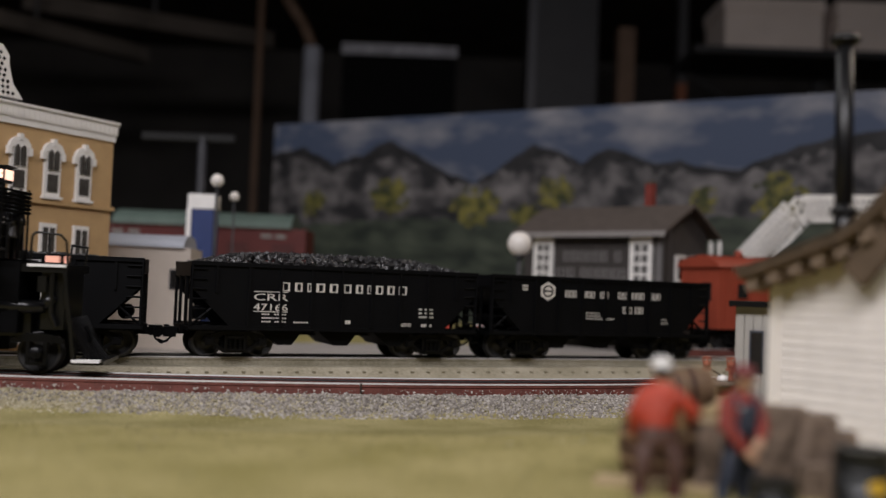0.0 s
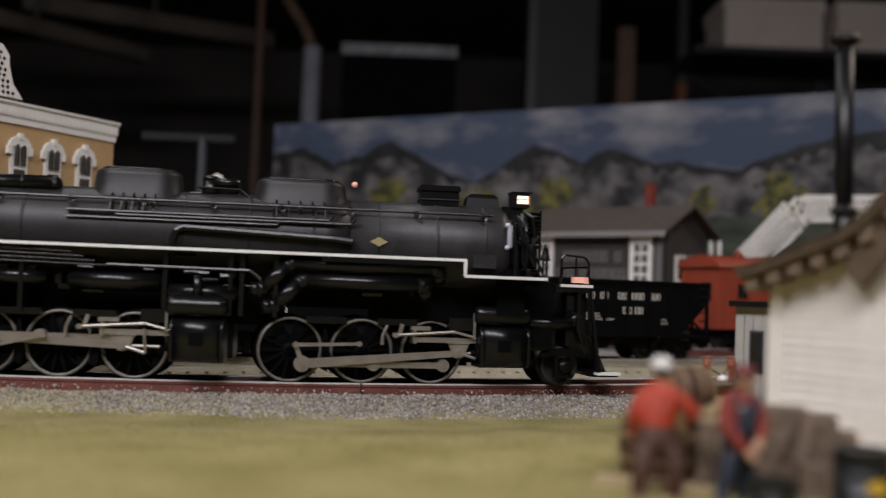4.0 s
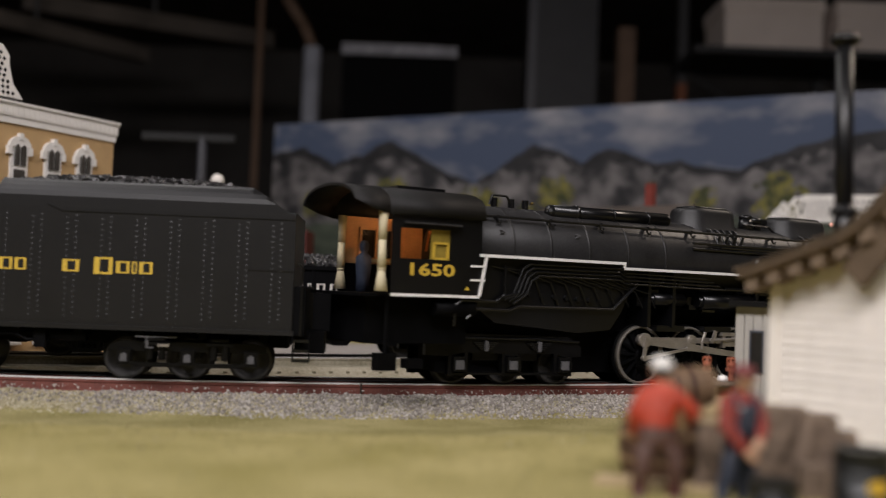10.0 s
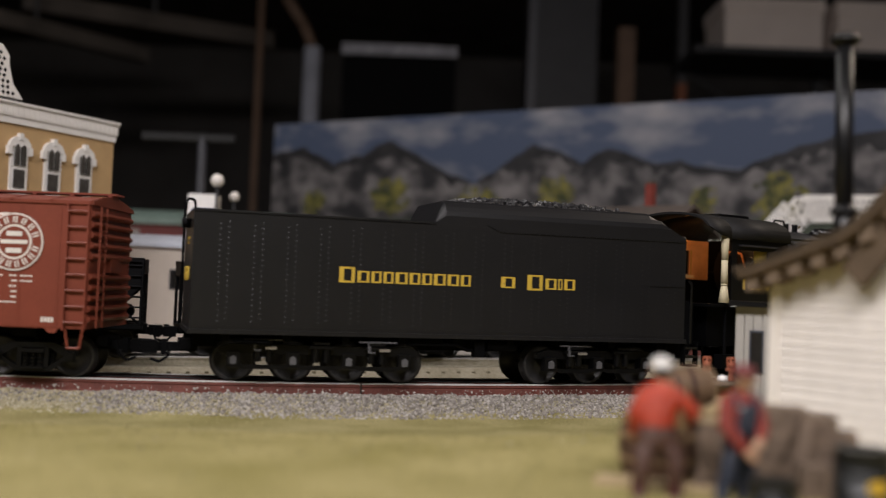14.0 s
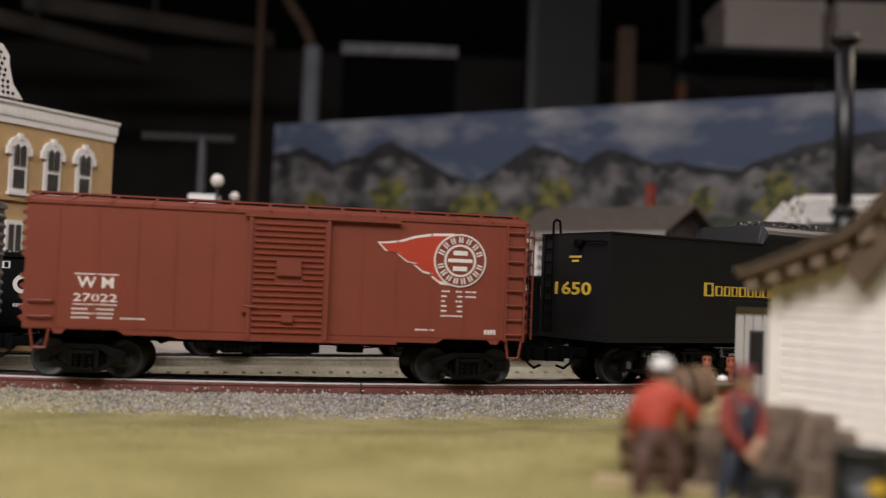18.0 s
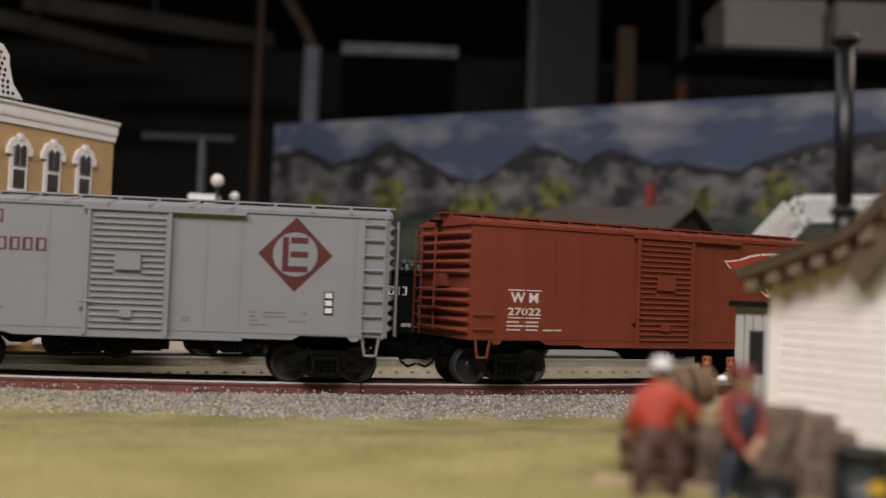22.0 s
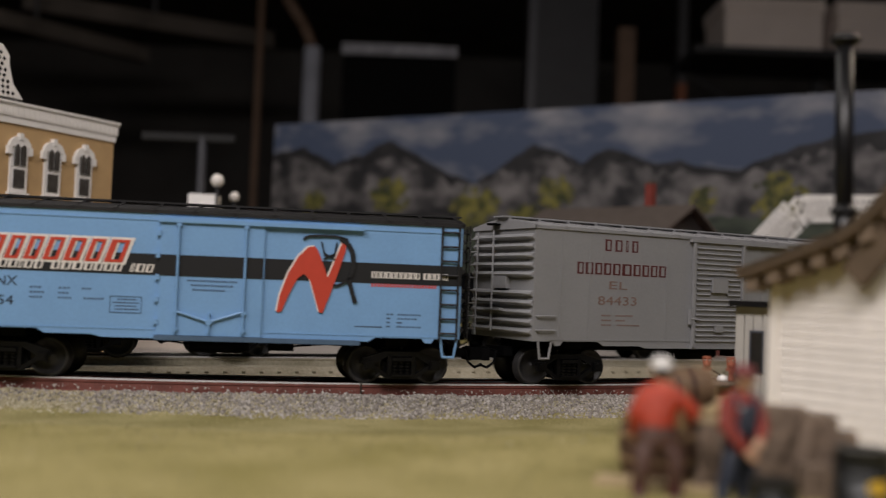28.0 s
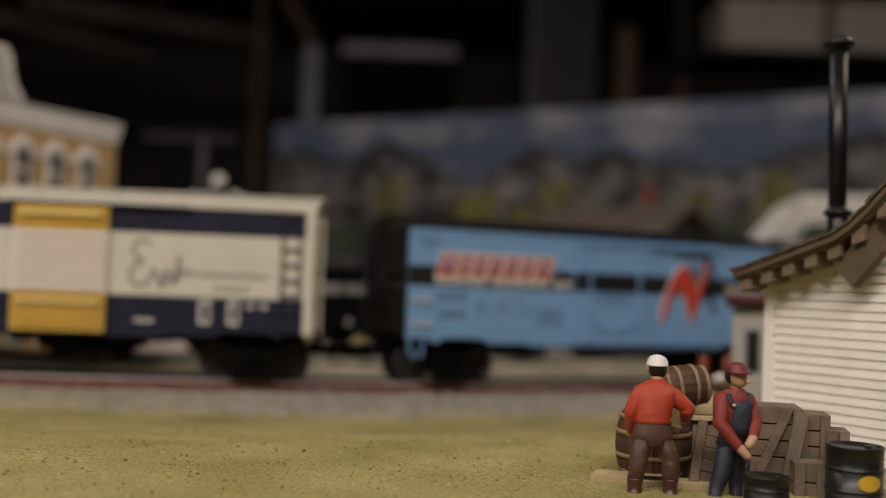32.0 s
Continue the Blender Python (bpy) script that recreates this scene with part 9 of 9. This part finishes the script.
figure("figurine", "painted figurine in orange-red shirt and white cap beside a barrel", (0.0594, 0.27, 0.0), 0, [
    ("loft", [(-5.6, -0.6, 0, 2.1, 3.1), (-5.6, -0.6, 1.3, 2.2, 3.0), (-5.5, -0.1, 2.2, 1.9, 2.1), (-5.4, 0.1, 4, 1.95, 2.0), (-5.3, 0.1, 5.2, 2.25, 2.3), (-5.2, 0.1, 5.6, 2.2, 2.2)], 6),
    ("loft", [(-5.2, 0.1, 5.2, 1.7, 1.8), (-5.1, 0.1, 5.9, 2.35, 2.4), (-5.0, -0.1, 7.2, 2.0, 2.2), (-4.8, -0.5, 8.6, 2.5, 2.6), (-4.6, -0.5, 9.8, 2.2, 2.4), (-4.5, 0.0, 11.4, 2.75, 2.9), (-4.3, 0.3, 13, 2.6, 2.9), (-3.4, 0.9, 16, 2.6, 3.2)], 3),
    ("loft", [(4.3, -0.2, 0, 2.1, 3.1), (4.2, -0.2, 1.3, 2.2, 3.0), (4.15, 0.1, 2.2, 1.9, 2.1), (4.15, 0.3, 4, 1.95, 2.0), (4.15, 0.2, 5.2, 2.25, 2.3), (4.15, 0.2, 5.6, 2.2, 2.2)], 6),
    ("loft", [(4.15, 0.2, 5.2, 1.7, 1.8), (4.2, 0.2, 5.9, 2.4, 2.4), (4.2, 0.1, 7.2, 2.0, 2.2), (4.15, -0.2, 8.8, 2.6, 2.7), (4.1, -0.2, 9.8, 2.3, 2.4), (3.7, 0.2, 11.5, 2.8, 2.9), (3.3, 0.5, 13, 2.7, 3.0), (2.0, 0.9, 16, 2.8, 3.2)], 3),
    ("loft", [(-0.7, 0.8, 13.6, 2.6, 2.4), (-0.8, 0.8, 14.8, 5.6, 3.5), (-0.8, 0.9, 17.5, 5.5, 3.7), (-0.8, 1.1, 20.4, 4.9, 3.3), (-0.8, 1.1, 20.9, 4.6, 3.1)], 3),
    ("loft", [(-0.8, 1.1, 20.2, 4.7, 3.2), (-0.8, 1.1, 20.6, 5.3, 3.7), (-0.8, 1.2, 21.3, 4.8, 3.5), (-0.7, 1.3, 22.4, 5.25, 3.8), (-0.6, 1.6, 23.5, 5.0, 3.7), (-0.4, 1.9, 25, 5.6, 3.95), (-0.2, 2.3, 26.4, 5.8, 3.8), (0.0, 2.6, 28, 6.3, 3.8), (0.2, 3.2, 29.8, 5.7, 3.2), (0.5, 3.8, 31.0, 3.4, 2.4), (0.6, 4.1, 31.9, 1.9, 1.8)], 2),
    ((-0.0044, 0.0026, 0.0272), (-0.0064, 0.0022, 0.0228), 0.0024, 0.0021, 2), ((-0.0064, 0.0022, 0.0228), (-0.0058, 0.0045, 0.018), 0.0021, 0.0016, 2), ((-0.0058, 0.005, 0.0176), (-0.0054, 0.0072, 0.0164), 0.0013, 0.0012, 1),
    ((0.0054, 0.0028, 0.0273), (0.0090, 0.0026, 0.0242), 0.0024, 0.002, 2), ((0.0088, 0.0026, 0.0238), (0.0094, 0.006, 0.0214), 0.0021, 0.0016, 2), ((0.0094, 0.0066, 0.021), (0.0092, 0.0088, 0.0202), 0.0013, 0.0012, 1),
    ("loft", [(0.6, 4.1, 31.2, 1.8, 1.9), (0.9, 4.4, 33, 1.6, 1.8)], 1),
    ("loft", [(0.9, 4.5, 32.4, 1.5, 1.7), (0.9, 4.5, 33.2, 2.3, 2.5), (0.85, 4.6, 34.8, 2.6, 3.0), (0.85, 4.6, 36.0, 2.55, 2.9)], 5),
    ((-0.0017, 0.0048, 0.0343), (-0.0017, 0.0048, 0.0348), 0.0006, 0.0006, 1), ((0.0034, 0.0048, 0.0343), (0.0034, 0.0048, 0.0348), 0.0006, 0.0006, 1),
    ("loft", [(0.8, 4.8, 35.4, 2.7, 3.1), (0.8, 4.9, 35.6, 3.1, 3.8), (0.8, 4.8, 35.9, 2.95, 3.3), (0.8, 4.7, 37.0, 2.75, 3.0), (0.75, 4.6, 37.9, 2.1, 2.3), (0.7, 4.6, 38.4, 1.1, 1.2), (0.7, 4.6, 38.55, 0.3, 0.3)], 4)], [CAPW, SKIN, SHIRT, TROUSER, CAPW, HAIR, mat("red_brown_boot_paint", (0.085, 0.03, 0.026), 0.25, var=0.2, scale=300, bump=0.3)])
figure("figurine", "painted figurine in dark red shirt, denim bib and maroon cap", (0.0805, 0.27, 0.0), 0, [
    ("loft", [(-5.6, -1.2, 0, 2.0, 2.6), (-5.5, -1.2, 1.3, 2.0, 2.5), (-5.0, -0.6, 2.2, 1.8, 2.0), (-4.2, -0.3, 5, 2.2, 2.2), (-3.0, -0.2, 8.4, 2.5, 2.4), (-2.2, 0.2, 12, 2.7, 2.6), (-1.4, 0.6, 15.5, 2.8, 2.8)], 3),
    ("loft", [(1.4, 1.4, 0, 2.0, 2.6), (1.4, 1.4, 1.3, 2.0, 2.5), (1.3, 1.6, 2.2, 1.7, 2.0), (1.2, 1.6, 5, 2.0, 2.1), (1.2, 1.2, 8.4, 2.3, 2.3), (1.0, 1.0, 12, 2.6, 2.6), (0.6, 0.8, 15.5, 2.7, 2.8)], 3),
    ("loft", [(-0.6, 0.6, 13.6, 3.2, 2.6), (-0.5, 0.6, 15.4, 4.3, 3.2), (0.0, 0.6, 18, 4.1, 3.2), (0.4, 0.6, 20.4, 3.9, 3.1)], 3),
    ("loft", [(0.4, 0.7, 19.8, 3.7, 3.0), (0.5, 0.8, 22, 4.1, 3.2), (0.3, 0.9, 25.5, 4.6, 3.3), (0.1, 0.9, 28, 4.7, 3.0), (0.1, 0.9, 29.6, 3.4, 2.4), (0.2, 0.8, 30.6, 1.8, 1.7)], 2),
    ("loft", [(1.2, -0.5, 17.6, 3.4, 2.5), (1.3, -0.6, 20.5, 3.5, 2.6), (1.4, -0.6, 24, 3.5, 2.6), (1.5, -0.5, 26.8, 3.2, 2.4), (1.5, -0.4, 27.3, 2.8, 2.1)], 3),
    ((-0.0014, -0.0022, 0.0262), (-0.0022, -0.0012, 0.0288), 0.0007, 0.0007, 3), ((0.0036, -0.0018, 0.0264), (0.0034, -0.0008, 0.0288), 0.0007, 0.0007, 3), ((-0.0012, -0.0026, 0.0262), (-0.0010, -0.0027, 0.0262), 0.0004, 0.0004, 0),
    ((-0.0036, 0.0004, 0.0272), (-0.0044, -0.0018, 0.0212), 0.0023, 0.0020, 2), ((-0.0044, -0.0018, 0.0212), (-0.0002, -0.0042, 0.0156), 0.0020, 0.0015, 2), ((0.0002, -0.0045, 0.0152), (0.0021, -0.005, 0.0131), 0.0013, 0.0011, 1),
    ((0.0036, 0.0006, 0.0274), (0.0052, -0.0012, 0.0222), 0.0021, 0.0018, 2), ((0.0054, -0.0012, 0.0222), (0.0040, -0.0036, 0.0182), 0.0018, 0.0014, 2), ((0.0038, -0.0040, 0.0178), (0.0026, -0.0048, 0.0162), 0.0013, 0.0012, 1),
    ("loft", [(0.3, 0.5, 29.8, 1.6, 1.7), (0.4, 0.4, 31.4, 1.5, 1.6)], 1),
    ("loft", [(0.7, -0.3, 30.9, 1.2, 1.2), (0.7, -0.2, 31.6, 2.0, 2.1), (0.6, 0, 33, 2.4, 2.5), (0.5, 0.2, 35.2, 2.5, 2.6)], 1),
    ("loft", [(-0.3, 0.9, 31.8, 1.6, 1.6), (-0.5, 0.9, 33, 2.1, 2.1), (-0.5, 0.9, 35.2, 2.2, 2.2)], 5), ((0.0024, -0.0024, 0.0330), (0.0026, -0.0029, 0.0326), 0.0006, 0.0006, 1),
    ("loft", [(0.3, 0.1, 34.6, 2.75, 2.8), (1.0, -0.6, 34.75, 3.4, 3.4), (0.5, -0.1, 35.1, 2.95, 3.0), (0.3, 0.1, 36.2, 2.85, 2.9), (0.3, 0.1, 37.1, 2.2, 2.3), (0.3, 0.1, 37.5, 1.2, 1.2), (0.3, 0.1, 37.6, 0.3, 0.3)], 4),
    ((0.0022, -0.005, 0.0005), (0.0022, -0.005, 0.0125), 0.0006, 0.0006, 3)], [CAPW, SKIN, SHIRT2, DENIM, CAPR, HAIR])


# ---- barrels, crates, drums and boards ----
def barrel(m, r, hgt, label):
    b = thing("wooden_barrel", m, label, "barrel", "barrels by the shed")
    n = 16
    prof = [(0.84, 0.0), (0.95, 0.22), (1.0, 0.5), (0.95, 0.78), (0.84, 1.0)]
    bm = B()
    a0, a1 = -math.pi / n * 0.96, math.pi / n * 0.96
    ring = []
    for q, z in prof:
        ring.append([bm.verts.new((q * rr * math.cos(a), q * rr * math.sin(a), z * hgt)) for rr, a in ((r, a0), (r, a1), (r * 0.82, a1), (r * 0.82, a0))])
    for p, s in zip(ring, ring[1:]):
        for i in range(4):
            bm.faces.new((p[i], p[(i + 1) % 4], s[(i + 1) % 4], s[i]))
    bm.faces.new(ring[0][::-1])
    bm.faces.new(ring[-1])
    me = mesh_of("stave", bm, M_BARREL)
    for k in range(n):
        o = new("stave", me)
        o.parent = b
        o.matrix_basis = pose(0, 0, 0, 0, 0, 360 * k / n)
    for z in (0.06, 0.3, 0.66, 0.9):
        q = 1 - 0.16 * (2 * z - 1) ** 2 + 0.015
        part("hoop", turned(B(), [(r * (q - 0.06), z * hgt), (r * q, z * hgt), (r * q, (z + 0.07) * hgt), (r * (q - 0.06), (z + 0.07) * hgt)], 24), M_HOOP, b)
    for z in (0.05, 0.93):
        part("head", cyl(B(), (0, 0, z * hgt), (0, 0, (z + 0.03) * hgt), r * 0.83, 20), M_BARREL, b)


barrel(pose(0.0648, 0.2985, 0.0012), 0.0112, 0.0188, "dark brown wooden barrel standing behind the bending figurine")
barrel(pose(0.0688, 0.309, 0.0262, 0, 84, 8), 0.0066, 0.0145, "brown wooden barrel lying on a crate")


def crate(m, sx, sy, sz, slats, label, brace=True, top=True):
    c = thing("wooden_crate", m, label, "crate", "crates by the shed")
    part("core", bx(B(), 0.0008, sx - 0.0008, 0.0008, sy - 0.0008, 0.0004, sz - 0.0008), mat("crate_gap_shadow_wood", (0.05, 0.035, 0.025), 0.9, var=0.2, scale=150) if "crate_gap_shadow_wood" not in bpy.data.materials else bpy.data.materials["crate_gap_shadow_wood"], c)
    hz = sz / slats
    for k in range(slats):
        part("slat", bx(B(), 0, sx, 0, 0.0009, k * hz + 0.0002, (k + 1) * hz - 0.0003), M_WOOD, c)
        part("slat", bx(B(), 0, 0.0009, 0.0009, sy, k * hz + 0.0002, (k + 1) * hz - 0.0003), M_WOOD, c)
        part("slat", bx(B(), sx - 0.0009, sx, 0.0009, sy, k * hz + 0.0002, (k + 1) * hz - 0.0003), M_WOOD, c)
    for x in (0.0, sx - 0.0026):
        part("batten", bx(B(), x, x + 0.0026, -0.001, 0, 0, sz), M_WOOD, c)
    if brace:
        part("brace", prism(B(), [(0.0026, 0.0004), (0.0052, 0.0004), (sx - 0.0026, sz - 0.0004), (sx - 0.0052, sz - 0.0004)], -0.0011, -0.0001), M_WOOD, c)
    if top:
        n = max(2, int(sy / 0.004))
        for k in range(n):
            part("slat", bx(B(), 0, sx, k * sy / n + 0.0002, (k + 1) * sy / n - 0.0003, sz - 0.0008, sz), M_WOOD, c)
    return c


crate(pose(0.0762, 0.298, 0.0, 0, 0, -6), 0.0105, 0.016, 0.0182, 5, "brown slatted crate under the lying barrel")
crate(pose(0.0880, 0.291, 0.0, 0, 0, -10), 0.0175, 0.014, 0.0238, 5, "grey-brown crate with a diagonal brace against the shed wall")
crate(pose(0.1035, 0.286, 0.0, 0, 0, -12), 0.0085, 0.012, 0.0225, 5, "narrow grey-brown slatted crate", brace=False)
crate(pose(0.0985, 0.2745, 0.0, 0, 0, -8), 0.0085, 0.008, 0.0105, 2, "small low grey crate", brace=False)
crate(pose(0.1105, 0.283, 0.0, 0, 0, -14), 0.006, 0.01, 0.0185, 3, "small grey box beside the crates", brace=False)
pal = thing("leaning_pallet", pose(0.0705, 0.2795, 0.0008, -20, 12, -4), "weathered grey pallet of nailed boards leaning on the crates", "pallet")
for k in range(6):
    part("board", bx(B(), 0, 0.0098, 0, 0.0008, k * 0.0034, k * 0.0034 + 0.0029), M_WOOD, pal)
for x in (0.0, 0.0074):
    part("rail", bx(B(), x, x + 0.0024, -0.001, 0, 0, 0.0205), M_WOOD, pal)
lean = thing("leaning_board", pose(0.0955, 0.2785, 0.0004, -12, 14, -6), "weathered plank leaning across the crates", "plank", bm=bx(B(), 0, 0.0036, 0, 0.0012, 0, 0.0245), material=M_WOOD, bevel=0.0002)
for k, (x, y, sx, sy, rz) in enumerate(((0.044, 0.283, 0.021, 0.011, -14), (0.058, 0.2765, 0.02, 0.009, -4))):
    pb = thing("wooden_board", pose(x, y, 0.0012, 0, 0, rz), "pale sawn timber board lying on the grass", "plank", "pale boards")
    for j in range(3):
        part("plank", bx(B(), 0.0004 * j, sx, j * sy / 3 + 0.0001, (j + 1) * sy / 3 - 0.0001, 0, 0.0022), M_PALEWOOD, pb, bevel=0.0002)
board = thing("wooden_board", pose(0.0641, 0.2865, 0.0188, 30, 18, -10), "pale triangular wood offcut beside the barrel", "plank", bm=prism(B(), [(0, 0), (0.0062, 0.0), (0.0018, 0.0085)], 0, 0.0009), material=M_PALEWOOD)
edge_ = thing("wooden_board", pose(0.0735, 0.296, 0.0184, 0, 0, -6), "pale board lying over a crate", "plank", bm=bx(B(), 0, 0.0115, 0, 0.003, 0, 0.0011), material=M_PALEWOOD)


def oil_drum(x, y, r, hgt, label, mark):
    d = thing("oil_drum", pose(x, y, 0.0), label, "drum", "drums by the shed")
    prof = [(r * 0.97, 0), (r, 0.0003), (r, hgt * 0.3)] + [(r * (1 + 0.045 * math.sin(math.pi * k / 6)), hgt * (0.3 + 0.06 * k / 6)) for k in range(7)] + [(r, hgt * 0.62)] + [(r * (1 + 0.045 * math.sin(math.pi * k / 6)), hgt * (0.62 + 0.06 * k / 6)) for k in range(7)] + [(r, hgt * 0.96), (r * 1.03, hgt * 0.97), (r * 1.03, hgt), (r * 0.95, hgt), (r * 0.94, hgt * 0.965), (0.0003, hgt * 0.965)]
    part("shell", turned(B(), prof, 30), M_DRUM, d, "ribbed black steel shell")
    part("bung", cyl(B(), (r * 0.5, 0, hgt * 0.96), (r * 0.5, 0, hgt * 1.0), r * 0.12, 10), M_DRUM, d)
    if mark:
        bm = B()
        n, rows = 18, []
        for k in range(n + 1):
            a = radians(-95 + 15 + (k / n - 0.5) * 52)
            e = math.sqrt(max(0.0, 1 - (2 * k / n - 1) ** 2)) * hgt * 0.12
            rows.append([bm.verts.new((r * 1.012 * math.cos(a), r * 1.012 * math.sin(a), hgt * 0.48 + s_ * e)) for s_ in (-1, 1)])
        for p, q in zip(rows, rows[1:]):
            bm.faces.new((p[0], q[0], q[1], p[1]))
        part("label_patch", bm, mat("yellow_drum_label", (0.6, 0.38, 0.04), 0.5, var=0.08, scale=200), d, "yellow oval paint mark")


oil_drum(0.1112, 0.2655, 0.0072, 0.0172, "black ribbed oil drum with a yellow oval mark", True)
oil_drum(0.0857, 0.2585, 0.0056, 0.0095, "short black drum on the grass", False)


# ---- motion: the train slows a little, then runs on steadily ----
RUN = [(0, -0.9215), (1, -0.8467), (2, -0.7724), (3, -0.7013), (3.5, -0.6671), (5.5, -0.5300), (6, -0.4955), (6.5, -0.4630), (7, -0.4340), (8, -0.3782), (9, -0.3215), (10, -0.2640), (11, -0.2075), (12, -0.1506), (13, -0.0935), (14, -0.0352), (14.5, -0.0069), (16.5, 0.1060), (17, 0.1339), (18, 0.1909), (19, 0.2458), (20, 0.3008), (21, 0.3565), (22, 0.4137), (23, 0.4732), (24, 0.5314), (25, 0.5877), (25.5, 0.6160), (27.5, 0.7291), (28, 0.7574), (29, 0.8155), (30, 0.8715), (31, 0.9280), (32, 0.9845)]


def run(t):
    """How far the train has come at t, a smooth curve through RUN."""
    k = max(0, min(len(RUN) - 2, next((i for i in range(len(RUN) - 1) if t <= RUN[i + 1][0]), len(RUN) - 2)))
    def slope(i):
        a, b = RUN[max(0, i - 1)], RUN[min(len(RUN) - 1, i + 1)]
        return (b[1] - a[1]) / (b[0] - a[0])
    (t0, s0), (t1, s1) = RUN[k], RUN[k + 1]
    u, d = (t - t0) / (t1 - t0), t1 - t0
    return s0 * (1 + 2 * u) * (1 - u) ** 2 + slope(k) * d * u * (1 - u) ** 2 + s1 * u * u * (3 - 2 * u) + slope(k + 1) * d * u * u * (u - 1)


def driven(t):
    """How far the locomotive's driving wheels have turned at t; they slip a little in the straight."""
    s, knee = run(t), run(6.0)
    return (min(s, knee) + 0.9215) / 0.0195 + max(0.0, s - knee) / 0.0181


def car_pose(s, reach):
    a, b = track(s - reach), track(s + reach)
    d = b - a
    return pose((a.x + b.x) / 2, (a.y + b.y) / 2, 0, 0, 0, math.degrees(math.atan2(d.y, d.x)))


def motions():
    pull = [(0, 0.61), (28.8, 0.61), (29.2, 0.58), (29.5, 0.5), (30, 0.39), (30.5, 0.328), (31, 0.29), (31.5, 0.28), (32, 0.278)]
    walk(focus, [(t, pose(0, d * AIM[1], EYE[2] + d * (AIM[2] - EYE[2]))) for t, d in pull])
    beats = [i * 0.5 for i in range(65)]
    for car, offset, reach in TRAIN:
        walk(car, [(t, car_pose(run(t) + offset, reach)) for t in beats])
    ticks = [i * 0.2 for i in range(161)]
    for ob, place, r, phase in ROLLERS:
        walk(ob, [(t, place @ Matrix.Rotation(((run(t) + 0.9215) / r if r else driven(t)) + phase, 4, "Y")) for t in ticks])
    for ob, at_angle in LINKS:
        walk(ob, [(t, at_angle(driven(t))) for t in ticks])


motions()
